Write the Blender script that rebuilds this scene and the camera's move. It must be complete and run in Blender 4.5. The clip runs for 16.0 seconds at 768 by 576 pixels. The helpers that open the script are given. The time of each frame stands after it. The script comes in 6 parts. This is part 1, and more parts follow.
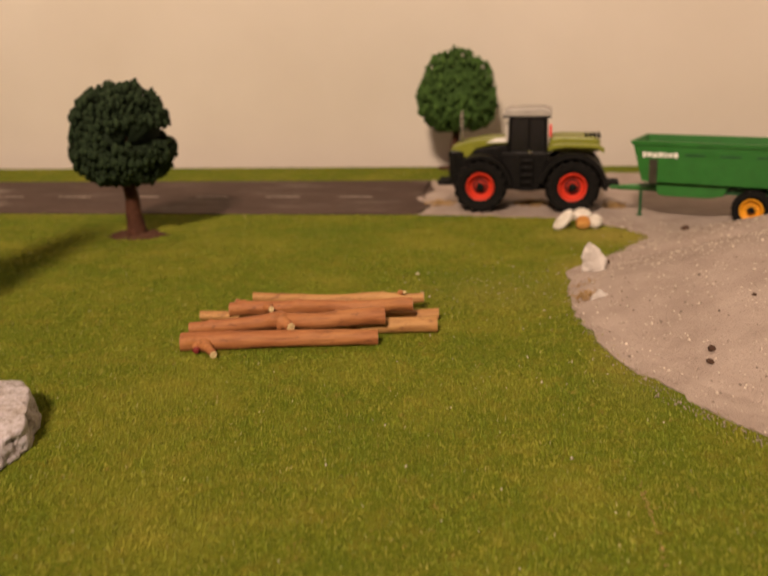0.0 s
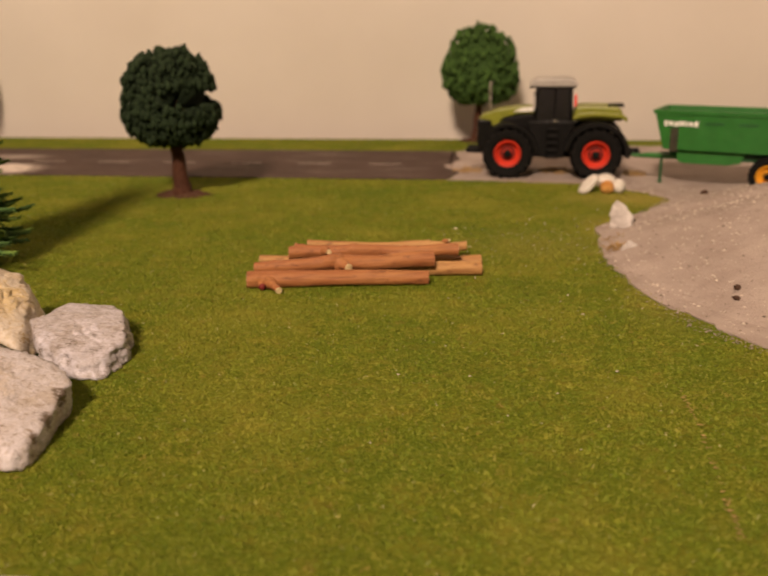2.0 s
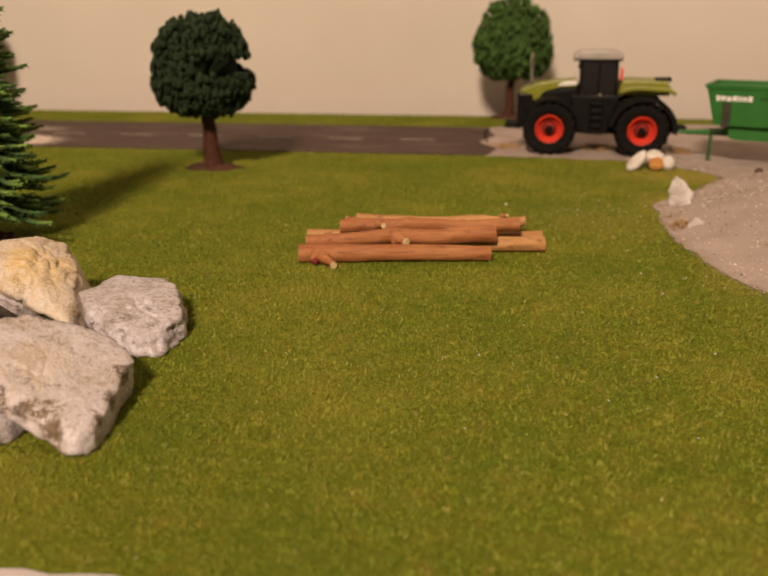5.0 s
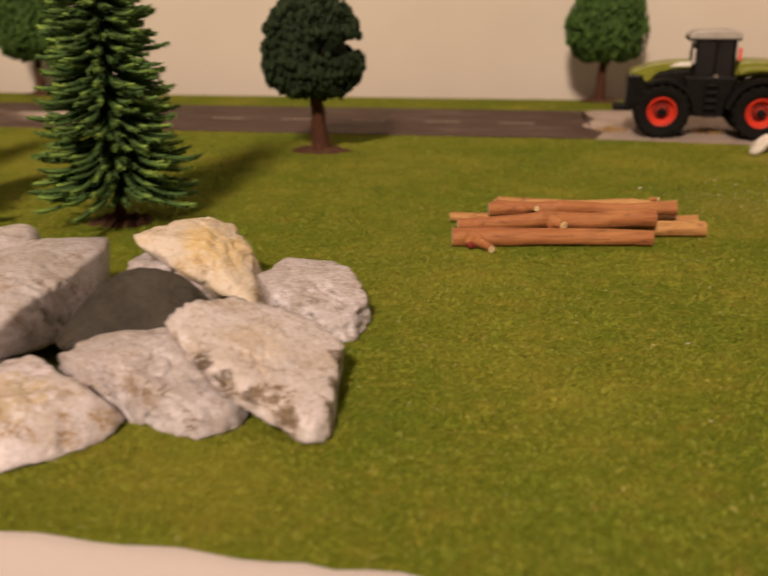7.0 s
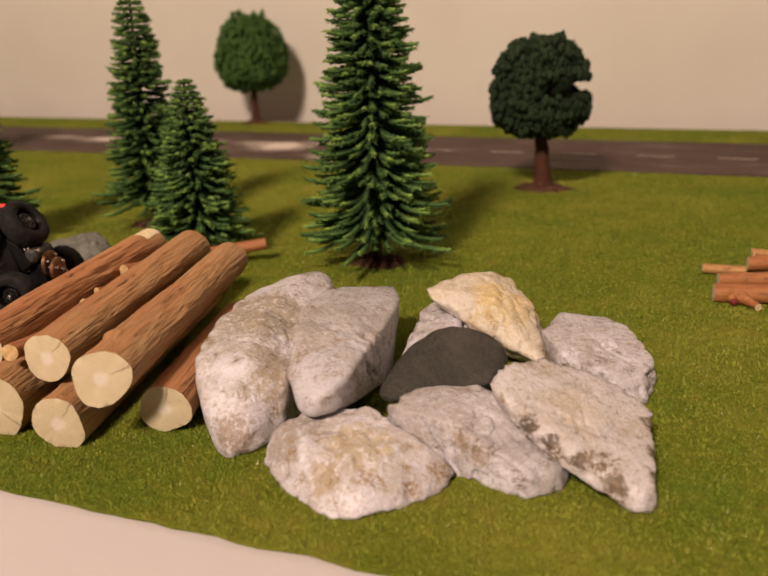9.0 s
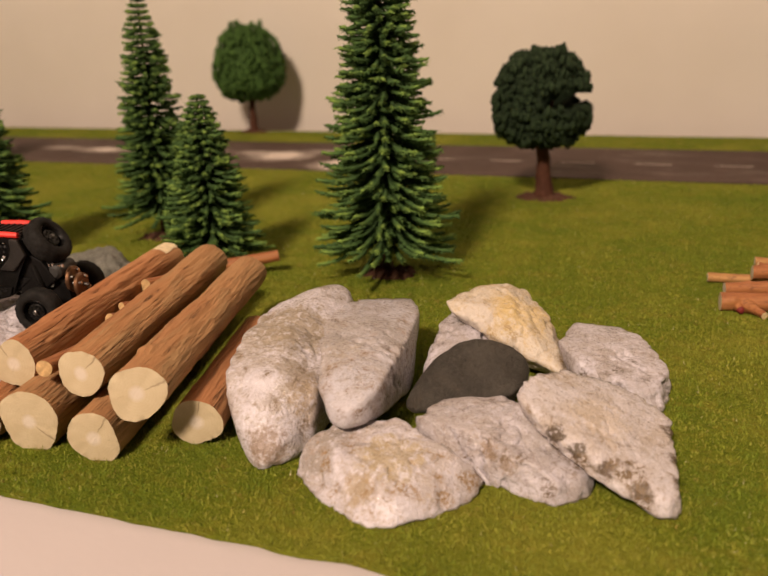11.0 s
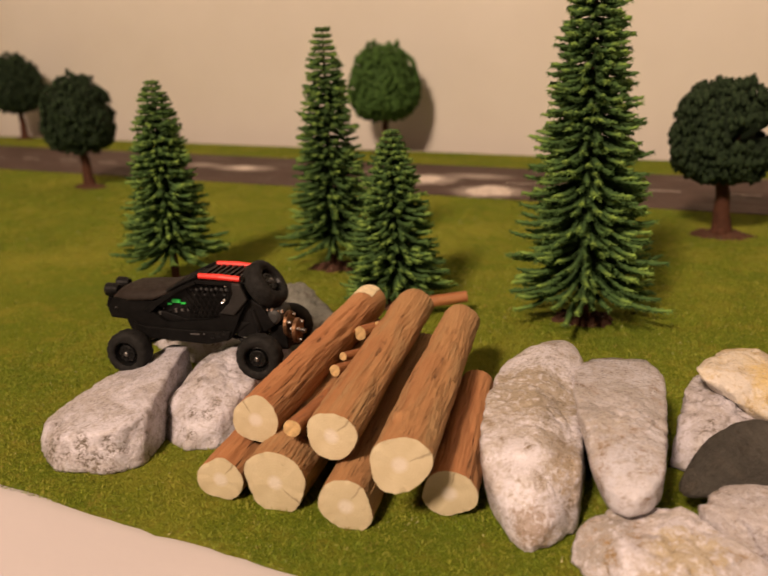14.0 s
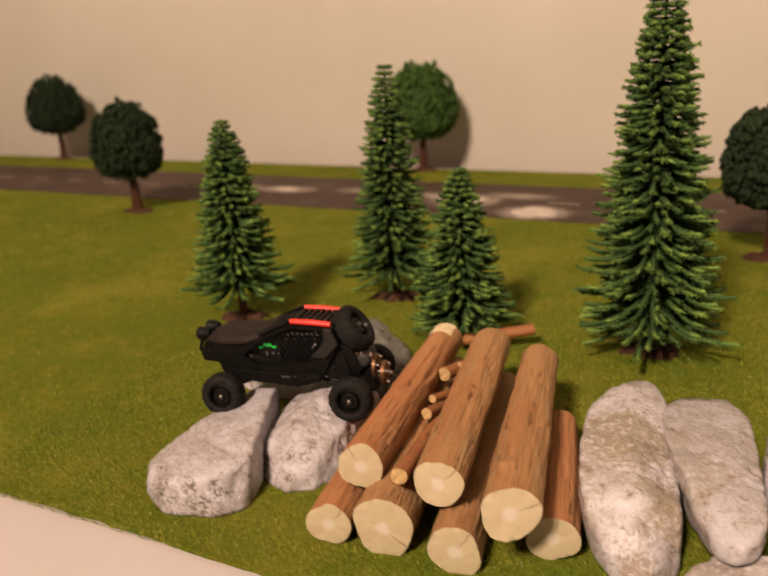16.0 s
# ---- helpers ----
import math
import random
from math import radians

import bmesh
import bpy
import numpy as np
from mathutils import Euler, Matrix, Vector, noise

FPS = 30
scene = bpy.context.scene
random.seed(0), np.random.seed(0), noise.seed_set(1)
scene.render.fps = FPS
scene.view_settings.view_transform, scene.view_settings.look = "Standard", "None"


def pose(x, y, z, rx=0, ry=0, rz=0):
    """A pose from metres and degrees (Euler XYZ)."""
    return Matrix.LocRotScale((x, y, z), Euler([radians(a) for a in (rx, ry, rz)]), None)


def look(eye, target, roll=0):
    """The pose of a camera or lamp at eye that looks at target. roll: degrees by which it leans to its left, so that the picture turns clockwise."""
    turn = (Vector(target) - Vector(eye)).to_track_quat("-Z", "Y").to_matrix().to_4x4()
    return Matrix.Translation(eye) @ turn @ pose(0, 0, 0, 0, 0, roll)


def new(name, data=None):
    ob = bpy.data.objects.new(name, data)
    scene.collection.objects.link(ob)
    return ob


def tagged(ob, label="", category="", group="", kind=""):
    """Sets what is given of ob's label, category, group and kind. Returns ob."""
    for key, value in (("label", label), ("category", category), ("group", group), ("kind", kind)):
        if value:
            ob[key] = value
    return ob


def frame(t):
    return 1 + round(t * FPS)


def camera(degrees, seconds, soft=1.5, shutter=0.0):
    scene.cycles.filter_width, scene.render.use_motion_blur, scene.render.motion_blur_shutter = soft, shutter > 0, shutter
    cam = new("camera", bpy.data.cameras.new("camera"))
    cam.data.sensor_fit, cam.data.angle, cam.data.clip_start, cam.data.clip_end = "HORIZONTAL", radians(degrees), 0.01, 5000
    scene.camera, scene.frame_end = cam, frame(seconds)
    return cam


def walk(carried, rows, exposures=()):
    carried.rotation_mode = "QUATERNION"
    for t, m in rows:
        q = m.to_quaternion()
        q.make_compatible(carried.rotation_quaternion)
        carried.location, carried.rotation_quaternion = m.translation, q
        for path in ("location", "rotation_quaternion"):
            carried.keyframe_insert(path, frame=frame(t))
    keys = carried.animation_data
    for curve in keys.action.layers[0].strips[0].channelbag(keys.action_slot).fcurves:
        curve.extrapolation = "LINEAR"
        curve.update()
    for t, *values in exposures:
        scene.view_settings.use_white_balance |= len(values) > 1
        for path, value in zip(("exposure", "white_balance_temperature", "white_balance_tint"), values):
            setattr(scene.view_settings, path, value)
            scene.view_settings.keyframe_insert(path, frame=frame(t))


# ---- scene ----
cam = camera(49.90, 16.0, soft=1.6, shutter=0.5)
cam.data.dof.use_dof = True
cam.data.dof.focus_distance = 0.18
cam.data.dof.aperture_fstop = 25.0
PATH = [  # seconds, eye, heading, tilt, roll
    (0, (0.00055, -0.00022, 0.07976), 8.011, -16.812, -1.517),
    (0.5, (0.00262, -0.01044, 0.07128), 7.901, -17.411, -1.128),
    (1, (0.01001, -0.01640, 0.06899), 7.577, -17.859, -0.830),
    (1.5, (0.00248, -0.01976, 0.07158), 7.640, -17.813, -0.743),
    (2, (-0.01127, -0.02435, 0.07358), 8.029, -17.719, -0.824),
    (2.5, (-0.01769, -0.02396, 0.07283), 8.376, -17.853, -0.735),
    (3, (-0.00996, -0.01650, 0.07161), 8.193, -18.131, -0.533),
    (5.5, (-0.03564, -0.01331, 0.06552), 8.161, -18.929, -0.146),
    (6, (-0.04152, -0.00885, 0.06366), 8.431, -18.931, -0.259),
    (6.5, (-0.05037, -0.00873, 0.06383), 8.644, -18.905, -0.358),
    (7, (-0.06283, -0.01326, 0.06452), 10.491, -19.665, -0.549),
    (7.5, (-0.06945, -0.02043, 0.06992), 15.515, -19.533, -1.656),
    (8, (-0.08025, -0.02862, 0.07640), 18.956, -19.227, -2.057),
    (8.5, (-0.08427, -0.02943, 0.07648), 21.128, -18.757, -1.988),
    (9, (-0.08933, -0.02618, 0.07716), 21.489, -18.624, -1.909),
    (11.5, (-0.09830, -0.03434, 0.08133), 20.535, -18.121, -2.105),
    (12, (-0.10707, -0.03561, 0.08157), 21.576, -17.601, -1.392),
    (12.5, (-0.11282, -0.03452, 0.07981), 23.142, -17.567, -1.118),
    (13, (-0.12154, -0.03434, 0.08586), 24.694, -17.509, -1.208),
    (13.5, (-0.12666, -0.03184, 0.08953), 25.447, -17.418, -1.506),
    (14, (-0.13169, -0.03422, 0.08913), 26.478, -17.543, -1.951),
    (14.5, (-0.13531, -0.03542, 0.08994), 27.058, -17.620, -2.155),
    (15, (-0.13703, -0.03633, 0.09065), 27.086, -17.618, -2.161),
    (15.5, (-0.13878, -0.03977, 0.09336), 27.250, -17.518, -2.145),
    (16, (-0.14493, -0.04502, 0.10160), 27.667, -17.260, -2.905),
]


def aim(eye, heading, tilt, roll):
    h, v = radians(heading), radians(tilt)
    way = Vector((-math.sin(h) * math.cos(v), math.cos(h) * math.cos(v), math.sin(v)))
    return look(eye, Vector(eye) + way, roll)


walk(cam, [(t, aim(eye, heading, tilt, roll)) for t, eye, heading, tilt, roll in PATH],
     exposures=((0, 0.05, 6500, 7), (6, 0.0, 6500, 7), (8, 0.0, 6050, 6), (9.2, 0.0, 6000, 6), (12, 0.0, 6400, 7), (14, 0.0, 6500, 7.5), (16, 0.0, 6500, 7)))

# ---- light ----
world = bpy.data.worlds.new("room_air")
scene.world = world
world.use_nodes = True
world.node_tree.nodes["Background"].inputs[0].default_value = (1.0, 0.72, 0.48, 1)
world.node_tree.nodes["Background"].inputs[1].default_value = 0.05


def lamp(name, place, target, size, watts, colour):
    data = bpy.data.lights.new(name, "AREA")
    data.shape, data.size, data.energy, data.color = "DISK", size, watts, colour
    ob = new(name, data)
    ob.matrix_world = look(place, target)
    return ob


lamp("room_lamp", (-0.24, -1.25, 1.22), (-0.22, 0.25, 0.0), 0.27, 51.0, (1.0, 0.715, 0.525))


# ---- materials ----
class Nodes:
    """A small builder of node materials whose textures are measured in millimetres."""

    def __init__(self, name, rough=0.7, metal=0.0, spec=0.5):
        self.m = bpy.data.materials.new(name)
        self.m.use_nodes = True
        self.t = self.m.node_tree
        self.b = self.t.nodes["Principled BSDF"]
        self.b.inputs["Roughness"].default_value = rough
        self.b.inputs["Metallic"].default_value = metal
        self.b.inputs["Specular IOR Level"].default_value = spec
        self.co = self.t.nodes.new("ShaderNodeTexCoord")
        self.height = None

    def space(self, scale=(1, 1, 1), world=False):
        n = self.t.nodes.new("ShaderNodeMapping")
        n.inputs["Scale"].default_value = [1000 * s for s in scale]
        if world:
            g = self.t.nodes.new("ShaderNodeNewGeometry")
            self.t.links.new(g.outputs["Position"], n.inputs["Vector"])
        else:
            self.t.links.new(self.co.outputs["Object"], n.inputs["Vector"])
        return n.outputs["Vector"]

    def noise(self, mm, detail=3.0, rough=0.55, scale=(1, 1, 1), world=False, warp=0.0):
        n = self.t.nodes.new("ShaderNodeTexNoise")
        n.inputs["Scale"].default_value = 1.0 / mm
        n.inputs["Detail"].default_value = detail
        n.inputs["Roughness"].default_value = rough
        n.inputs["Distortion"].default_value = warp
        self.t.links.new(self.space(scale, world), n.inputs["Vector"])
        return n.outputs["Fac"]

    def cells(self, mm, scale=(1, 1, 1), world=False, feature="F1"):
        n = self.t.nodes.new("ShaderNodeTexVoronoi")
        n.feature = feature
        n.inputs["Scale"].default_value = 1.0 / mm
        self.t.links.new(self.space(scale, world), n.inputs["Vector"])
        return n.outputs["Distance"]

    def random(self):
        return self.t.nodes.new("ShaderNodeObjectInfo").outputs["Random"]

    def island(self):
        return self.t.nodes.new("ShaderNodeNewGeometry").outputs["Random Per Island"]

    def field(self, name):
        n = self.t.nodes.new("ShaderNodeAttribute")
        n.attribute_name = name
        return n.outputs["Fac"]

    def ramp(self, fac, *stops):
        n = self.t.nodes.new("ShaderNodeValToRGB")
        e = n.color_ramp.elements
        while len(e) < len(stops):
            e.new(0.5)
        for k, (at, c) in zip(e, stops):
            k.position = at
            k.color = (*c, 1) if len(c) == 3 else c
        self.t.links.new(fac, n.inputs["Fac"])
        return n.outputs["Color"]

    def steps(self, fac, low, high, a=0.0, b=1.0):
        n = self.t.nodes.new("ShaderNodeMapRange")
        for k, v in zip(("From Min", "From Max", "To Min", "To Max"), (low, high, a, b)):
            n.inputs[k].default_value = v
        self.t.links.new(fac, n.inputs["Value"])
        return n.outputs["Result"]

    def mix(self, fac, a, b, mode="MIX"):
        n = self.t.nodes.new("ShaderNodeMix")
        n.data_type, n.blend_type = "RGBA", mode
        for k, v in ((0, fac), (6, a), (7, b)):
            if isinstance(v, (int, float)):
                n.inputs[k].default_value = v
            elif isinstance(v, tuple):
                n.inputs[k].default_value = (*v, 1)
            else:
                self.t.links.new(v, n.inputs[k])
        return n.outputs[2]

    def math(self, op, a, b):
        n = self.t.nodes.new("ShaderNodeMath")
        n.operation = op
        for k, v in ((0, a), (1, b)):
            if isinstance(v, (int, float)):
                n.inputs[k].default_value = v
            else:
                self.t.links.new(v, n.inputs[k])
        return n.outputs[0]

    def spot(self, x, y, rx, ry, crumb, low=-0.35, high=0.55):
        """A patch round a place (mm) on the ground, ragged by a noise."""
        m = self.t.nodes.new("ShaderNodeVectorMath")
        m.operation = "SUBTRACT"
        self.t.links.new(self.space(world=True), m.inputs[0])
        m.inputs[1].default_value = (x, y, 0)
        d = self.t.nodes.new("ShaderNodeVectorMath")
        d.operation = "DIVIDE"
        self.t.links.new(m.outputs[0], d.inputs[0])
        d.inputs[1].default_value = (rx, ry, 1e6)
        far = self.t.nodes.new("ShaderNodeVectorMath")
        far.operation = "LENGTH"
        self.t.links.new(d.outputs[0], far.inputs[0])
        return self.steps(self.math("SUBTRACT", self.math("MULTIPLY", crumb, 1.5), far.outputs["Value"]), low, high)

    def blob(self, x, y, z, r, ragged):
        """A ragged stain round a place (mm) in the world."""
        warp = self.t.nodes.new("ShaderNodeTexNoise")
        warp.inputs["Scale"].default_value = 0.42
        warp.inputs["Detail"].default_value = 4
        warp.inputs["Roughness"].default_value = 0.7
        place = self.space(world=True)
        self.t.links.new(place, warp.inputs["Vector"])
        off = self.t.nodes.new("ShaderNodeVectorMath")
        off.operation = "MULTIPLY_ADD"
        self.t.links.new(warp.outputs["Color"], off.inputs[0])
        off.inputs[1].default_value = (ragged * r,) * 3
        off.inputs[2].default_value = [-0.5 * ragged * r - k for k in (x, y, z)]
        at = self.t.nodes.new("ShaderNodeVectorMath")
        at.operation = "ADD"
        self.t.links.new(place, at.inputs[0])
        self.t.links.new(off.outputs[0], at.inputs[1])
        far = self.t.nodes.new("ShaderNodeVectorMath")
        far.operation = "LENGTH"
        self.t.links.new(at.outputs[0], far.inputs[0])
        crumb = self.steps(self.noise(1.3, 5, 0.75, world=True), 0.25, 0.75, -0.55 * r, 0.55 * r)
        return self.steps(self.math("ADD", far.outputs["Value"], crumb), 0.62 * r, 1.0 * r, 1.0, 0.0)

    def colour(self, c):
        if isinstance(c, tuple):
            self.b.inputs["Base Color"].default_value = (*c, 1)
        else:
            self.t.links.new(c, self.b.inputs["Base Color"])
        return self

    def rough(self, f):
        self.t.links.new(f, self.b.inputs["Roughness"])
        return self

    def bump(self, height, mm=0.2, strength=1.0):
        n = self.t.nodes.new("ShaderNodeBump")
        n.inputs["Distance"].default_value = mm * 0.001
        n.inputs["Strength"].default_value = strength
        self.t.links.new(height, n.inputs["Height"])
        if self.height:
            self.t.links.new(self.height, n.inputs["Normal"])
        self.height = n.outputs["Normal"]
        self.t.links.new(self.height, self.b.inputs["Normal"])
        return self


def plain(name, colour, rough=0.5, metal=0.0, wear=0.15, mm=3.0, bump=0.03, spec=0.5):
    """A paint, plastic or metal with faint dirt and an uneven gloss."""
    n = Nodes(name, rough, metal, spec)
    dirt = n.noise(mm, 4)
    dark = tuple(c * (1 - wear) for c in colour)
    light = tuple(min(1, c * (1 + wear) + 0.01 * wear) for c in colour)
    n.colour(n.ramp(dirt, (0.3, dark), (0.7, light)))
    n.rough(n.steps(n.noise(mm * 0.4, 3), 0.3, 0.7, max(0.03, rough - 0.1), min(1, rough + 0.12)))
    n.bump(n.noise(0.35, 2), bump)
    return n.m


def rock_material(name, tan, dark, light, vein, spots, specks=0.5, crusty=0.5, patch=4.2, dirt=0.5):
    n = Nodes(name, 0.8, 0, 0.45)
    big = n.noise(15, 4, 0.55, warp=0.6)
    cloud = n.noise(patch, 6, 0.66, warp=0.5)
    fibre = n.noise(2.4, 5, 0.7, scale=(1, 0.45, 1), warp=0.8)
    small = n.noise(1.1, 5, 0.72)
    grit = n.noise(0.30, 3, 0.75)
    c = n.ramp(big, (0.42, tan), (0.49, n_mix(tan, light, 0.4)), (0.55, light))
    c = n.mix(n.steps(cloud, 0.52, 0.60, 0.0, 0.85), c, light)
    c = n.mix(n.steps(cloud, 0.34, 0.44, dirt, 0.0), c, dark)
    crust = n.noise(6.5, 6, 0.74, warp=0.6)
    c = n.mix(n.steps(crust, 0.55, 0.66, 0, crusty), c, vein)
    c = n.mix(n.steps(fibre, 0.55, 0.63, 0.0, 0.5), c, light)
    c = n.mix(n.steps(small, 0.33, 0.45, 0.5, 0.0), c, dark)
    grain = n.cells(0.7)
    speck = n.math("MULTIPLY", n.steps(grain, 0.14, 0.26, 1.0, 0.0), n.steps(n.noise(3.4, 4, 0.65), 0.50, 0.60, 0.0, specks))
    c = n.mix(speck, c, spots)
    c = n.mix(n.steps(grit, 0.30, 0.48, 0.26, 0.0), c, spots)
    hole = n.math("MULTIPLY", n.field("hollow"), n.steps(n.noise(0.75, 4, 0.8), 0.46, 0.55, 0.0, 1.0))
    c = n.mix(hole, c, (vein[0] * 0.62, vein[1] * 0.50, vein[2] * 0.38))
    n.colour(c)
    n.rough(n.steps(small, 0.3, 0.7, 0.34, 0.74))
    n.bump(cloud, 0.8).bump(fibre, 0.7).bump(small, 0.6).bump(grit, 0.16)
    return n.m


def n_mix(a, b, f):
    return tuple(x + (y - x) * f for x, y in zip(a, b))


def stone_material(name, white, tan, grey, brown, patches=(), shade=0.5, specks=0.5, shift=0.0):
    """Crystalline limestone: white masses, duller glassy zones, brown in the pits; patches: place, radius, colour, strength."""
    n = Nodes(name, 0.55, 0, 0.5)
    broad = n.noise(13 + shift, 4, 0.5, warp=0.7)
    glassy = n.noise(5.5 + 0.3 * shift, 5, 0.62, warp=1.1)
    fine = n.noise(1.5, 5, 0.7)
    grit = n.noise(0.34, 3, 0.7)
    c = n.ramp(broad, (0.36, n_mix(tan, white, 0.25)), (0.47, n_mix(grey, white, 0.55)), (0.56, white))
    c = n.mix(n.steps(glassy, 0.53, 0.61, 0.0, shade), c, grey)
    c = n.mix(n.steps(glassy, 0.37, 0.45, 0.9 * shade, 0.0), c, tan)
    c = n.mix(n.steps(fine, 0.56, 0.66, 0.0, 0.55), c, white)
    c = n.mix(n.steps(fine, 0.34, 0.45, 0.60, 0.0), c, n_mix(grey, tan, 0.5))
    marble = n.noise(2.8 + 0.2 * shift, 6, 0.75, warp=1.6)
    c = n.mix(n.steps(marble, 0.56, 0.64, 0.0, 0.5), c, white)
    c = n.mix(n.steps(marble, 0.36, 0.45, 0.8, 0.0), c, n_mix(tan, brown, 0.6))
    for x, y, z, r, paint, most in patches:
        c = n.mix(n.math("MULTIPLY", n.blob(x, y, z, r, 1.1), most), c, paint)
    c = n.mix(n.steps(fine, 0.545, 0.60, 0.0, 0.60), c, white)
    c = n.mix(n.steps(n.noise(1.1, 4, 0.7), 0.33, 0.42, 0.5, 0.0), c, n_mix(tan, brown, 0.6))
    dot = n.math("MULTIPLY", n.steps(n.cells(0.8), 0.12, 0.24, 1.0, 0.0), n.steps(n.noise(4.0, 4, 0.65), 0.52, 0.62, 0.0, specks))
    c = n.mix(dot, c, n_mix(brown, (0.05, 0.04, 0.03), 0.5))
    c = n.mix(n.steps(grit, 0.30, 0.42, 0.12, 0.0), c, brown)
    hole = n.math("MULTIPLY", n.field("hollow"), n.steps(n.noise(0.75, 4, 0.8), 0.47, 0.54, 0.0, 1.0))
    c = n.mix(hole, c, brown)
    n.colour(c)
    facet = n.cells(0.55)
    n.rough(n.steps(n.noise(0.8, 4, 0.75), 0.38, 0.58, 0.14, 0.50))
    n.bump(marble, 0.25).bump(glassy, 0.32).bump(fine, 0.12).bump(facet, 0.09).bump(grit, 0.03)
    return n.m


PURE, CREAM, DULL, EARTH = (0.61, 0.59, 0.66), (0.365, 0.315, 0.265), (0.36, 0.32, 0.315), (0.153, 0.104, 0.054)
BOULDER_STONE = stone_material("white_limestone_boulder", PURE, CREAM, (0.387, 0.347, 0.329), (0.198, 0.144, 0.09), (
    (-174, 119, 16, 12, (0.265, 0.218, 0.150), 0.8), (-167, 101, 13, 9, (0.29, 0.24, 0.175), 0.75), (-170, 97, 15, 6, PURE, 0.8), (-165.5, 89.5, 4.4, 4.6, (0.234, 0.162, 0.108), 0.75), (-161, 101, 8, 6.5, (0.324, 0.248, 0.162), 0.6)), 0.45, 0.08)
UPRIGHT_STONE = stone_material("grey_white_slab_stone", (0.51, 0.50, 0.56), CREAM, DULL, (0.216, 0.144, 0.09), (
    (-158, 120, 16, 14, (0.36, 0.33, 0.325), 0.7), (-149, 91, 12.5, 5, (0.54, 0.52, 0.57), 0.7), (-148, 89, 14, 1.1, (0.378, 0.198, 0.09), 0.8)), 0.5, 0.2, 2.0)
OVAL_STONE = stone_material("white_oval_stone", PURE, CREAM, DULL, (0.27, 0.18, 0.09), (
    (-154.5, 91, 5, 7.5, (0.297, 0.266, 0.243), 0.8), (-139.5, 87, 8, 6.5, (0.378, 0.306, 0.18), 0.75), (-143.6, 80, 4.6, 4.0, (0.342, 0.261, 0.153), 0.7), (-131, 82, 5.4, 3.2, (0.378, 0.297, 0.18), 0.6)), 0.35, 0.25, 3.0)
SLAB_STONE = stone_material("pale_wedge_stone", (0.57, 0.545, 0.585), (0.396, 0.333, 0.27), (0.414, 0.369, 0.347), EARTH, (
    (-113.4, 98.2, 10, 2.1, (0.068, 0.045, 0.023), 0.95), (-118.6, 100.6, 12.6, 1.5, (0.18, 0.117, 0.054), 0.85), (-109, 97.4, 8.0, 1.7, (0.072, 0.05, 0.025), 0.9), (-103.8, 95.4, 6.0, 1.7, (0.09, 0.059, 0.032), 0.9), (-97.6, 93.6, 4.0, 2.0, (0.081, 0.054, 0.027), 0.9),
    (-92.6, 104, 4.6, 1.9, (0.09, 0.06, 0.03), 0.9), (-94, 112, 5.6, 2.2, (0.085, 0.056, 0.03), 0.9), (-92.2, 98.5, 3.6, 1.3, (0.10, 0.065, 0.035), 0.85),
    (-106, 106, 11, 6, (0.495, 0.414, 0.315), 0.5)), 0.4, 0.2, 1.0)
GREY_ROCK = stone_material("grey_white_limestone", (0.54, 0.52, 0.585), (0.333, 0.293, 0.27), (0.342, 0.31, 0.31), (0.125, 0.098, 0.074), (), 0.6, 0.6, 1.0)
WEDGED_STONE = stone_material("speckled_grey_stone", (0.51, 0.49, 0.545), (0.342, 0.297, 0.27), (0.324, 0.293, 0.293), (0.162, 0.117, 0.077), (
    (-124.6, 95.4, 6.8, 2.4, (0.252, 0.18, 0.122), 0.75), (-121, 94.2, 5, 2.2, (0.234, 0.171, 0.117), 0.7), (-115, 101, 8, 7, (0.378, 0.347, 0.338), 0.6)), 0.6, 0.5, 2.0)
YELLOW_ROCK = stone_material("yellow_stained_quartz", (0.57, 0.515, 0.445), (0.50, 0.375, 0.175), (0.53, 0.455, 0.335), (0.34, 0.24, 0.11), (
    (-138, 141, 14, 6, (0.58, 0.535, 0.50), 0.8), (-128, 146, 14, 8, (0.56, 0.42, 0.17), 0.6)), 0.5, 0.12)
DARK_ROCK = rock_material("dark_slate", (0.034, 0.030, 0.024), (0.018, 0.016, 0.013), (0.058, 0.052, 0.043), (0.060, 0.046, 0.030), (0.12, 0.105, 0.085), 0.6, 0.4, 3.0, 0.5)
ROUGH_ROCK = rock_material("grey_green_basalt", (0.105, 0.108, 0.092), (0.05, 0.052, 0.045), (0.20, 0.20, 0.175), (0.09, 0.085, 0.07), (0.05, 0.05, 0.046))


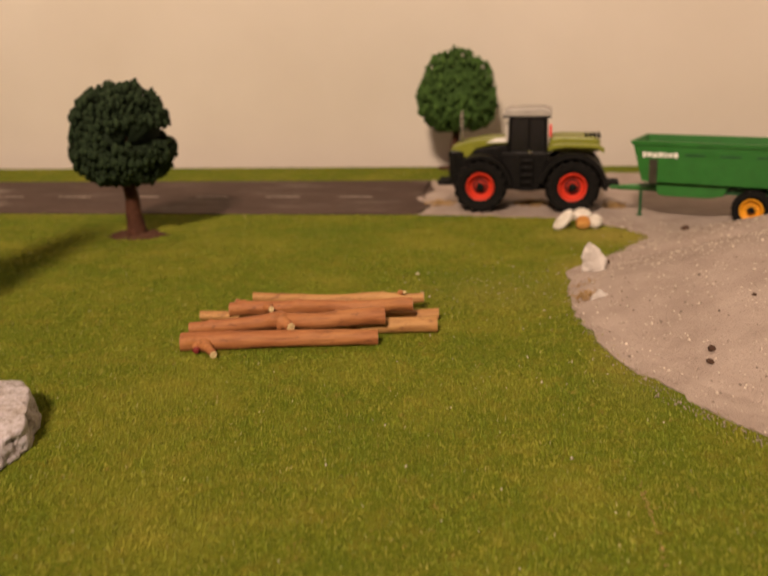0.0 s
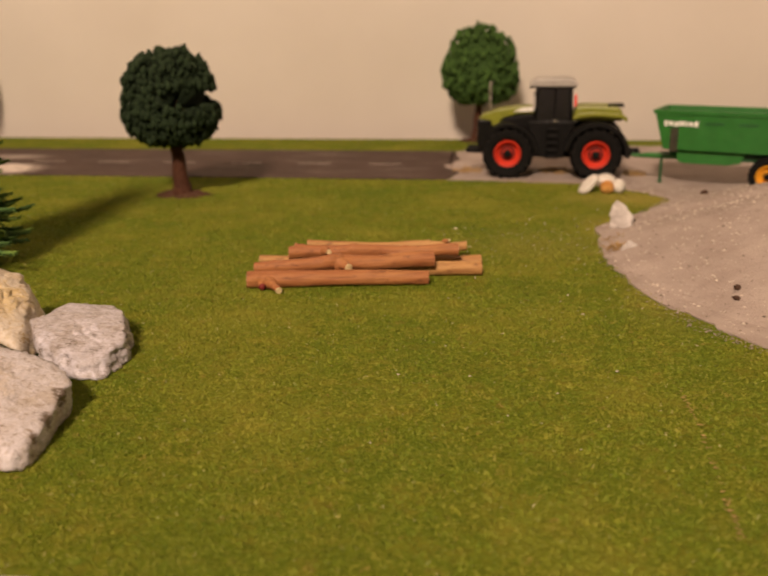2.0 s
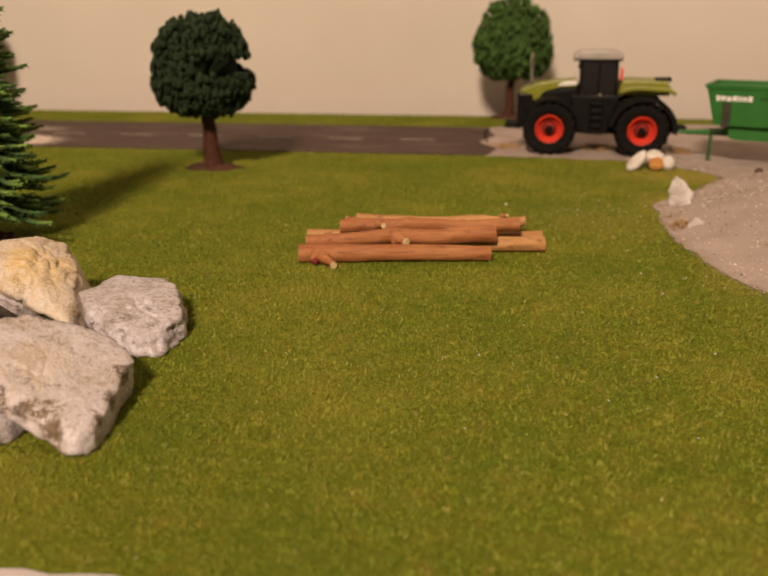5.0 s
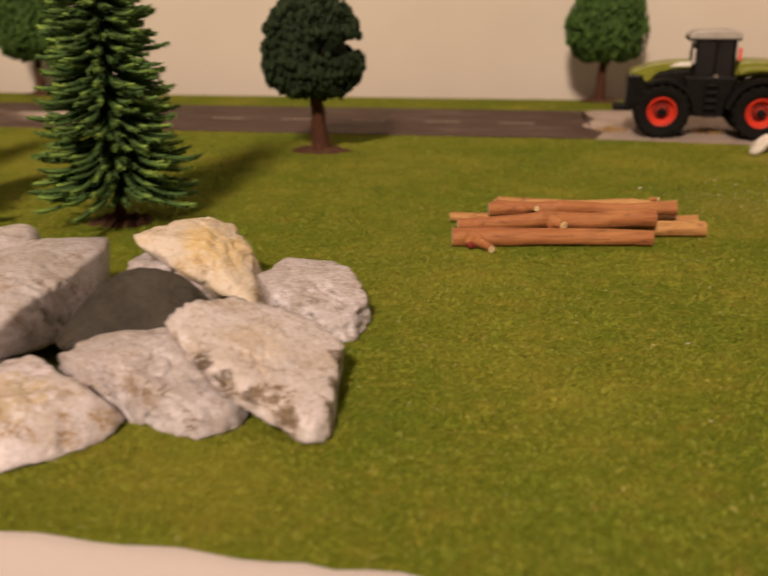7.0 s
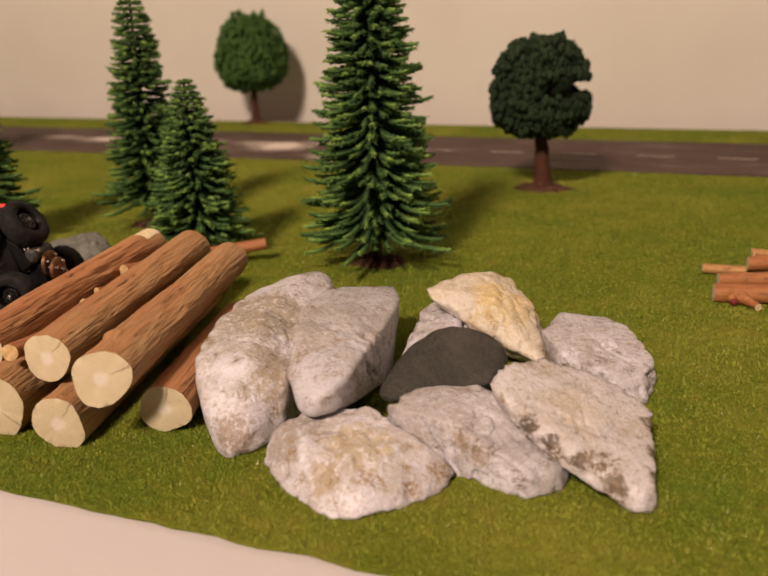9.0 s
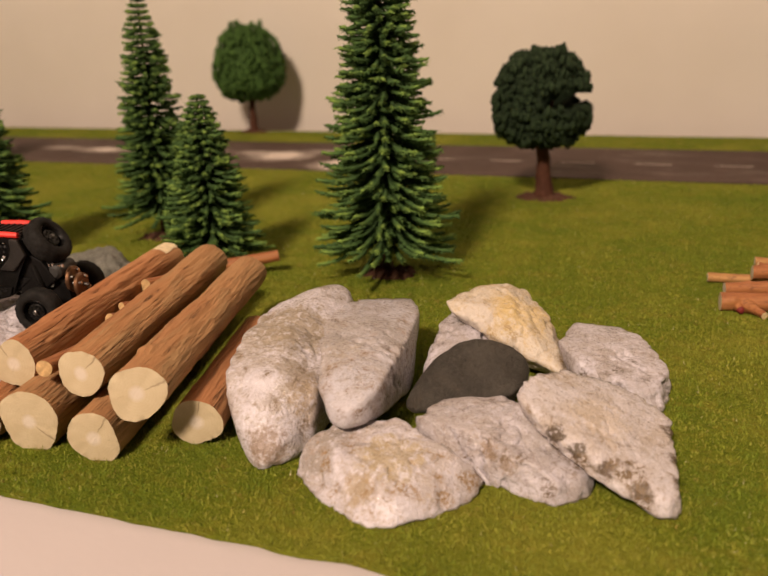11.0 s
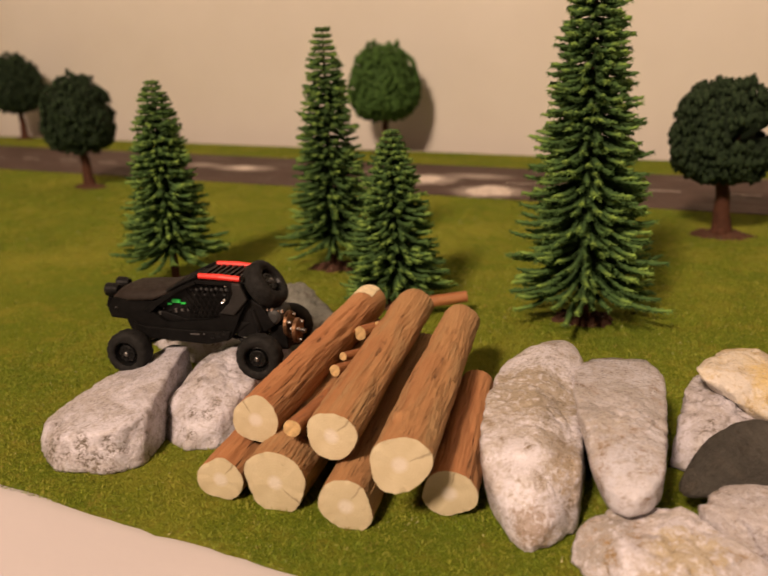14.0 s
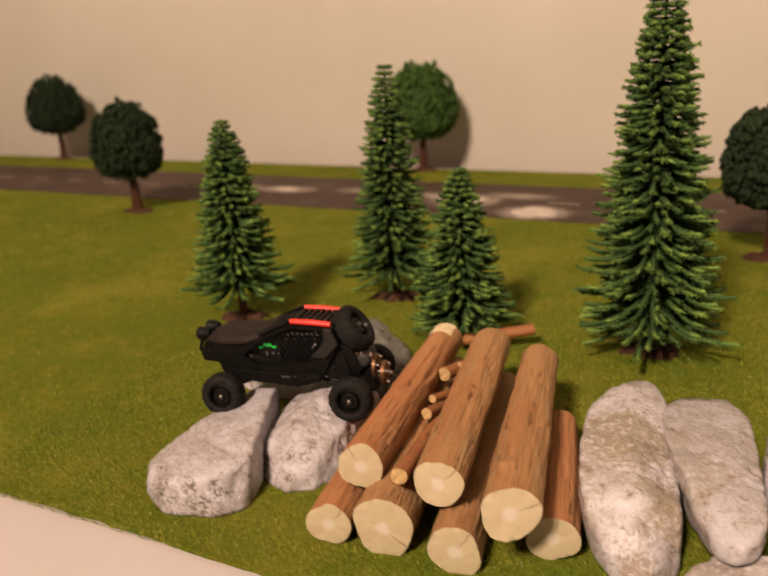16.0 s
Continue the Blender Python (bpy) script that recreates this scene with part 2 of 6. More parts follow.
def bark_material(name, stops, flake_tone, fibre_tone, dark, flaky, fibrous):
    """Dry bark: long fibres, thin wandering splits along the grain, peeling flakes."""
    n = Nodes(name, 0.8, 0, 0.2)
    tone = n.noise(16, 4, 0.55, scale=(0.3, 1, 1))
    c = n.ramp(tone, *zip((0.30, 0.44, 0.56, 0.70), stops))
    c = n.mix(n.steps(n.random(), 0.0, 1, 0.0, 0.3), c, flake_tone)
    fibre = n.noise(1.3, 5, 0.65, scale=(0.05, 1, 1))
    fine = n.noise(0.40, 4, 0.7, scale=(0.07, 1, 1))
    flake = n.noise(3.4, 5, 0.66, scale=(0.14, 1, 1), warp=0.3)
    c = n.mix(n.steps(flake, 0.50, 0.60, 0.0, flaky), c, flake_tone)
    c = n.mix(n.steps(fibre, 0.52, 0.66, 0.0, 0.45), c, fibre_tone)
    c = n.mix(n.steps(fine, 0.36, 0.50, 0.22, 0.0), c, n_mix(dark, stops[0], 0.45))
    long = n.noise(2.9, 3, 0.5, scale=(0.022, 1, 1))
    split = n.steps(n.math("ABSOLUTE", n.math("SUBTRACT", long, 0.5), 0.0), 0.0, 0.008, 1.0, 0.0)
    split = n.math("MULTIPLY", split, n.steps(n.noise(9, 3, 0.6), 0.47, 0.58, 0.0, 1.0))
    rim = n.math("MULTIPLY", n.steps(n.math("ABSOLUTE", n.math("SUBTRACT", flake, 0.55), 0.0), 0.0, 0.016, 1.0, 0.0), flaky)
    c = n.mix(n.math("MULTIPLY", rim, 0.18), c, dark)
    c = n.mix(n.math("MULTIPLY", split, 0.75), c, dark)
    n.colour(c)
    n.bump(fibre, 0.32 * fibrous).bump(n.steps(flake, 0.46, 0.60), 0.5 * flaky).bump(n.math("SUBTRACT", 1.0, split), 0.25).bump(fine, 0.12)
    return n.m


def cut_material():
    n = Nodes("fresh_cut_wood", 0.75, 0, 0.3)
    ring = n.t.nodes.new("ShaderNodeTexWave")
    ring.wave_type, ring.rings_direction = "RINGS", "X"
    ring.inputs["Scale"].default_value = 0.55
    ring.inputs["Distortion"].default_value = 1.2
    ring.inputs["Detail"].default_value = 3
    ring.inputs["Detail Scale"].default_value = 0.6
    n.t.links.new(n.space(), ring.inputs["Vector"])
    base = n.ramp(n.noise(4.5, 4), (0.3, (0.47, 0.395, 0.255)), (0.7, (0.54, 0.465, 0.315)))
    c = n.mix(n.steps(ring.outputs["Fac"], 0.2, 0.9, 0.0, 0.08), base, (0.40, 0.29, 0.165))
    pith = n.t.nodes.new("ShaderNodeVectorMath")
    pith.operation = "LENGTH"
    n.t.links.new(n.space((0, 1, 1)), pith.inputs[0])
    c = n.mix(n.steps(pith.outputs["Value"], 0.9, 1.8, 0.9, 0.0), c, (0.60, 0.54, 0.46))
    turn = n.t.nodes.new("ShaderNodeTexGradient")
    turn.gradient_type = "RADIAL"
    swap = n.t.nodes.new("ShaderNodeMapping")
    swap.inputs["Rotation"].default_value = (0, radians(90), 0)
    n.t.links.new(n.space(), swap.inputs["Vector"])
    n.t.links.new(swap.outputs["Vector"], turn.inputs["Vector"])
    wander = n.math("ADD", turn.outputs["Fac"], n.steps(n.noise(1.5, 3), 0.2, 0.8, -0.012, 0.012))
    wander = n.math("FRACT", n.math("ADD", wander, n.random()), 0.0)
    split = n.steps(n.math("ABSOLUTE", n.math("SUBTRACT", wander, 0.5), 0.0), 0.003, 0.009, 1.0, 0.0)
    split = n.math("MULTIPLY", split, n.steps(pith.outputs["Value"], 1.4, 2.4, 0.0, 0.5))
    c = n.mix(split, c, (0.10, 0.06, 0.03))
    c = n.mix(n.steps(n.noise(0.9, 5, 0.75), 0.32, 0.42, 0.22, 0.0), c, (0.38, 0.26, 0.15))
    n.colour(c)
    n.bump(n.noise(0.5, 4, 0.7), 0.16)
    return n.m


BARK_RED = bark_material("reddish_smooth_bark", ((0.33, 0.128, 0.054), (0.385, 0.165, 0.071), (0.42, 0.200, 0.089), (0.42, 0.230, 0.108)), (0.37, 0.215, 0.106), (0.43, 0.235, 0.112), (0.075, 0.032, 0.017), 0.25, 0.8)
BARK_BROWN = bark_material("yellow_brown_flaky_bark", ((0.31, 0.132, 0.056), (0.365, 0.176, 0.076), (0.40, 0.215, 0.096), (0.41, 0.246, 0.118)), (0.345, 0.230, 0.116), (0.41, 0.268, 0.134), (0.075, 0.036, 0.018), 0.55, 1.5)
CUT = cut_material()
CUT_TWIG = plain("cut_twig_wood", (0.46, 0.31, 0.145), 0.75, wear=0.3, mm=1.2, bump=0.03, spec=0.2)


def twig_material(name, dark, mid, light, other):
    n = Nodes(name, 0.62, 0, 0.35)
    c = n.ramp(n.noise(7, 4, scale=(0.25, 1, 1)), (0.28, dark), (0.5, mid), (0.74, light))
    c = n.mix(n.steps(n.random(), 0, 1, 0, 0.45), c, other)
    fibre = n.noise(0.8, 4, 0.65, scale=(0.09, 1, 1))
    c = n.mix(n.steps(fibre, 0.36, 0.52, 0.40, 0), c, (0.12, 0.042, 0.020))
    c = n.mix(n.steps(fibre, 0.54, 0.66, 0, 0.35), c, light)
    c = n.mix(n.steps(n.noise(2.4, 5, 0.75, scale=(0.5, 1, 1)), 0.58, 0.66, 0, 0.55), c, (0.09, 0.036, 0.020))
    n.colour(c)
    n.bump(fibre, 0.25)
    return n.m


TWIG = twig_material("peeled_yellow_brown_twig", (0.30, 0.132, 0.044), (0.39, 0.205, 0.074), (0.48, 0.285, 0.112), (0.45, 0.250, 0.092))
TWIG_RED = twig_material("red_brown_barked_twig", (0.20, 0.066, 0.027), (0.295, 0.112, 0.041), (0.40, 0.188, 0.066), (0.33, 0.128, 0.046))


DRY = ((48, 340, 34, 22, 0.75), (33, 290, 16, 22, 0.5), (4, 258, 36, 26, 0.30), (34, 196, 12, 26, 0.4))


def grass_mat_material():
    n = Nodes("green_flock_mat", 0.95, 0, 0.1)
    c = n.ramp(n.noise(1.1, 4, 0.7), (0.28, (0.085, 0.112, 0.009)), (0.5, (0.135, 0.172, 0.012)), (0.72, (0.195, 0.232, 0.020)))
    c = n.mix(n.steps(n.noise(7, 5, 0.7), 0.48, 0.66, 0, 0.6), c, (0.235, 0.205, 0.026))
    crumb = n.noise(6, 5, 0.75, world=True)
    for x, y, rx, ry, most in DRY:
        c = n.mix(n.math("MULTIPLY", n.spot(x, y, rx, ry, crumb), most), c, (0.33, 0.275, 0.060))
    broad = n.noise(48, 4, 0.6, world=True)
    c = n.mix(n.steps(broad, 0.50, 0.66, 0, 0.40), c, (0.305, 0.290, 0.040))
    c = n.mix(n.steps(broad, 0.34, 0.48, 0.40, 0), c, (0.100, 0.165, 0.014))
    n.colour(c)
    n.bump(n.noise(0.5, 4, 0.8), 0.6)
    return n.m


def blade_material():
    n = Nodes("grass_fibre", 0.75, 0, 0.2)
    c = n.ramp(n.island(), (0.0, (0.096, 0.138, 0.012)), (0.4, (0.164, 0.221, 0.016)), (0.75, (0.226, 0.28, 0.023)), (0.93, (0.311, 0.328, 0.045)), (0.99, (0.373, 0.339, 0.09)), (1.0, (0.746, 0.701, 0.452)))
    patch = n.noise(11, 6, 0.72, world=True)
    c = n.mix(n.steps(patch, 0.46, 0.58, 0, 0.5), c, (0.328, 0.288, 0.038))
    c = n.mix(n.steps(n.noise(6.0, 5, 0.75, world=True), 0.48, 0.58, 0, 0.6), c, (0.119, 0.186, 0.016))
    tuft = n.noise(2.0, 3, 0.7, world=True)
    c = n.mix(n.steps(tuft, 0.54, 0.64, 0, 0.45), c, (0.35, 0.356, 0.068))
    c = n.mix(n.steps(tuft, 0.36, 0.46, 0.45, 0), c, (0.085, 0.133, 0.012))
    c = n.mix(n.steps(n.noise(4.2, 4, 0.65, world=True), 0.60, 0.68, 0, 0.6), c, (0.305, 0.169, 0.056))
    crumb = n.noise(6, 5, 0.75, world=True)
    for x, y, rx, ry, most in DRY:
        c = n.mix(n.math("MULTIPLY", n.spot(x, y, rx, ry, crumb), most), c, (0.373, 0.311, 0.068))
    broad = n.noise(48, 4, 0.6, world=True)
    c = n.mix(n.steps(broad, 0.50, 0.66, 0, 0.40), c, (0.305, 0.290, 0.040))
    c = n.mix(n.steps(broad, 0.34, 0.48, 0.40, 0), c, (0.100, 0.165, 0.014))
    n.colour(c)
    return n.m


GRASS, BLADE = grass_mat_material(), blade_material()


def road_material(spots):
    n = Nodes("printed_asphalt_strip", 0.75, 0, 0.25)
    c = n.ramp(n.noise(22, 5, 0.6), (0.3, (0.048, 0.028, 0.022)), (0.7, (0.078, 0.048, 0.039)))
    c = n.mix(n.steps(n.cells(0.8), 0.0, 0.35, 0.3, 0), c, (0.17, 0.14, 0.125))
    dust = n.noise(24, 6, 0.72, scale=(0.5, 1.6, 1))
    c = n.mix(n.steps(dust, 0.52, 0.75, 0, 0.40), c, (0.30, 0.25, 0.22))
    # Drifts of white sand, thinning out at their edges.
    crumb = n.math("ADD", n.noise(7, 6, 0.75), n.math("MULTIPLY", n.noise(1.2, 3, 0.7), 0.35))
    for x, y, rx, ry, most in spots:
        f = n.math("MULTIPLY", n.spot(x, y, rx, ry, crumb), most)
        c = n.mix(f, c, (0.60, 0.53, 0.47))
    n.colour(c)
    n.bump(n.noise(0.5, 3), 0.1)
    return n.m


def sand_material(name, a, b):
    n = Nodes(name, 0.92, 0, 0.2)
    c = n.ramp(n.noise(14, 5, 0.6), (0.3, a), (0.7, b))
    grain = n.cells(0.42)
    c = n.mix(n.steps(grain, 0.04, 0.22, 0.55, 0), c, tuple(x * 0.55 for x in a))
    c = n.mix(n.steps(n.cells(2.6), 0.0, 0.13, 0.8, 0), c, (0.74, 0.66, 0.58))
    n.colour(c)
    n.bump(n.noise(2.2, 5, 0.75), 0.8).bump(grain, 0.2)
    return n.m


ROAD = road_material(((-279, 397, 17, 15, 0.75), (-330, 421, 19, 16, 0.7), (-352, 430, 14, 8, 0.45), (-300, 440, 18, 8, 0.45), (-400, 434, 24, 9, 0.4), (-465, 428, 20, 10, 0.55), (-505, 432, 15, 7, 0.4)))
SAND = sand_material("beige_sand", (0.345, 0.283, 0.252), (0.460, 0.388, 0.352))
WHITE_SAND = sand_material("spilt_white_sand", (0.52, 0.45, 0.39), (0.70, 0.62, 0.56))
SOIL = sand_material("brown_soil", (0.050, 0.024, 0.014), (0.105, 0.052, 0.032))


def wall_material(name, a, b):
    n = Nodes(name, 0.9, 0, 0.2)
    n.colour(n.ramp(n.noise(120, 4), (0.3, a), (0.7, b)))
    n.bump(n.noise(1.6, 5, 0.6), 0.05).bump(n.noise(30, 3), 0.3)
    return n.m


PLASTER = wall_material("cream_plaster", (0.74, 0.69, 0.62), (0.80, 0.755, 0.69))
TABLE = wall_material("white_tabletop", (0.50, 0.46, 0.475), (0.55, 0.505, 0.52))
MARK = plain("worn_road_paint", (0.31, 0.27, 0.24), 0.8, wear=0.4, mm=2)


# ---- building helpers: all meshes are laid out in millimetres ----
def link(name, bm, material, parent=None, label="", smooth=True):
    me = bpy.data.meshes.new(name)
    bmesh.ops.transform(bm, matrix=Matrix.Scale(0.001, 4), verts=bm.verts)
    bm.normal_update()
    bm.to_mesh(me)
    bm.free()
    for m in material if isinstance(material, (list, tuple)) else (material,):
        me.materials.append(m)
    if smooth:
        me.polygons.foreach_set("use_smooth", [True] * len(me.polygons))
    ob = new(name, me)
    if parent is not None:
        ob.parent = parent
    if label:
        ob["label"] = label
    return ob


def part(name, bm, material, parent, label="", smooth=False):
    return link(name, bm, material, parent, label, smooth)


def thing(name, at, turn=0.0, tilt=(0, 0), label="", category="", group="", kind=""):
    ob = new(name)
    ob.matrix_world = pose(at[0] / 1000, at[1] / 1000, at[2] / 1000, tilt[0], tilt[1], turn)
    ob.empty_display_size = 0.01
    return tagged(ob, label, category, group, kind)


def raw_mesh(name, verts, faces, material, parent=None, label="", smooth=False):
    """A mesh from numpy arrays: verts in millimetres, faces all of one size."""
    me = bpy.data.meshes.new(name)
    verts = np.asarray(verts, np.float32) * 0.001
    faces = np.asarray(faces, np.int32)
    k = faces.shape[1]
    me.vertices.add(len(verts))
    me.vertices.foreach_set("co", verts.ravel())
    me.loops.add(faces.size)
    me.loops.foreach_set("vertex_index", faces.ravel())
    me.polygons.add(len(faces))
    me.polygons.foreach_set("loop_start", np.arange(0, faces.size, k, dtype=np.int32))
    me.polygons.foreach_set("loop_total", np.full(len(faces), k, np.int32))
    if smooth:
        me.polygons.foreach_set("use_smooth", np.ones(len(faces), bool))
    me.update(calc_edges=True)
    me.materials.append(material)
    ob = new(name, me)
    if parent is not None:
        ob.parent = parent
    if label:
        ob["label"] = label
    return ob


def box(bm, x0, x1, y0, y1, z0, z1, bevel=0.0, seg=2):
    made = bmesh.ops.create_cube(bm, size=1.0)["verts"]
    for v in made:
        v.co = Vector(((x0 + x1) / 2 + v.co.x * (x1 - x0), (y0 + y1) / 2 + v.co.y * (y1 - y0), (z0 + z1) / 2 + v.co.z * (z1 - z0)))
    if bevel:
        edges = list({e for v in made for e in v.link_edges})
        bmesh.ops.bevel(bm, geom=edges, offset=bevel, segments=seg, profile=0.6, affect="EDGES")
    return bm


def box_mesh(x0, x1, y0, y1, z0, z1, bevel=0.0, seg=2):
    return box(bmesh.new(), x0, x1, y0, y1, z0, z1, bevel, seg)


def tube(bm, points, radii, sides=8, caps=True):
    """A round bar through points (mm); radii: one or one for each point."""
    points = [Vector(p) for p in points]
    if isinstance(radii, (int, float)):
        radii = [radii] * len(points)
    rings, side = [], None
    for k, p in enumerate(points):
        d = (points[min(k + 1, len(points) - 1)] - points[max(k - 1, 0)]).normalized()
        if side is None:
            side = d.orthogonal().normalized()
        side = (side - d * side.dot(d)).normalized()
        other = d.cross(side)
        rings.append([bm.verts.new(p + radii[k] * (math.cos(a) * side + math.sin(a) * other)) for a in (2 * math.pi * j / sides for j in range(sides))])
    for a, b in zip(rings, rings[1:]):
        for j in range(sides):
            bm.faces.new((a[j], a[(j + 1) % sides], b[(j + 1) % sides], b[j]))
    if caps:
        bm.faces.new(rings[0][::-1])
        bm.faces.new(rings[-1])
    return bm


def lathe(bm, profile, axis="Y", sides=32, at=(0, 0, 0), caps=True):
    """Turns a profile of (along, radius) about an axis through at."""
    rings = []
    for along, r in profile:
        ring = []
        for j in range(sides):
            a = 2 * math.pi * j / sides
            c, s = r * math.cos(a), r * math.sin(a)
            p = {"Y": (c, along, s), "Z": (c, s, along), "X": (along, c, s)}[axis]
            ring.append(bm.verts.new(Vector(p) + Vector(at)))
        rings.append(ring)
    for a, b in zip(rings, rings[1:]):
        for j in range(sides):
            bm.faces.new((a[j], a[(j + 1) % sides], b[(j + 1) % sides], b[j]))
    if caps and profile[0][1] > 1e-6:
        bm.faces.new(rings[0][::-1])
    if caps and profile[-1][1] > 1e-6:
        bm.faces.new(rings[-1])
    bmesh.ops.remove_doubles(bm, verts=bm.verts, dist=1e-5)
    bmesh.ops.recalc_face_normals(bm, faces=bm.faces)
    return bm


def slab(bm, outline, y0, y1, bevel=0.0):
    """An outline of (x, z) pushed from y0 to y1."""
    a = [bm.verts.new((x, y0, z)) for x, z in outline]
    b = [bm.verts.new((x, y1, z)) for x, z in outline]
    fs = [bm.faces.new(a), bm.faces.new(b[::-1])]
    n = len(a)
    for j in range(n):
        fs.append(bm.faces.new((a[j], b[j], b[(j + 1) % n], a[(j + 1) % n])))
    bmesh.ops.recalc_face_normals(bm, faces=fs)
    if bevel:
        bmesh.ops.bevel(bm, geom=list({e for f in fs for e in f.edges}), offset=bevel, segments=2, profile=0.6, affect="EDGES")
    return bm


# ---- the setting ----
X0, X1, FRONT, BACK, WALL = -1300.0, 620.0, 67.0, 529.0, 560.0


def build_setting():
    rng = np.random.default_rng(3)
    xs = np.arange(X0, X1 + 1, 4.0)
    front = FRONT + np.interp(xs, (-280, -240), (1.6, 0.0)) + 0.8 * np.array([noise.noise((x * 0.11, 0, 0)) for x in xs]) + rng.uniform(-0.3, 0.3, len(xs))
    bm = bmesh.new()
    top = [[bm.verts.new((x, y, 0)) for x, y in zip(xs, front)], [bm.verts.new((x, BACK, 0)) for x in xs]]
    low = [[bm.verts.new((x, y, -1)) for x, y in zip(xs, front)], [bm.verts.new((x, BACK, -1)) for x in xs]]
    for a, b in ((top[0], top[1]), (low[0], top[0]), (top[1], low[1])):
        for j in range(len(xs) - 1):
            bm.faces.new((a[j], a[j + 1], b[j + 1], b[j]))
    tagged(link("ground", bm, GRASS, smooth=False), "green flocked grass mat with a trimmed front edge", "ground", kind="structure")

    tagged(link("tabletop", box_mesh(-1500, 1000, -420, WALL - 20, -30, -1.1, 1), TABLE), "plain white tabletop under the grass mat", "tabletop", kind="structure")
    tagged(link("wall_north", box_mesh(-2200, 1800, WALL, WALL + 100, -760, 1700), PLASTER), "cream plastered wall lit by a warm lamp", "wall", kind="structure")
    # Room shell out of view, added so that the lamp's light bounces.
    tagged(link("wall_south", box_mesh(-2200, 1800, -2500, -2400, -760, 1700), PLASTER), "unseen cream wall added behind the camera to bounce light", "wall", kind="structure")
    tagged(link("wall_west", box_mesh(-2300, -2200, -2400, WALL, -760, 1700), PLASTER), "unseen cream side wall added to bounce light", "wall", kind="structure")
    tagged(link("wall_east", box_mesh(1800, 1900, -2400, WALL, -760, 1700), PLASTER), "unseen cream side wall added to bounce light", "wall", kind="structure")
    tagged(link("ceiling", box_mesh(-2300, 1900, -2500, WALL + 100, 1700, 1800), PLASTER), "unseen white ceiling added to bounce light", "ceiling", kind="structure")
    tagged(link("floor", box_mesh(-2300, 1900, -2500, WALL + 100, -860, -760), TWIG), "unseen wooden floor added below the table", "floor", kind="structure")


def ragged(points, step, wobble, seed):
    """A closed outline with its straight runs broken up."""
    rng = random.Random(seed)
    out = []
    for (x0, y0), (x1, y1) in zip(points, points[1:] + points[:1]):
        n = max(1, int(math.hypot(x1 - x0, y1 - y0) / step))
        for k in range(n):
            f = k / n
            w = wobble if k else wobble * 0.5
            out.append((x0 + (x1 - x0) * f + rng.uniform(-w, w), y0 + (y1 - y0) * f + rng.uniform(-w, w)))
    return out


def sheet(name, outline, z, material, thick=0.4):
    bm = bmesh.new()
    a = [bm.verts.new((x, y, z)) for x, y in outline]
    b = [bm.verts.new((x, y, z - thick)) for x, y in outline]
    f = bm.faces.new(a)
    if f.calc_area() and f.normal.z < 0:
        f.normal_flip()
    n = len(a)
    for j in range(n):
        bm.faces.new((b[j], b[(j + 1) % n], a[(j + 1) % n], a[j]))
    bmesh.ops.triangulate(bm, faces=[f])
    bmesh.ops.recalc_face_normals(bm, faces=bm.faces)
    return link(name, bm, material, smooth=False)


def build_road():
    edge = [(X0, 380), (-36, 380), (-31, 398), (-40, 420), (-33, 440), (-38, 474), (X0, 474)]
    out = [edge[0]] + ragged(edge[1:6], 5, 1.4, 4)[:-6] + [edge[5], edge[6]]
    out = [p for p in out if p[0] > X0 - 1]
    road = tagged(sheet("road", out, 0.5, ROAD), "dark brown-grey model road dusted with sand", "road", kind="structure")
    x = -63.6
    while x > -1150:
        if not -520 < x < -270:
            bm = box_mesh(x - 18.4, x, 422.6, 424.2, 0.3, 0.62)
            part("road_dash", bm, MARK, road)
        x -= 39.3


build_setting()
build_road()

# ---- sand ----
def mound(name, material, label, centre, rx, ry, height, seed, dip=0.0, power=1.6, rings=26, sides=72, kind="structure", category="sand"):
    """A heap with an uneven foot: centre in mm, radii, height."""
    bm = bmesh.new()
    cx, cy = centre
    grid = []
    for i in range(rings + 1):
        f = i / rings
        row = []
        for j in range(sides):
            a = 2 * math.pi * j / sides
            w = 1 + (0.13 if height > 9 else 0.42) * noise.noise((math.cos(a) * 1.6 + seed, math.sin(a) * 1.6, 3)) + (0.0 if height > 9 else 0.25) * noise.noise((math.cos(a) * 4 + seed, math.sin(a) * 4, 5)) + 0.03 * noise.noise((math.cos(a) * 9 + seed, math.sin(a) * 9, 7))
            x, y = cx + rx * f * w * math.cos(a), cy + ry * f * w * math.sin(a)
            z = height * max(0.0, 1 - f**power) ** (1.25 if power > 1.3 else 1.0) * (1 - 0.10 * math.exp(-((f / 0.12) ** 2)))
            z += (1 - f) * 0.9 * noise.noise((x * 0.06, y * 0.06, seed)) + (1 - f * f) * 0.35 * noise.noise((x * 0.4, y * 0.4, seed))
            row.append(bm.verts.new((x, y, z + 0.55 * (1 - f) - 0.05 + dip)))
        grid.append(row)
    for a, b in zip(grid[1:], grid[2:]):
        for j in range(sides):
            bm.faces.new((a[j], a[(j + 1) % sides], b[(j + 1) % sides], b[j]))
    tip = bm.verts.new((cx, cy, sum(v.co.z for v in grid[1]) / sides))
    for j in range(sides):
        bm.faces.new((tip, grid[1][j], grid[1][(j + 1) % sides]))
    for v in grid[0]:
        bm.verts.remove(v)
    bmesh.ops.recalc_face_normals(bm, faces=bm.faces)
    return tagged(link(name, bm, material), label, category, kind=kind)


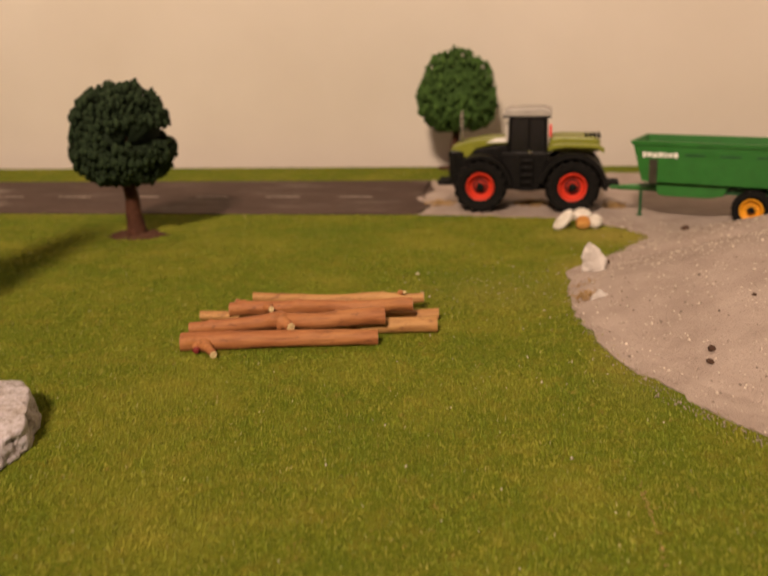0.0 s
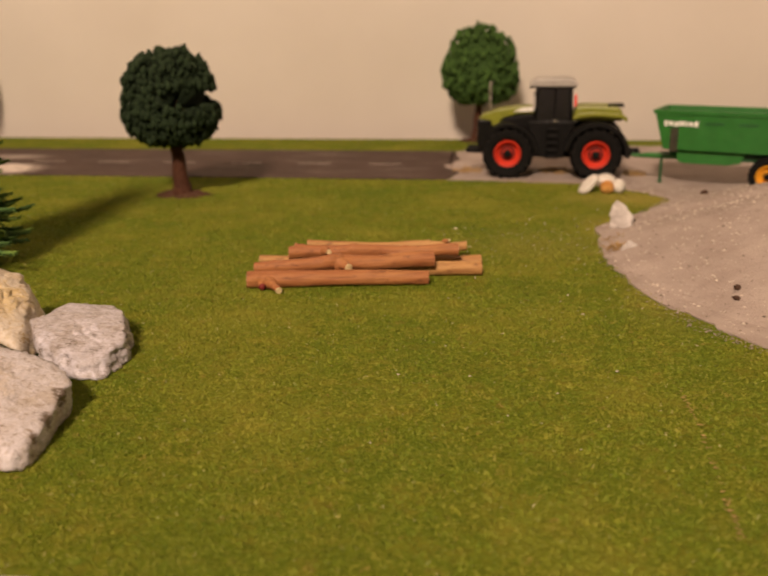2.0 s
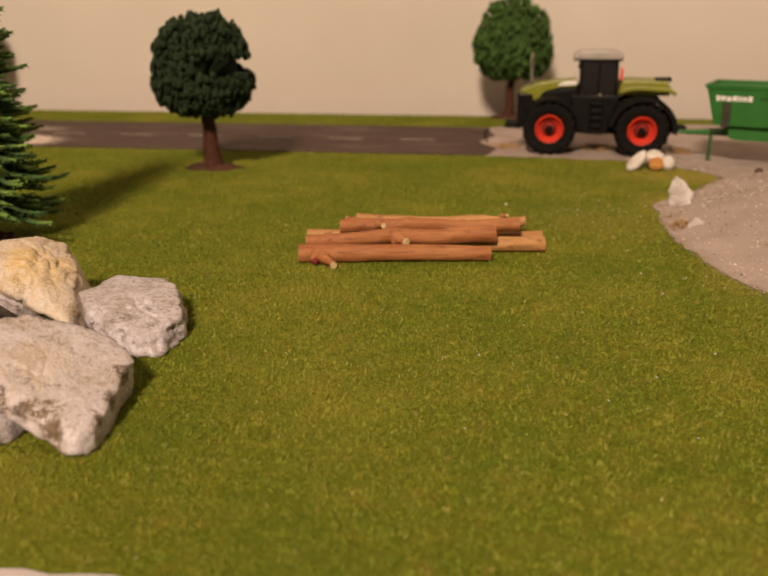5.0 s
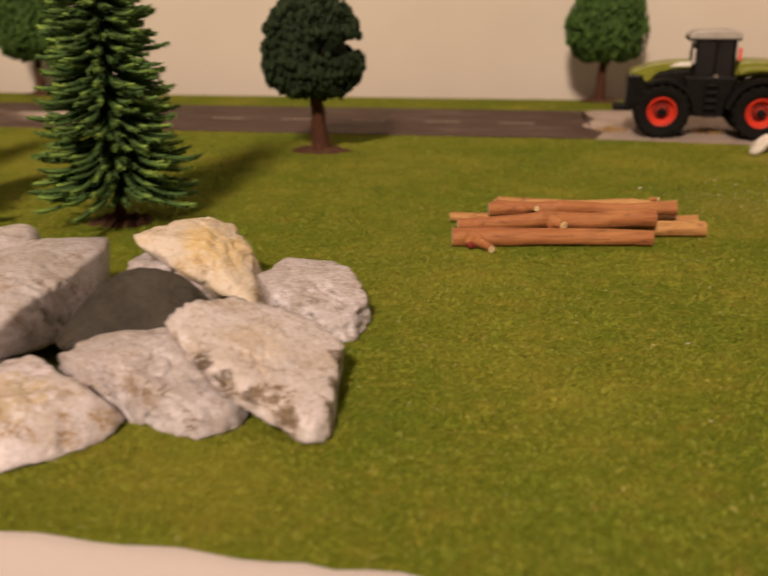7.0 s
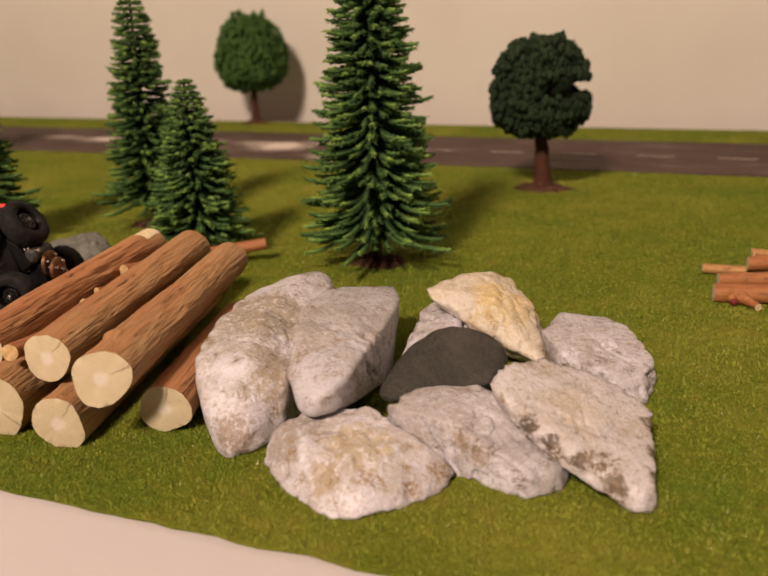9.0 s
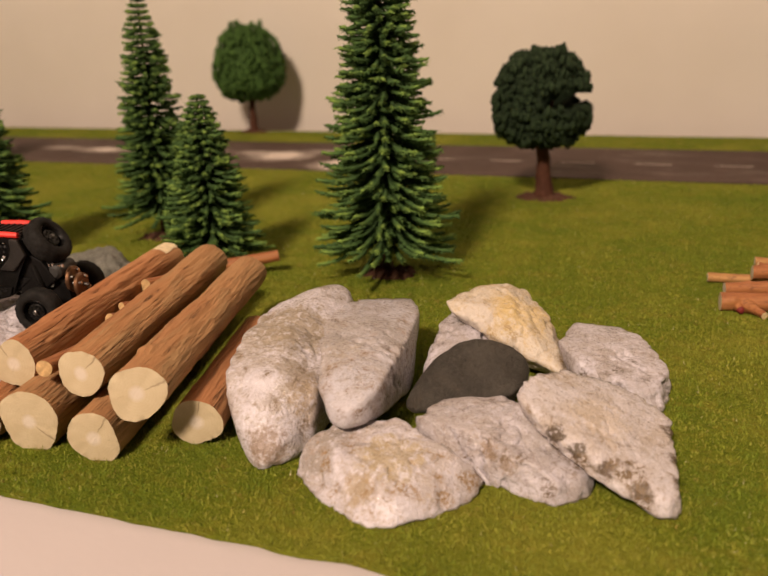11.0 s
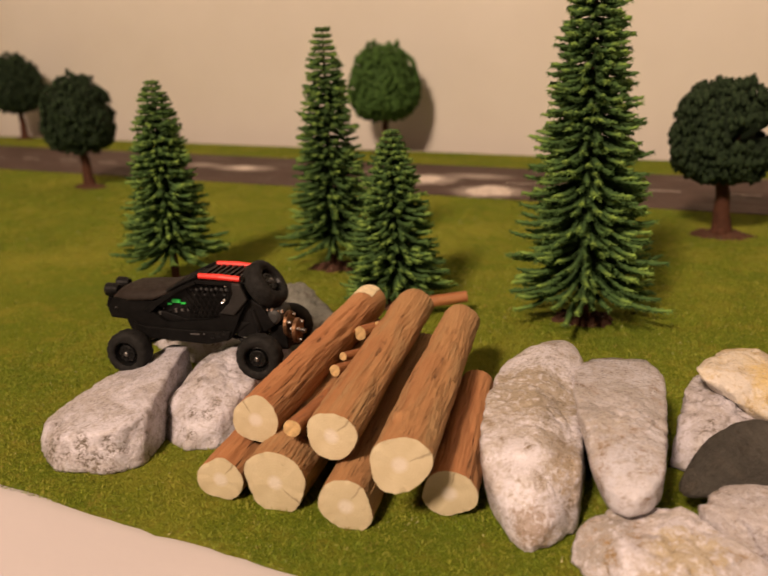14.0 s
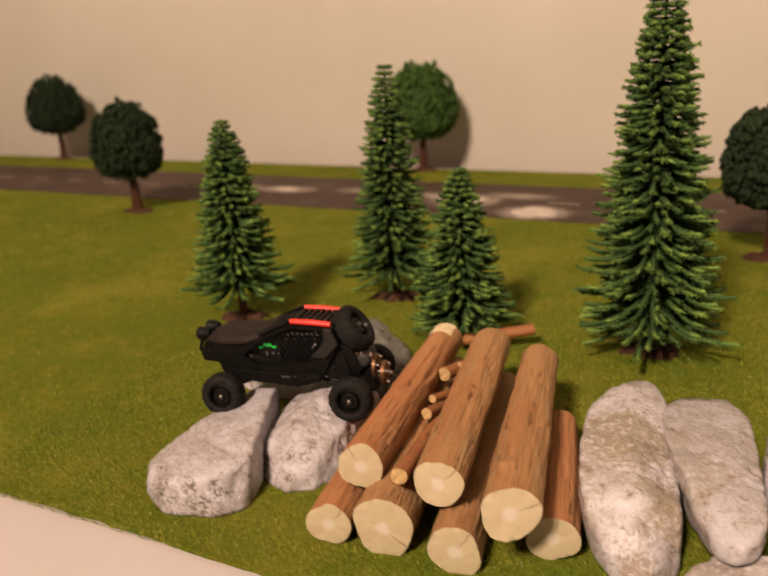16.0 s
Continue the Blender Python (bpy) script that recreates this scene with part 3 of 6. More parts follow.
def build_sand():
    yard = [(-36, 379), (0, 377), (28, 373), (55, 352), (62, 336), (40, 300), (26, 285), (24, 235), (32, 200), (60, 152), (150, 120), (500, 120), (560, 500), (40, 500), (-38, 474), (-33, 440), (-42, 420), (-31, 398)]
    tagged(sheet("sand_yard", ragged(yard, 4, 1.3, 11), 0.45, SAND), "pale beige sand strewn beside the road", "sand", kind="structure")
    mound("sand_heap", SAND, "broad heap of fine pale beige sand", (128, 246), 99, 93, 33, 2.0, power=1.06, rings=60, sides=140, kind="stuff")
    mound("sand_heap", SAND, "rear shoulder of the pale beige sand heap", (166, 298), 116, 74, 31.5, 4.0, power=1.06, rings=60, sides=140, kind="stuff")
    for k, (x, y, rx, ry, h) in enumerate(((-279, 397, 12, 14, 2.6), (-330, 421, 11, 14, 2.0), (-465, 428, 9, 6, 0.9))):
        mound("spilt_sand", WHITE_SAND, "small low heap of white sand spilt on the road", (x, y), rx, ry, h, 5.0 + k, 0.45, 1.5, 14, 56, "stuff")


build_sand()


# ---- rocks ----
def stone_shape(corners, sharp, relief, seed, fine, pits, grow, chips):
    """Points, faces and hollowness of a worn polyhedron round a few corners (mm)."""
    hull = bmesh.new()
    for c in corners:
        hull.verts.new(c)
    bmesh.ops.convex_hull(hull, input=hull.verts)
    mid = sum((Vector(c) for c in corners), Vector()) / len(corners)
    for v in hull.verts:
        v.co = mid + (v.co - mid) * grow
    planes = []
    for f in hull.faces:
        f.normal_update()
        h = f.normal.dot(f.verts[0].co - mid)
        n = f.normal.copy()
        if h < 0:
            n, h = -n, -h
        planes.append(n / max(h, 0.4))
    hull.free()
    rng = np.random.default_rng(int(seed * 10) + 5)
    pts = (np.array(corners) - np.array(mid)) * grow
    for u in rng.normal(size=(chips, 3)):
        u /= np.linalg.norm(u)
        planes.append(Vector(u / (np.max(pts @ u) * rng.uniform(0.94, 0.99))))
    planes = np.array(planes)
    ball = bmesh.new()
    bmesh.ops.create_icosphere(ball, subdivisions=fine, radius=1.0)
    ways = np.array([v.co for v in ball.verts])
    faces = np.array([[q.index for q in f.verts] for f in ball.faces], np.int32)
    ball.free()
    reach = np.clip(ways @ planes.T, 0, None)
    # Alike neighbouring planes count once.
    size = np.linalg.norm(planes, axis=1)
    near = (planes @ planes.T) / np.outer(size, size)
    weight = 1 / (near > 0.97).sum(1)
    radius = ((reach**sharp) * weight).sum(1) ** (-1 / sharp)
    top = np.sort(reach, axis=1)[:, -3:]
    edge = np.clip(1 - (top[:, 2] - top[:, 1]) / (0.13 * top[:, 2]), 0, 1)
    out, dirt = [], []
    sx, sy, sz = Vector((seed, 0, 0)), Vector((0, seed, 0)), Vector((seed, seed, 0))
    for w, r, e in zip(ways, radius, edge):
        way = Vector(w)
        q = way * float(r) + mid
        d = 0.75 * noise.fractal(q * 0.13 + sx, 0.9, 2.1, 3)
        d -= 1.5 * max(0.0, noise.noise(q * 0.21 + sy) - 0.12)
        d -= 0.9 * (1 - abs(noise.noise(q * 0.15 + sz))) ** 9
        cell = noise.voronoi(q * 0.30 + sx)[0]
        d += 0.45 * min(1.0, cell[1] - cell[0]) - 0.2
        d = d * relief + 0.09 * (max(relief, 0.5) if relief > 0.1 else relief) * noise.fractal(q * 0.75 + sx, 0.75, 2.2, 4)
        if relief > 0.1:
            d -= (1.3 if chips == 3 else 0.45) * e * max(0.0, noise.fractal(q * 0.30 + sy, 0.8, 2.3, 3) + 0.05)
        hollow = 0.0
        if pits:
            c = noise.fractal(q * 0.26 + sz, 0.9, 2.2, 4) + 0.30 * (1 - abs(2 * w[2] - 0.2)) + (0.9 * max(0.0, -w[1]) - 0.42 - 4.0 * max(0.0, w[2] - 0.05) if pits > 1 else 0.0)
            hollow = max(0.0, c - 0.36)
            d -= relief * pits * min(0.9, hollow * 1.5)
        dirt.append(min(1.0, hollow * (2.0 + 1.6 * pits)))
        out.append(q + way * d)
    return np.array(out), faces, dirt


def rock(name, label, material, corners, sharp, relief, seed, fine, pits, grow, chips):
    """A weathered stone with chipped facets and pits round its corners."""
    v, faces, dirt = stone_shape(corners, sharp, relief, seed, fine, pits, grow, chips)
    base = np.array([v[:, 0].mean(), v[:, 1].mean(), 0.0])
    v[:, 2] -= max(0.0, v[:, 2].min())
    v[:, 2] = np.where(v[:, 2] < -0.6, -0.6 + 0.15 * (v[:, 2] + 0.6), v[:, 2])
    ob = raw_mesh(name, v - base, faces, material, smooth=True)
    ob.location = Vector(base) * 0.001
    at = ob.data.attributes.new("hollow", "FLOAT", "POINT")
    at.data.foreach_set("value", np.asarray(dirt, np.float32))
    return tagged(ob, label, "rock", "rocks of the crawling course")


def course_rock(label, material, seed, corners, sharp, relief, pits=0.3, fine=6, grow=1.02, chips=3, name="rock"):
    rock(name, label, material, corners, sharp, relief, seed, fine, pits, grow, chips)


course_rock("large pale limestone boulder with a brownish crust beside the log stack", BOULDER_STONE, 1.0,
            [(-176, 98, 1), (-171, 91, 0), (-166, 87.5, 0.3), (-159.6, 95, 0), (-163, 118, 0), (-170, 152, 0), (-182, 152, 0), (-186, 130, 0),
             (-178.5, 97.5, 13), (-173, 92.5, 8.5), (-164.6, 89.6, 5), (-168, 99, 14.5), (-160.6, 102, 11), (-165.4, 121, 13), (-170, 144, 15), (-175, 152, 15.4), (-182, 148, 15.2), (-185, 136, 15), (-183, 118, 16), (-175.5, 128, 17.8)],
            40, 0.75, 0.12, 6, 1.05, 10, "boulder")
course_rock("upright grey-white slab of stone leaning on a boulder", UPRIGHT_STONE, 2.0,
            [(-154, 97, 7), (-152, 90.8, 10), (-149, 90, 9.8), (-147, 92, 10.5), (-145.8, 98, 9), (-147, 106, 7.5), (-150, 128, 0), (-157, 150, 0), (-164, 146, 0), (-161, 120, 0),
             (-156.6, 95.5, 14), (-152, 90.6, 13.4), (-149.2, 90, 13.2), (-147, 92, 14.6), (-145.2, 97, 15.2), (-160, 105, 17.3), (-146.2, 105, 15.4), (-169.2, 136, 15.6), (-167.5, 146, 13.4), (-157, 151, 13), (-151.5, 140, 14.4), (-147.6, 118, 14.8), (-164, 114, 16.8), (-153, 118, 17)],
            34, 0.62, 0.25, 6, 1.055, 8)
course_rock("rounded oval grey-white stone with brown pits on the grass", OVAL_STONE, 3.0,
            [(-158.8, 88, 1.5), (-150, 80.5, 0), (-141, 76, 0), (-134, 77.2, 0.2), (-127, 86, 0), (-124.2, 93, 1), (-132, 98, 0), (-150, 100, 0),
             (-158, 92, 6), (-155, 93, 7.4), (-148, 97, 8.8), (-140, 97, 9), (-131, 92, 7.4), (-126, 92.5, 4.6), (-150, 86, 6.6), (-140, 83, 7.4)],
            24, 0.62, 0.5, 6, 1.06, 8)
course_rock("flat grey stone with dark specks wedged between others", WEDGED_STONE, 4.0,
            [(-139.4, 100.5, 5.4), (-132, 98, 2), (-125, 95, 0), (-112, 91.5, 0), (-108, 94, 0), (-106.3, 100, 0.4), (-118, 120, 0), (-134, 118, 0),
             (-139, 101.5, 8.4), (-135, 109, 8.8), (-129, 113, 9.3), (-121, 109, 10), (-124, 97, 7.6), (-111.4, 92.6, 4), (-107.4, 98.5, 4)],
            58, 0.6, 0.3, 6, 1.065)
course_rock("pale wedge-shaped stone slab with a pitted brown edge", SLAB_STONE, 5.0,
            [(-120.6, 103, 14.6), (-119.2, 109.5, 15.8), (-114, 118, 14), (-103, 122, 9.6), (-97, 120, 7.2), (-94, 116, 6.6), (-91.8, 94.4, 3.6), (-93, 92.6, 3.4), (-106.4, 95.6, 7), (-114.6, 98.8, 10.4),
             (-119.6, 103.2, 10.6), (-113.6, 99.2, 7.4), (-105.4, 95.4, 3.8), (-93.2, 91.6, 0), (-91.2, 94.6, 0), (-95, 116, 0), (-100, 120, 0), (-112, 112, 3)],
            66, 0.34, 1.1, 6)
course_rock("flat grey speckled stone lying on the grass", GREY_ROCK, 6.0,
            [(-113, 136, 0), (-100, 130.5, 0), (-95.6, 132.5, 0), (-94.2, 142, 0), (-99, 156, 0), (-108, 165, 0), (-119, 163, 0), (-119, 148, 0),
             (-120, 146, 8.8), (-113.4, 137.5, 6.8), (-100, 132.6, 4.4), (-96, 135.5, 4), (-95.4, 143, 5.4), (-101, 156, 7), (-107, 163, 6.2), (-118.5, 160, 7.8)],
            60, 0.45, 0.3, 6)
course_rock("yellow-stained quartz stone at the back of the heap", YELLOW_ROCK, 7.0,
            [(-145.6, 141, 17.6), (-143.8, 140, 15.8), (-134, 138.5, 10.5), (-124, 136, 7), (-117, 135, 5), (-116, 139, 2), (-119, 156, 0), (-126, 164, 0), (-138, 163, 4), (-136, 150, 3), (-128, 144, 2),
             (-144.6, 152, 14), (-141, 156.5, 16.6), (-134.4, 155.5, 18.2), (-130, 162, 14.6), (-122, 150, 11.6), (-130, 143, 16.2)],
            64, 0.55, 0.2, 6)
course_rock("small light grey stone behind the dark slate", GREY_ROCK, 8.0,
            [(-147.4, 127, 0), (-138, 124, 0), (-137, 155, 0), (-146, 157, 0), (-147.4, 141, 11), (-145.4, 153, 11.4), (-142, 156, 11.2), (-141, 128, 8.6), (-146, 127, 6), (-138, 140, 11.4), (-130, 138, 7), (-128, 146, 6), (-128, 142, 0)],
            38, 0.6, 0.2, 5)
course_rock("smooth dark slate pebble leaning in the rock heap", DARK_ROCK, 9.0,
            [(-143.4, 110, 6), (-143.4, 106.8, 8.6), (-142.4, 106.4, 6.4), (-138, 108, 7), (-142.2, 111, 11.4), (-141.0, 112.5, 12.8), (-139.4, 115, 15), (-135.4, 117.2, 17.8), (-131, 118.4, 18.6), (-126.4, 119.6, 17.6), (-122.4, 119, 15),
             (-121.2, 118.4, 11.6), (-123, 112.4, 10.8), (-130, 109.6, 9), (-128, 132, 8), (-140, 126, 6), (-124, 130, 8), (-134, 120, 4), (-127, 126, 0)],
            26, 0.13, 0.0, 5, 1.05, 0)
course_rock("long pale grey stone with a pitted front face on the grass", GREY_ROCK, 10.0,
            [(-281, 86, 0.4), (-276, 79.6, 0.4), (-267, 75.6, 0), (-259, 77.2, 0), (-254, 79.2, 0), (-250.8, 84, 0), (-252.5, 92, 0), (-259, 106, 0), (-264, 120, 0), (-269, 124, 0), (-275, 119, 0), (-280, 99, 0),
             (-280.6, 86.6, 4.6), (-275, 80.8, 6), (-268, 78, 7), (-262, 78.8, 8.4), (-255.4, 81.2, 9.2), (-252.2, 89, 10.2), (-258.5, 103, 12.6), (-262.3, 114, 13.8), (-265, 120, 13.6), (-269.5, 121, 12.8), (-273, 113, 11.2), (-277.4, 99, 8.8)],
            40, 0.38, 1.05, 6, 1.02, 2)
course_rock("blocky speckled grey stone against the log stack", GREY_ROCK, 11.0,
            [(-254.6, 97.6, 0.6), (-246, 94, 0), (-241, 98, 0), (-238, 108, 0), (-239, 132, 0), (-253, 137, 0), (-259, 120, 0), (-258, 106, 0),
             (-256.4, 101.4, 6.8), (-247, 96.4, 5.0), (-241.5, 101, 6.2), (-240, 113, 10.4), (-240.5, 130, 10.4), (-249, 136, 13), (-257, 131, 12.4), (-259.6, 117, 10), (-253.6, 108, 11.4), (-250.6, 119, 14.4), (-246, 108, 11.2)],
            42, 0.5, 0.4, 6, 1.07, 2)
course_rock("flattish pale grey stone behind the front rocks", GREY_ROCK, 12.0,
            [(-300, 143.5, 0), (-291, 139.5, 0), (-278, 136, 0), (-267, 139, 0), (-271, 151, 0), (-284, 155, 0), (-302, 158, 0), (-305, 151, 0),
             (-303.4, 145.5, 8.4), (-306, 153, 9.2), (-298, 156, 10.4), (-283, 152, 10), (-273, 149, 10), (-268, 142, 8), (-280, 137, 6)],
            58, 0.5, 0.3, 6, 1.02, 2)
course_rock("dark grey rough basalt lump behind the log stack", ROUGH_ROCK, 13.0,
            [(-276, 155, 0), (-266, 152, 0), (-247, 147, 0), (-243, 160, 0), (-253, 176, 0), (-271, 178, 0), (-280, 167, 0),
             (-275.6, 156, 9), (-274.6, 162, 12), (-269, 169, 14), (-263, 173, 15.2), (-255, 167, 12), (-248, 165, 9), (-250, 152, 7), (-264, 155, 9)],
            40, 0.85, 0.6, 6, 1.06, 2)


# ---- logs ----
def log(name, label, a, b, r0, r1, bark, cut, seed, group, bow=0.0, rings=150, sides=128, groove=1.25, knots=(), category="log", wander=0.0, saw=(0.0, 0.0), bare=None):
    """A log from a to b (mm), out of round: bark and two cut faces; saw: slant of the near cut across and up; bare: where the barkless far end begins."""
    a, b = Vector(a), Vector(b)
    length = (b - a).length
    turn = (b - a).to_track_quat("X", "Z").to_matrix().to_4x4()
    ob = new(name)
    ob.matrix_world = Matrix.Translation(a * 0.001) @ turn
    ob.empty_display_size = 0.005
    tagged(ob, label, category, group)
    rng = random.Random(int(seed * 7))
    p2, p3, p5 = (rng.uniform(0, 6.28) for _ in range(3))
    bm = bmesh.new()
    rows = []
    for i in range(rings + 1):
        f = i / rings
        x = length * f
        row = []
        for j in range(sides):
            t = 2 * math.pi * j / sides
            c, s = math.cos(t), math.sin(t)
            r = r0 + (r1 - r0) * f
            shape = 0.055 * math.cos(2 * t + p2 + f) + 0.045 * math.cos(3 * t + p3 - f) + 0.02 * math.cos(5 * t + p5)
            r *= 1 + (shape if r0 > 3 else 0.4 * shape) + 0.05 * noise.noise((x * 0.05, c * 1.3 + seed, s * 1.3))
            rel = noise.fractal((x * 0.045 + seed, c * 4.5, s * 4.5), 0.65, 2.2, 4)
            fine = noise.fractal((x * 0.16, c * 13, s * 13 + seed), 0.7, 2.1, 3)
            flake = max(0.0, noise.noise((x * 0.13 + seed, c * 2.4, s * 2.4)) - 0.12)
            r += groove * r0 * (0.034 * rel + 0.026 * fine - 0.08 * flake) * (0.3 + 0.7 * min(1.0, x / 7, (length - x) / 7))
            for kx, kt, kr in knots:
                d2 = ((x - kx) / kr) ** 2 + (r0 * math.atan2(math.sin(t - kt), math.cos(t - kt)) / kr) ** 2
                r += 0.5 * kr * math.exp(-1.6 * d2)
            off = bow * 4 * f * (1 - f)
            near, back = (1 - f) ** 9, f**9
            slant = near * (saw[0] * c + saw[1] * s) * r
            chip = (near - back) * 0.035 * r0 * noise.noise((c * 4, s * 4, seed))
            if bare:
                r += (0.95 * r1 - r) * min(1.0, max(0.0, (x - bare) / 2.5)) * max(0.0, min(1.0, 1.6 * (s + 0.2)))
            up = r * s + off + 0.6 * wander * noise.noise((x * 0.07, 0, seed))
            row.append(bm.verts.new((x + slant + chip, r * c + wander * noise.noise((x * 0.07, seed, 0)), up)))
        rows.append(row)
    for p, q in zip(rows, rows[1:]):
        for j in range(sides):
            bm.faces.new((p[j], p[(j + 1) % sides], q[(j + 1) % sides], q[j]))
    bmesh.ops.recalc_face_normals(bm, faces=bm.faces)
    outlines = [[v.co.copy() for v in rows[0]], [v.co.copy() for v in rows[-1]]]
    part("bark", bm, bark, ob, smooth=True)
    for ring, x, sign in ((outlines[0], 0.0, -1), (outlines[1], length, 1)):
        bm = bmesh.new()
        mid = sum(ring, Vector()) / sides
        loops = [[bm.verts.new(p + Vector((sign * 0.01, 0, 0))) for p in ring]]
        for f in (0.96, 0.75, 0.5, 0.25):
            slope = saw if sign < 0 else (0.0, 0.0)
            loops.append([])
            for p in ring:
                q = mid + (p - mid) * f
                q.x = mid.x + slope[0] * (q.y - mid.y) + slope[1] * (q.z - mid.z) + sign * (0.03 + (1 - f) * 0.08) + 0.12 * r0 / 5 * noise.noise((q.y * 0.6 + seed, q.z * 0.6, x))
                loops[-1].append(bm.verts.new(q))
        for p, q in zip(loops, loops[1:]):
            for j in range(sides):
                bm.faces.new((p[j], p[(j + 1) % sides], q[(j + 1) % sides], q[j]))
        c = bm.verts.new(mid + Vector((sign * 0.10, 0, 0)))
        for j in range(sides):
            bm.faces.new((loops[-1][j], loops[-1][(j + 1) % sides], c))
        bmesh.ops.recalc_face_normals(bm, faces=bm.faces)
        part("cut_face", bm, cut, ob, "pale freshly sawn end grain", smooth=True)
    return ob


STACK = "logs of the big stack"
log("log", "thick reddish-brown log on the upper row of the stack", (-222.6, 88.5, 14.8), (-233.0, 160.5, 16.2), 5.1, 4.8, BARK_RED, CUT, 1.0, STACK, bare=64.0)


PEELED = plain("pale_peeled_wood", (0.68, 0.57, 0.37), 0.75, wear=0.15, mm=1.5, bump=0.02, spec=0.2)


def stripped_patch(host, x0, x1, r, start, end):
    """Pale wood where the bark is gone, from one angle to another round a log's end."""
    bm = bmesh.new()
    rows = []
    for i in range(10):
        f = i / 9
        row = []
        for j in range(25):
            g = j / 24
            x = x0 + (x1 - x0) * f + (1 - f) * (1.6 * noise.noise((g * 3.6, 1.0, 2.0)) + 0.8 * noise.noise((g * 11, 4.0, 2.0)))
            t = radians(start + (end - start) * g) + (0.10 * noise.noise((f * 5, g, 3.0)) if j in (0, 24) else 0.0)
            rr = r + 0.05 * noise.noise((x, g * 5, 5.0))
            row.append(bm.verts.new((x, rr * math.cos(t), rr * math.sin(t))))
        rows.append(row)
    for p, q in zip(rows, rows[1:]):
        for j in range(24):
            bm.faces.new((p[j], p[j + 1], q[j + 1], q[j]))
    part("stripped_patch", bm, PEELED, host, "pale bare wood where the bark was cut off", smooth=True)


stripped_patch([o for o in bpy.data.objects if o.name == "log"][0], 65.6, 72.8, 4.74, 15, 128)
log("log", "thick brown log with flaking bark in the upper row's middle", (-204.3, 87.0, 15.5), (-219.2, 159.4, 16.3), 5.0, 5.2, BARK_BROWN, CUT, 2.0, STACK, saw=(0.15, 0.1))
log("log", "thick yellow-brown log leaning at the stack's end", (-188.0, 82.6, 15.3), (-203.9, 154.3, 15.5), 5.4, 4.9, BARK_BROWN, CUT, 3.0, STACK, knots=((10, 1.2, 2.2),), saw=(-0.1, 0.12))
log("log", "reddish log in the lower row on the grass", (-226.4, 80.4, 4.8), (-241.5, 160, 5.0), 4.7, 4.6, BARK_RED, CUT, 4.0, STACK)
log("log", "thick cracked log in the lower row on the grass", (-214.4, 81.8, 6.1), (-229.5, 160, 5.6), 6.5, 5.6, BARK_BROWN, CUT, 5.0, STACK)
log("log", "brown log in the lower row under the stack", (-198.8, 81.6, 4.8), (-215.5, 158, 5.0), 5.3, 5.0, BARK_BROWN, CUT, 6.0, STACK)
log("log", "reddish log on the ground at the stack's foot", (-182.6, 92.6, 5.1), (-194.2, 139, 5.3), 5.0, 4.6, BARK_RED, CUT, 7.0, STACK)
log("twig", "thin reddish twig between the upper logs", (-212.4, 86.0, 16.0), (-219.6, 128, 10.6), 1.75, 1.3, TWIG_RED, CUT_TWIG, 8.0, STACK, sides=24, rings=40, groove=1.0, knots=((20, 1.6, 1.3),), category="twig")
log("twig", "short thick cut twig between the upper logs", (-223.3, 135.4, 16.6), (-221.8, 144, 15.6), 1.8, 1.7, TWIG_RED, CUT_TWIG, 9.0, STACK, sides=20, rings=16, category="twig")
log("twig", "short thin cut twig between the upper logs", (-220.7, 121.8, 16.0), (-219.8, 128, 14.6), 1.0, 1.2, TWIG_RED, CUT_TWIG, 10.0, STACK, sides=18, rings=14, category="twig")
log("twig", "short cut twig stub between the upper logs", (-219.6, 115.8, 15.0), (-219.4, 123, 13.4), 1.35, 1.3, TWIG_RED, CUT_TWIG, 12.0, STACK, sides=18, rings=14, category="twig")
log("twig", "thin pale-ended twig between the upper logs", (-220.9, 140.5, 17.4), (-219.8, 147, 16.4), 0.9, 0.9, TWIG_RED, CUT_TWIG, 13.0, STACK, sides=18, rings=14, category="twig")
log("twig", "thin red-brown stick poking out behind the stack", (-241.5, 191, 3.4), (-219.6, 201.6, 6.3), 2.0, 1.9, TWIG_RED, TWIG_RED, 11.0, STACK, sides=24, rings=36, category="twig")

PILE = "sticks of the small pile"
log("stick", "reddish stick with a side branch at the front of the pile", (-83.6, 200.6, 2.3), (-30.8, 208.4, 2.1), 2.5, 2.1, TWIG_RED, CUT, 21.0, PILE, 0.3, 60, 32, 1.1, ((3, 2.6, 1.5), (13, 1.0, 1.0), (36, 2.0, 1.1), (44, 0.8, 0.8)), "stick")
log("stick", "purplish-brown stick with a knot on top of the pile", (-82.6, 204.9, 4.6), (-29.8, 215.6, 5.6), 1.9, 2.7, TWIG_RED, CUT, 22.0, PILE, 0.4, 60, 32, 1.1, ((6, 1.8, 1.1), (23, 2.2, 2.0), (25, 0.9, 1.7), (27, 3.4, 2.0), (41, 1.2, 0.8)), "stick", 1.3)
log("stick", "yellow-brown stick on the ground in the pile", (-76.0, 211.5, 2.2), (-15.5, 219.6, 2.2), 2.1, 2.2, TWIG, CUT, 23.0, PILE, 0.0, 50, 24, 0.6, (), "stick")
log("stick", "thin orange-brown stick at the rear of the pile", (-86.6, 224.2, 1.8), (-15.8, 230.0, 1.9), 1.4, 1.7, TWIG, CUT, 24.0, PILE, 0.0, 50, 20, 0.6, (), "stick", 1.3)
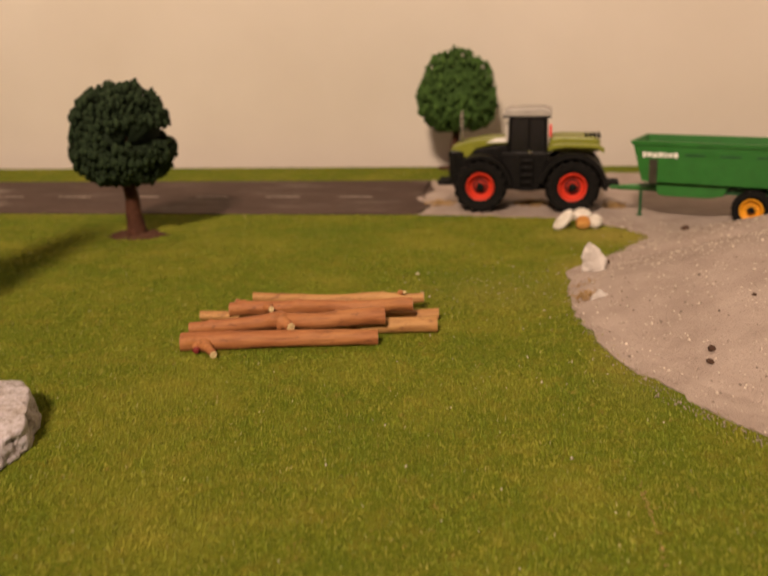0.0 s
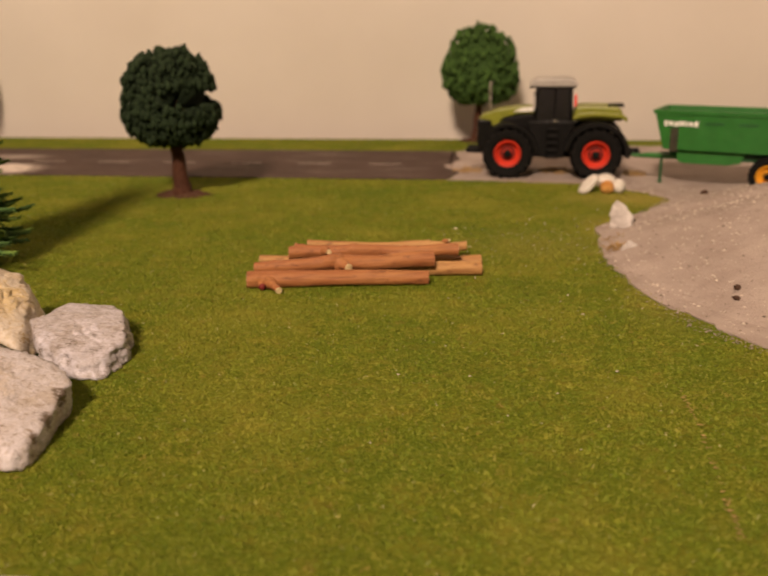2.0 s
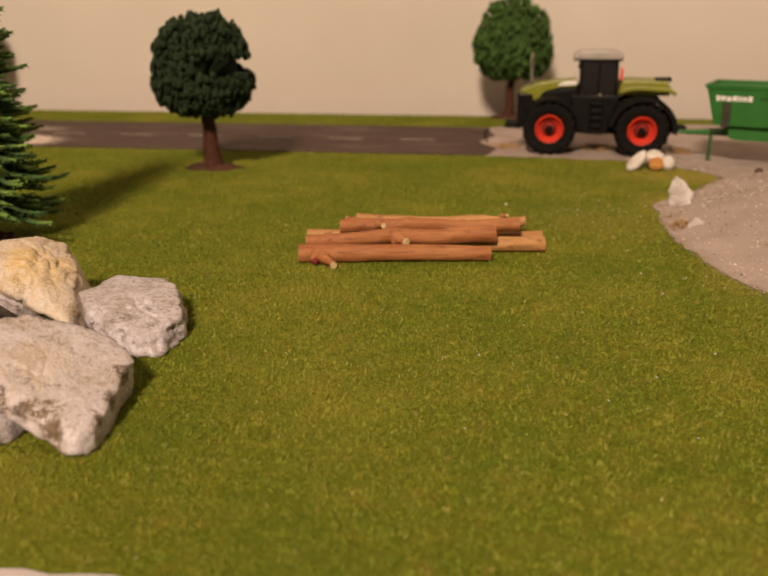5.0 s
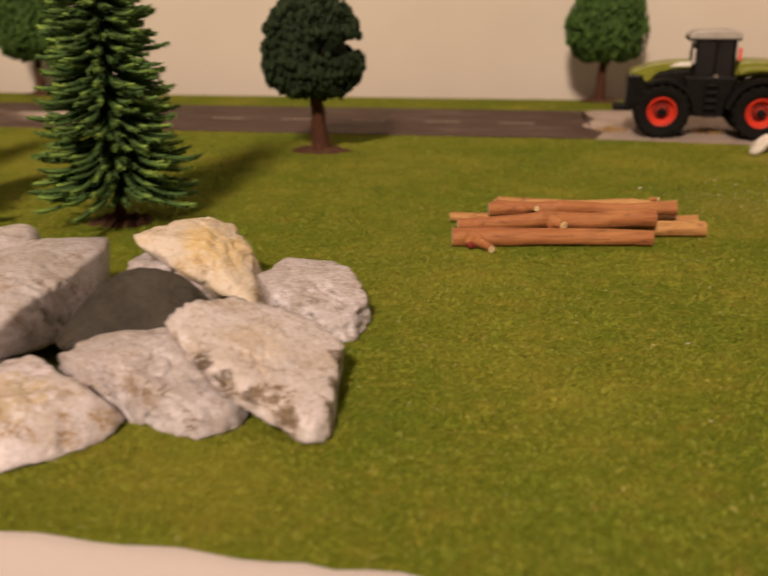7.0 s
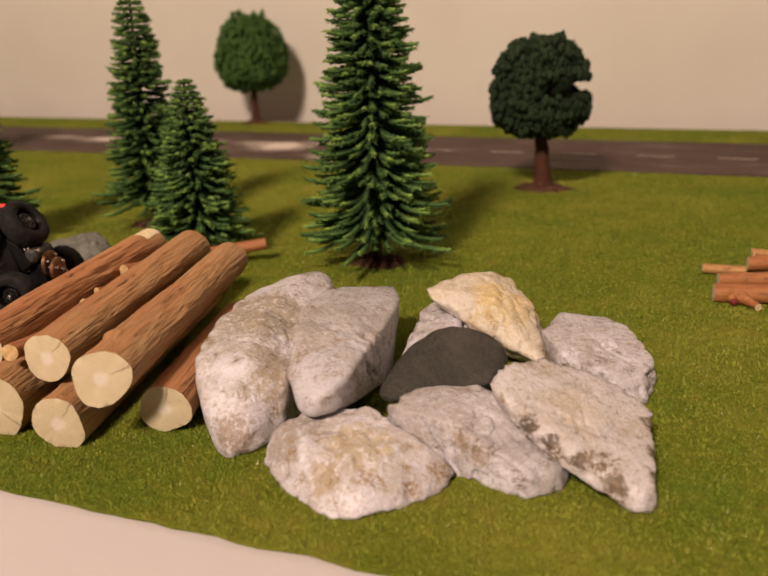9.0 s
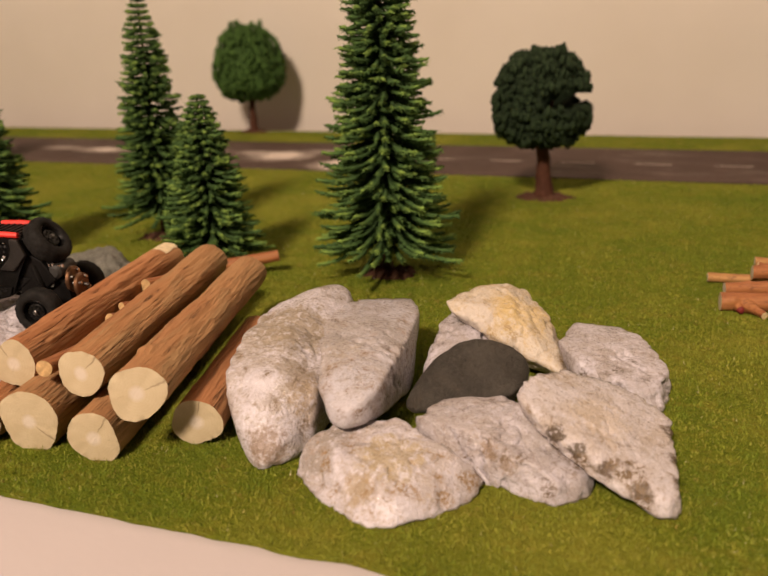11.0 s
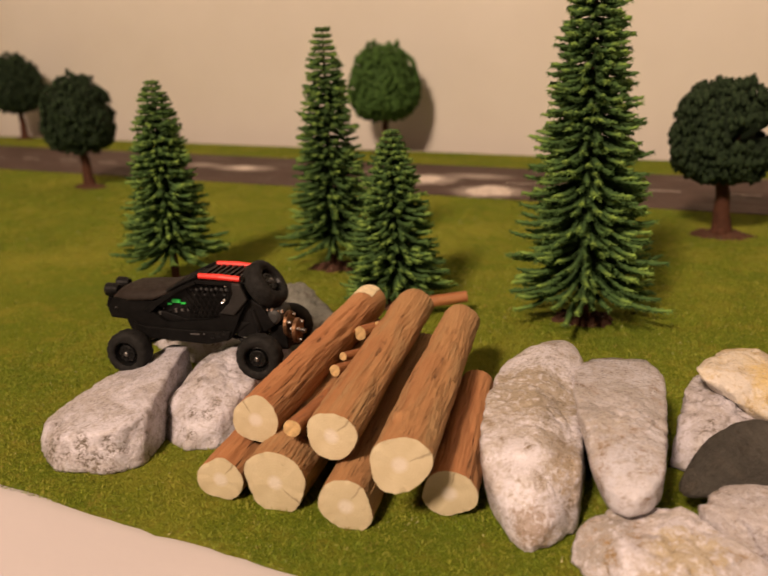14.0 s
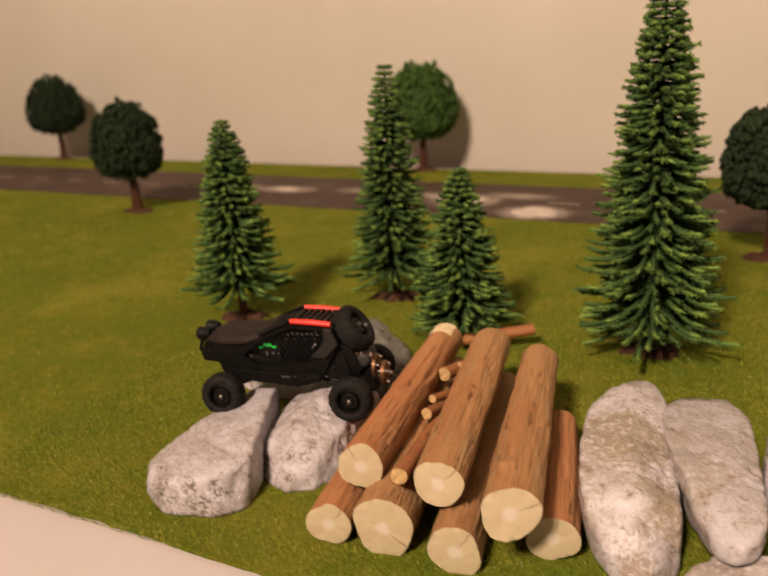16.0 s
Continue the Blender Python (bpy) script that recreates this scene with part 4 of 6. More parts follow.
log("stick", "orange-brown stick with side stubs on the pile", (-75.0, 217.4, 6.2), (-22.8, 224.0, 6.2), 2.0, 1.9, TWIG_RED, CUT, 25.0, PILE, 0.3, 60, 32, 1.1, ((4, 1.2, 1.2), (20, 2.0, 1.3), (36, 1.4, 0.9)), "stick", 1.3)
log("stick", "bowed yellow-brown stick lying across the back", (-73.2, 235.0, 4.6), (-20.8, 238.0, 4.8), 1.4, 1.5, TWIG, CUT, 26.0, PILE, -0.9, 50, 20, 0.6, ((40, 1.5, 0.7),), "stick", 1.3)
log("stick", "reddish stick on the ground at the back", (-72.2, 235.4, 1.7), (-24.6, 236.6, 1.7), 1.5, 1.5, TWIG_RED, CUT, 27.0, PILE, 0.0, 50, 20, 0.6, (), "stick")


def stub(a, b, r, seed, label, parent_name, index, red=False):
    """A cut side branch on a stick: a part of that stick."""
    host = bpy.data.objects[parent_name]
    inv = host.matrix_world.inverted()
    pa, pb = inv @ (Vector(a) * 0.001) * 1000, inv @ (Vector(b) * 0.001) * 1000
    bm = bmesh.new()
    tube(bm, [pa.lerp(pb, f) for f in (0, 0.2, 0.4, 0.6, 0.8, 1)], [r * k for k in (2.1, 1.7, 1.3, 1.08, 1.0, 0.95)], 16, False)
    for v in bm.verts:
        v.co += 0.35 * r * noise.noise_vector(v.co * 0.9 + Vector((seed, 0, 0)))
    ob = part("branch_stub", bm, TWIG_RED, host, label, smooth=True)
    bm = bmesh.new()
    d = (pb - pa).normalized()
    tube(bm, [pb - d * 0.05, pb + d * (0.9 if red else 0.1)], [r * 0.97, r * (0.55 if red else 0.9)], 12)
    part("cut_face", bm, RED_BUD if red else KNOT_FACE, ob)


KNOT_FACE = plain("pale_yellow_knot_wood", (0.62, 0.50, 0.28), 0.75, wear=0.3, mm=0.7, bump=0.05, spec=0.2)
RED_BUD = plain("dark_red_bud", (0.16, 0.016, 0.016), 0.6, wear=0.3, mm=1)
stick_names = [o.name for o in bpy.data.objects if o.name.startswith("stick")]
stub((-77.0, 200.4, 2.0), (-72.6, 194.6, 1.2), 1.05, 1, "short side branch touching the grass", stick_names[0], 0)
stub((-79.4, 200.6, 1.9), (-78.4, 197.6, 1.3), 1.1, 2, "dark red bud", stick_names[0], 1, True)
stub((-56.8, 208.6, 5.6), (-54.2, 205.8, 5.3), 1.25, 3, "pale cut knot", stick_names[1], 2)
stub((-63.5, 217.0, 7.0), (-61.6, 213.6, 7.8), 0.8, 4, "pale cut knot", stick_names[4], 3)
stub((-70.0, 218.5, 6.6), (-73.5, 219.0, 8.4), 0.8, 5, "short side branch", stick_names[4], 4)
stub((-28.0, 237.6, 5.6), (-26.4, 235.6, 6.6), 0.5, 6, "dark twig stub", stick_names[5], 5)


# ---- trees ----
def shaded_leaf_material(name, inner, mid, tip):
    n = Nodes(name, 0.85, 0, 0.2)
    # Colour by depth: painted shade inside (inner), lighter tone outside (tip).
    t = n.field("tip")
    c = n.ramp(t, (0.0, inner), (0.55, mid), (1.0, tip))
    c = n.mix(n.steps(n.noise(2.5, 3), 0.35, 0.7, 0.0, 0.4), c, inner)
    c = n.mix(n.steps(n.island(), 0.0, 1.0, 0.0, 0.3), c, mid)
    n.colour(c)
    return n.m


CROWN_DARK = shaded_leaf_material("dark_green_foam_leaves", (0.008, 0.015, 0.007), (0.018, 0.034, 0.014), (0.040, 0.066, 0.027))
CROWN_LIGHT = shaded_leaf_material("mid_green_foam_leaves", (0.024, 0.052, 0.012), (0.058, 0.122, 0.026), (0.105, 0.20, 0.044))
NEEDLES = shaded_leaf_material("spruce_needles", (0.020, 0.042, 0.016), (0.068, 0.135, 0.036), (0.27, 0.42, 0.082))
TRUNK = plain("brown_plastic_trunk", (0.062, 0.023, 0.012), 0.7, wear=0.35, mm=2.0, bump=0.3, spec=0.2)


def ball_template():
    bm = bmesh.new()
    bmesh.ops.create_icosphere(bm, subdivisions=2, radius=1.0)
    v = np.array([p.co for p in bm.verts], np.float32)
    f = np.array([[q.index for q in p.verts] for p in bm.faces], np.int32)
    bm.free()
    return v, f


def set_tip_shade(ob, values):
    at = ob.data.attributes.new("tip", "FLOAT", "POINT")
    at.data.foreach_set("value", np.asarray(values, np.float32))


def soil_patch(parent, radius, seed, squash=0.6):
    """A crumbly ragged ring of glued soil round a stem."""
    bm = bmesh.new()
    rng = random.Random(seed)
    rows, sides = [], 64
    for i in range(1, 11):
        f = i / 10
        row = []
        for j in range(sides):
            a = 2 * math.pi * j / sides
            c, s = math.cos(a), math.sin(a)
            w = 1 + 0.45 * noise.noise((c * 2.0 + seed, s * 2.0, 0)) + 0.25 * noise.noise((c * 6 + seed, s * 6, 1)) + rng.uniform(-0.07, 0.07)
            x, y = radius * f * w * c, radius * squash * f * w * s
            lump = max(0.0, noise.fractal((x * 0.45 + seed, y * 0.45, 0), 0.7, 2.1, 4))
            row.append(bm.verts.new((x, y, (1.5 * (1 - f * f) + 0.3 + 1.5 * lump) * (1.0 if i < 10 else -0.2) + rng.uniform(-0.12, 0.2))))
        rows.append(row)
    for a, b in zip(rows, rows[1:]):
        for j in range(sides):
            bm.faces.new((a[j], a[(j + 1) % sides], b[(j + 1) % sides], b[j]))
    bm.faces.new(rows[0])
    part("soil", bm, SOIL, parent, "reddish brown soil round the trunk", smooth=False)


def leafy_tree(label, at, crown_r, low, high, material, seed, lean=(0, 0), notch=None, trunk_r=3.4):
    rng = np.random.default_rng(seed)
    ob = thing("tree", at, label=label, category="tree", group="leafy model trees")
    top = Vector((lean[0], lean[1], low + 6))
    bm = bmesh.new()
    pts, rad = [], []
    for k in range(9):
        f = k / 8
        pts.append((lean[0] * f * f + 0.3 * math.sin(k * 1.7 + seed), lean[1] * f * f, -0.5 + (top.z + 0.5) * f))
        rad.append(trunk_r * (1.0 - 0.42 * f) * (1 + 0.45 * math.exp(-k * 1.3)))
    tube(bm, pts, rad, 14)
    part("trunk", bm, TRUNK, ob, "brown plastic trunk", smooth=True)
    bm = bmesh.new()
    for k in range(7):
        a = 2.4 * k + seed
        end = top + Vector((0.5 * crown_r * math.cos(a), 0.5 * crown_r * math.sin(a), 5 + 2.0 * k))
        tube(bm, [top - Vector((0, 0, 3)), (top + end) / 2 + Vector((0, 0, 2)), end], [1.5, 1.0, 0.5], 7)
    part("limbs", bm, TRUNK, ob, smooth=True)
    soil_patch(ob, trunk_r * 3.1, seed)
    # The crown: an opaque foam core, coloured dark as shade, under clumps of small crumbs.
    bv, bf = ball_template()
    mid = low + 0.36 * (high - low)
    up, down = high - mid, mid - low

    def place(w, shell):
        lump = 1 + 0.08 * noise.noise((w[0] * 2.6 + seed, w[1] * 2.6, w[2] * 2.6)) + 0.07 * noise.noise((w[0] * 5.5 + seed, w[1] * 5.5, w[2] * 5.5))
        flat = math.hypot(w[0], w[1])
        wide = (flat**0.72 if w[2] < 0 else flat**0.92) / max(flat, 1e-6)
        return np.array([w[0] * wide * crown_r, w[1] * wide * crown_r, w[2] * (up if w[2] > 0 else down)]) * 0.93 * lump * shell

    def in_notch(p, w):
        if notch is None:
            return False
        return abs((p[2] + mid - notch[1]) / notch[2]) < 1 and w @ np.array([math.cos(notch[0]), math.sin(notch[0]), 0]) > 0.40

    verts, faces, tips, count = [], [], [], 0
    core = bmesh.new()
    bmesh.ops.create_icosphere(core, subdivisions=4, radius=1.0)
    cv = []
    for v in core.verts:
        w = np.array(v.co)
        p = place(w, 0.88)
        cv.append(place(w, 0.40) if in_notch(p, w) else p)
    verts.append(np.array(cv))
    faces.append(np.array([[q.index for q in f.verts] for f in core.faces], np.int32))
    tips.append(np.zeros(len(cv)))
    count += len(cv)
    core.free()
    ways = rng.normal(size=(2600 if at[1] < 400 and at[0] > -300 else 1500, 3))
    ways /= np.linalg.norm(ways, axis=1)[:, None]
    for k, w in enumerate(ways):
        gap = noise.noise((w[0] * 4.2 + seed * 2, w[1] * 4.2, w[2] * 4.2))
        shell = rng.uniform(0.95, 1.03) if gap > -0.25 else rng.uniform(0.86, 0.93)
        p = place(w, shell)
        if in_notch(p, w):
            continue
        r = rng.uniform(0.6, 1.0 + 0.9 * rng.random()) * crown_r / 25
        wob = np.array([1 + 0.35 * noise.noise(Vector(x * 1.8) + Vector((k * 3.1, seed, 0))) for x in bv])
        q = bv * r * np.array([0.85, 0.85, 1.4]) * (wob * rng.uniform(0.8, 1.2, len(bv)))[:, None] + p
        verts.append(q)
        faces.append(bf + count)
        # Inward sides and sunken clumps get a darker colour, as painted shade.
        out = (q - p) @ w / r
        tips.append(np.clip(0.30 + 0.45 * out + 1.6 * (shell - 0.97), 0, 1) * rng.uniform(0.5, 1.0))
        count += len(bv)
    # Fine loose crumbs roughen the outline.
    m = 5000
    ways = rng.normal(size=(m, 3))
    ways /= np.linalg.norm(ways, axis=1)[:, None]
    p = np.array([place(w, 1.0) for w in ways]) * rng.uniform(0.97, 1.03, m)[:, None]
    keep = np.array([not in_notch(a, w) for a, w in zip(p, ways)])
    p = p[keep]
    m = len(p)
    tri = p[:, None, :] + rng.normal(scale=0.32 * crown_r / 25, size=(m, 3, 3))
    verts.append(tri.reshape(-1, 3))
    faces.append(np.arange(3 * m, dtype=np.int32).reshape(-1, 3) + count)
    tips.append(np.repeat(rng.uniform(0.2, 0.8, m), 3))
    v = np.concatenate(verts) + np.array([lean[0], lean[1], mid])
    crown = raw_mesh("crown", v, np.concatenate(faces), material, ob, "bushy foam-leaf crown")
    set_tip_shade(crown, np.concatenate(tips))
    return ob


def spruce(label, at, radius, height, skirt, seed, tiers, droop=0.0, lean=(0, 0), split=None, full=1.0):
    """A bottle-brush spruce: a stem and tiers of bristly twigs with light tips."""
    rng = np.random.default_rng(seed)
    ob = thing("spruce", at, label=label, category="spruce tree", group="model spruces")
    bm = bmesh.new()
    tube(bm, [(lean[0] * f * height, lean[1] * f * height, -0.5 + (height + 0.5) * f) for f in (0, 0.05, 0.3, 0.6, 1)], [2.3, 1.6, 1.2, 0.8, 0.3], 10)
    part("trunk", bm, TRUNK, ob, "thin brown plastic stem", smooth=True)
    soil_patch(ob, 9.0, seed, 0.75)
    verts, faces, tips, count = [], [], [], 0
    for i in range(tiers):
        f = i / (tiers - 1)
        z = skirt + (height - skirt) * f**0.96
        reach = radius * (1 - f) ** 0.8 + 2.6 - 0.2 * f
        number = max(9, int(round((22 - 4 * f) * full)))
        for j in range(number):
            a = 2 * math.pi * (j + rng.uniform(-0.3, 0.3)) / number + i * 0.61
            if split is not None and abs(z - split[1]) < split[2] and math.cos(a - split[0]) > 0.72:
                continue
            length = reach * rng.uniform(0.66, 1.08) * (1.14 if f < 0.12 and rng.random() < 0.35 else 1)
            fall = droop * (0.35 + 0.65 * (1 - f) ** 0.6) * rng.uniform(0.7, 1.25) + rng.uniform(-0.10, 0.10)
            out = np.array([math.cos(a), math.sin(a), 0.0])
            side = np.array([-math.sin(a), math.cos(a), 0.0])
            steps = max(5, int(length / 1.1))
            s = np.linspace(0.06, 1, steps)
            curve = rng.uniform(-0.16, 0.16)
            level = 1 / math.hypot(1, fall)
            axis = out[None] * (length * level * s)[:, None] + side[None] * (curve * length * s**2)[:, None]
            # The twig bends down and lifts again at its tip.
            axis[:, 2] = z - fall * level * length * s + (0.16 + 0.12 * droop) * length * s**3
            wide = np.interp(s, (0.06, 0.3, 0.7, 0.9, 1), (0.35, 0.75, 1.05, 0.95, 0.5)) * (0.62 + 0.010 * radius)
            body = []
            for k, (c, d) in enumerate(zip(axis, wide)):
                d = d * (1.25 if k % 2 else 0.7) * rng.uniform(0.8, 1.2)
                body += [c + side * d, c + np.array([0, 0, 0.8 * d]), c - side * d, c - np.array([0, 0, 0.8 * d])]
            body = np.array(body) + np.array([lean[0] * z, lean[1] * z, 0])
            fs = []
            for k in range(steps - 1):
                for q in range(4):
                    p0, p1 = 4 * k + q, 4 * k + (q + 1) % 4
                    fs += [(p0, p1, p1 + 4), (p0, p1 + 4, p0 + 4)]
            last = 4 * (steps - 1)
            fs += [(last, last + 1, last + 2), (last, last + 2, last + 3)]
            verts.append(body)
            faces.append(np.array(fs, np.int32) + count)
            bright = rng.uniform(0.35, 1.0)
            # Light flock at the tip; shade is painted on undersides and inner ends.
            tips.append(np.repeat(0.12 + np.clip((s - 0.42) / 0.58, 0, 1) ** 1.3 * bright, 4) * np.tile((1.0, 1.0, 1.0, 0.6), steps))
            count += len(body)
            # Short needles lie forward along the twig on all sides.
            m = int(length * 15)
            u = rng.uniform(0.10, 1.0, m)
            root = np.stack([np.interp(u, s, axis[:, k]) for k in range(3)], 1) + np.array([lean[0] * z, lean[1] * z, 0])
            ang = rng.uniform(0, 2 * math.pi, m)
            dirs = side[None] * np.cos(ang)[:, None] + np.array([0, 0, 1.0])[None] * (0.7 * np.sin(ang))[:, None] + out[None] * rng.uniform(0.5, 1.1, m)[:, None] - np.array([0, 0, 0.5 * fall])[None]
            clump = 0.62 + 0.6 * np.sin(u * length * 1.9 + rng.uniform(0, 6)) ** 2
            size = (rng.uniform(0.75, 1.3, m) * clump)[:, None] * (0.78 + 0.012 * radius)
            across = np.cross(dirs, rng.normal(size=(m, 3)))
            across /= np.linalg.norm(across, axis=1)[:, None]
            tri = np.stack([root - 0.26 * across, root + 0.26 * across, root + dirs * size], 1).reshape(-1, 3)
            verts.append(tri)
            faces.append(np.arange(3 * m, dtype=np.int32).reshape(-1, 3) + count)
            # Needles follow: light flock outwards, painted shade towards the stem.
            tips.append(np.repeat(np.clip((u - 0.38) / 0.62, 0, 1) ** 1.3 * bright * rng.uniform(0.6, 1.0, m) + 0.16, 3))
            count += 3 * m
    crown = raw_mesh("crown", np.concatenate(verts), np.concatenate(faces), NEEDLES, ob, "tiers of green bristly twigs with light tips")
    set_tip_shade(crown, np.concatenate(tips))
    return ob


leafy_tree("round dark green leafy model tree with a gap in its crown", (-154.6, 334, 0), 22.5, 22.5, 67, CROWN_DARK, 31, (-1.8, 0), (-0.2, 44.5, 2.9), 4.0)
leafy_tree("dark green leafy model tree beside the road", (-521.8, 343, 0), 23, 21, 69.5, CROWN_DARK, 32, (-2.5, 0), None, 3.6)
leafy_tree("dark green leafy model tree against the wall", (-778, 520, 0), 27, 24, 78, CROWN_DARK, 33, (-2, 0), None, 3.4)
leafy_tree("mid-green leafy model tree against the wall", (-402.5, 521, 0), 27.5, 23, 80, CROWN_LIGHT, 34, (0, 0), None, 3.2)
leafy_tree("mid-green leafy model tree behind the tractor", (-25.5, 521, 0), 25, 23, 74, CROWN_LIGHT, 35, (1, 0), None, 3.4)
spruce("slender green model spruce on the lawn", (-331, 194, 0), 17.6, 73.5, 16.5, 41, 31, 0.50, (-0.02, 0))
spruce("dark green model spruce with a gap in its side", (-287, 235, 0), 16.8, 89, 14, 42, 36, 0.46, (0, 0), (0.0, 51.5, 2.5))
spruce("small dense green model spruce behind the log stack", (-245.5, 203, 0), 17.8, 57.5, 9, 43, 26, 0.46)
spruce("tall wide green model spruce with spreading lower twigs", (-184.4, 210, 0), 22.8, 113, 14.5, 44, 50, 0.58)

# ---- vehicle materials ----
TYRE = plain("black_rubber", (0.006, 0.0056, 0.0053), 0.85, wear=0.3, mm=1.5, bump=0.05, spec=0.12)
SOFT_TYRE = plain("dusty_black_rubber", (0.010, 0.0096, 0.0092), 0.75, wear=0.35, mm=1.2, bump=0.04, spec=0.15)
RED_RIM = plain("red_orange_rim_paint", (0.56, 0.036, 0.016), 0.5, wear=0.15, spec=0.3)
# Darker copy of the red rim paint, for shade in the wheel's dish.
SHADED_RED = plain("shaded_red_black_paint", (0.11, 0.010, 0.008), 0.6, wear=0.4, mm=1.5, spec=0.2)
YELLOW_RIM = plain("yellow_rim_paint", (0.66, 0.30, 0.012), 0.45, wear=0.15)
BLACK = plain("black_plastic", (0.0035, 0.0032, 0.0032), 0.5, wear=0.25, mm=2, spec=0.15)
GLOSS_BLACK = plain("glossy_black_plastic", (0.005, 0.005, 0.005), 0.3, wear=0.2, spec=0.2)
MATT_BLACK = plain("matt_black_nylon", (0.0028, 0.0026, 0.0025), 0.6, wear=0.25, mm=1.5, bump=0.06, spec=0.10)
HOOD_BROWN = plain("dark_brown_nylon_lid", (0.017, 0.0120, 0.0095), 0.65, wear=0.2, mm=2.5, bump=0.05, spec=0.2)
LIME = plain("lime_green_paint", (0.180, 0.198, 0.015), 0.4, wear=0.12)
GLASS = plain("smoked_window_plastic", (0.005, 0.005, 0.006), 0.12, wear=0.1)
PALE = plain("pale_grey_paint", (0.50, 0.47, 0.44), 0.5, wear=0.12)
ROOF_GREY = plain("grey_roof_paint", (0.34, 0.32, 0.30), 0.5, wear=0.15)
WHITE = plain("white_print", (0.72, 0.72, 0.70), 0.5, wear=0.15, mm=1)
GREEN = plain("trailer_green_paint", (0.022, 0.140, 0.022), 0.42, wear=0.12, mm=6)
DARK_GREEN = plain("dark_green_paint", (0.012, 0.075, 0.022), 0.5, wear=0.2)
STEEL = plain("dark_steel", (0.16, 0.155, 0.15), 0.35, 0.9, wear=0.2)
CHROME = plain("bright_steel", (0.62, 0.60, 0.58), 0.2, 1.0, wear=0.1)
RED = plain("bright_red_plastic", (0.72, 0.030, 0.022), 0.4, wear=0.1)
DARK_NET = plain("dark_grey_net_wire", (0.03, 0.03, 0.03), 0.5, wear=0.2, spec=0.3)
PILLAR = plain("dark_grey_nylon", (0.016, 0.0145, 0.0135), 0.5, wear=0.2, mm=2, bump=0.04, spec=0.25)
BROWN_METAL = plain("dull_brown_metal", (0.16, 0.085, 0.045), 0.45, 0.8, wear=0.3, mm=1.5)
CIRCUIT = plain("circuit_board", (0.05, 0.06, 0.045), 0.4, wear=0.4, mm=0.8)


def glow_material(name, colour, strength):
    n = Nodes(name, 0.4)
    n.colour(colour)
    n.b.inputs["Emission Color"].default_value = (*colour, 1)
    n.b.inputs["Emission Strength"].default_value = strength
    return n.m


LED = glow_material("green_signal_led", (0.02, 0.40, 0.05), 0.25)


def mesh_of(draw, *args, **kw):
    bm = bmesh.new()
    draw(bm, *args, **kw)
    return bm


def lug_tyre(r, inner, width, lugs, tall):
    """A tractor tyre about Y: one skin whose tread rises in slanted lugs."""
    h = width / 2
    around = lugs * 8
    across = [(-0.72, 0, 0), (-0.95, 0.35, 0), (-1.0, 0.62, 0), (-0.99, 0.80, 1), (-0.80, 1, 1), (-0.55, 1, 1), (-0.30, 1, 1), (-0.06, 1, 1), (0.06, 1, 1), (0.30, 1, 1), (0.55, 1, 1), (0.80, 1, 1), (0.99, 0.80, 1), (1.0, 0.62, 0), (0.95, 0.35, 0), (0.72, 0, 0)]
    bm = bmesh.new()
    rows = []
    for j in range(around):
        a = 2 * math.pi * j / around
        row = []
        for y, f, tread in across:
            rr = inner + (r - inner - tall) * f
            if tread:
                phase = (j / 8 + (0.5 if y > 0 else 0) + 0.55 * abs(y)) % 1.0
                rr += tall * (1.0 if phase < 0.42 else 0.0)
            row.append(bm.verts.new((rr * math.cos(a), y * h, rr * math.sin(a))))
        rows.append(row)
    n = len(across)
    for p, q in zip(rows, rows[1:] + rows[:1]):
        for k in range(n):
            bm.faces.new((p[k], p[(k + 1) % n], q[(k + 1) % n], q[k]))
    bmesh.ops.recalc_face_normals(bm, faces=bm.faces)
    return bm


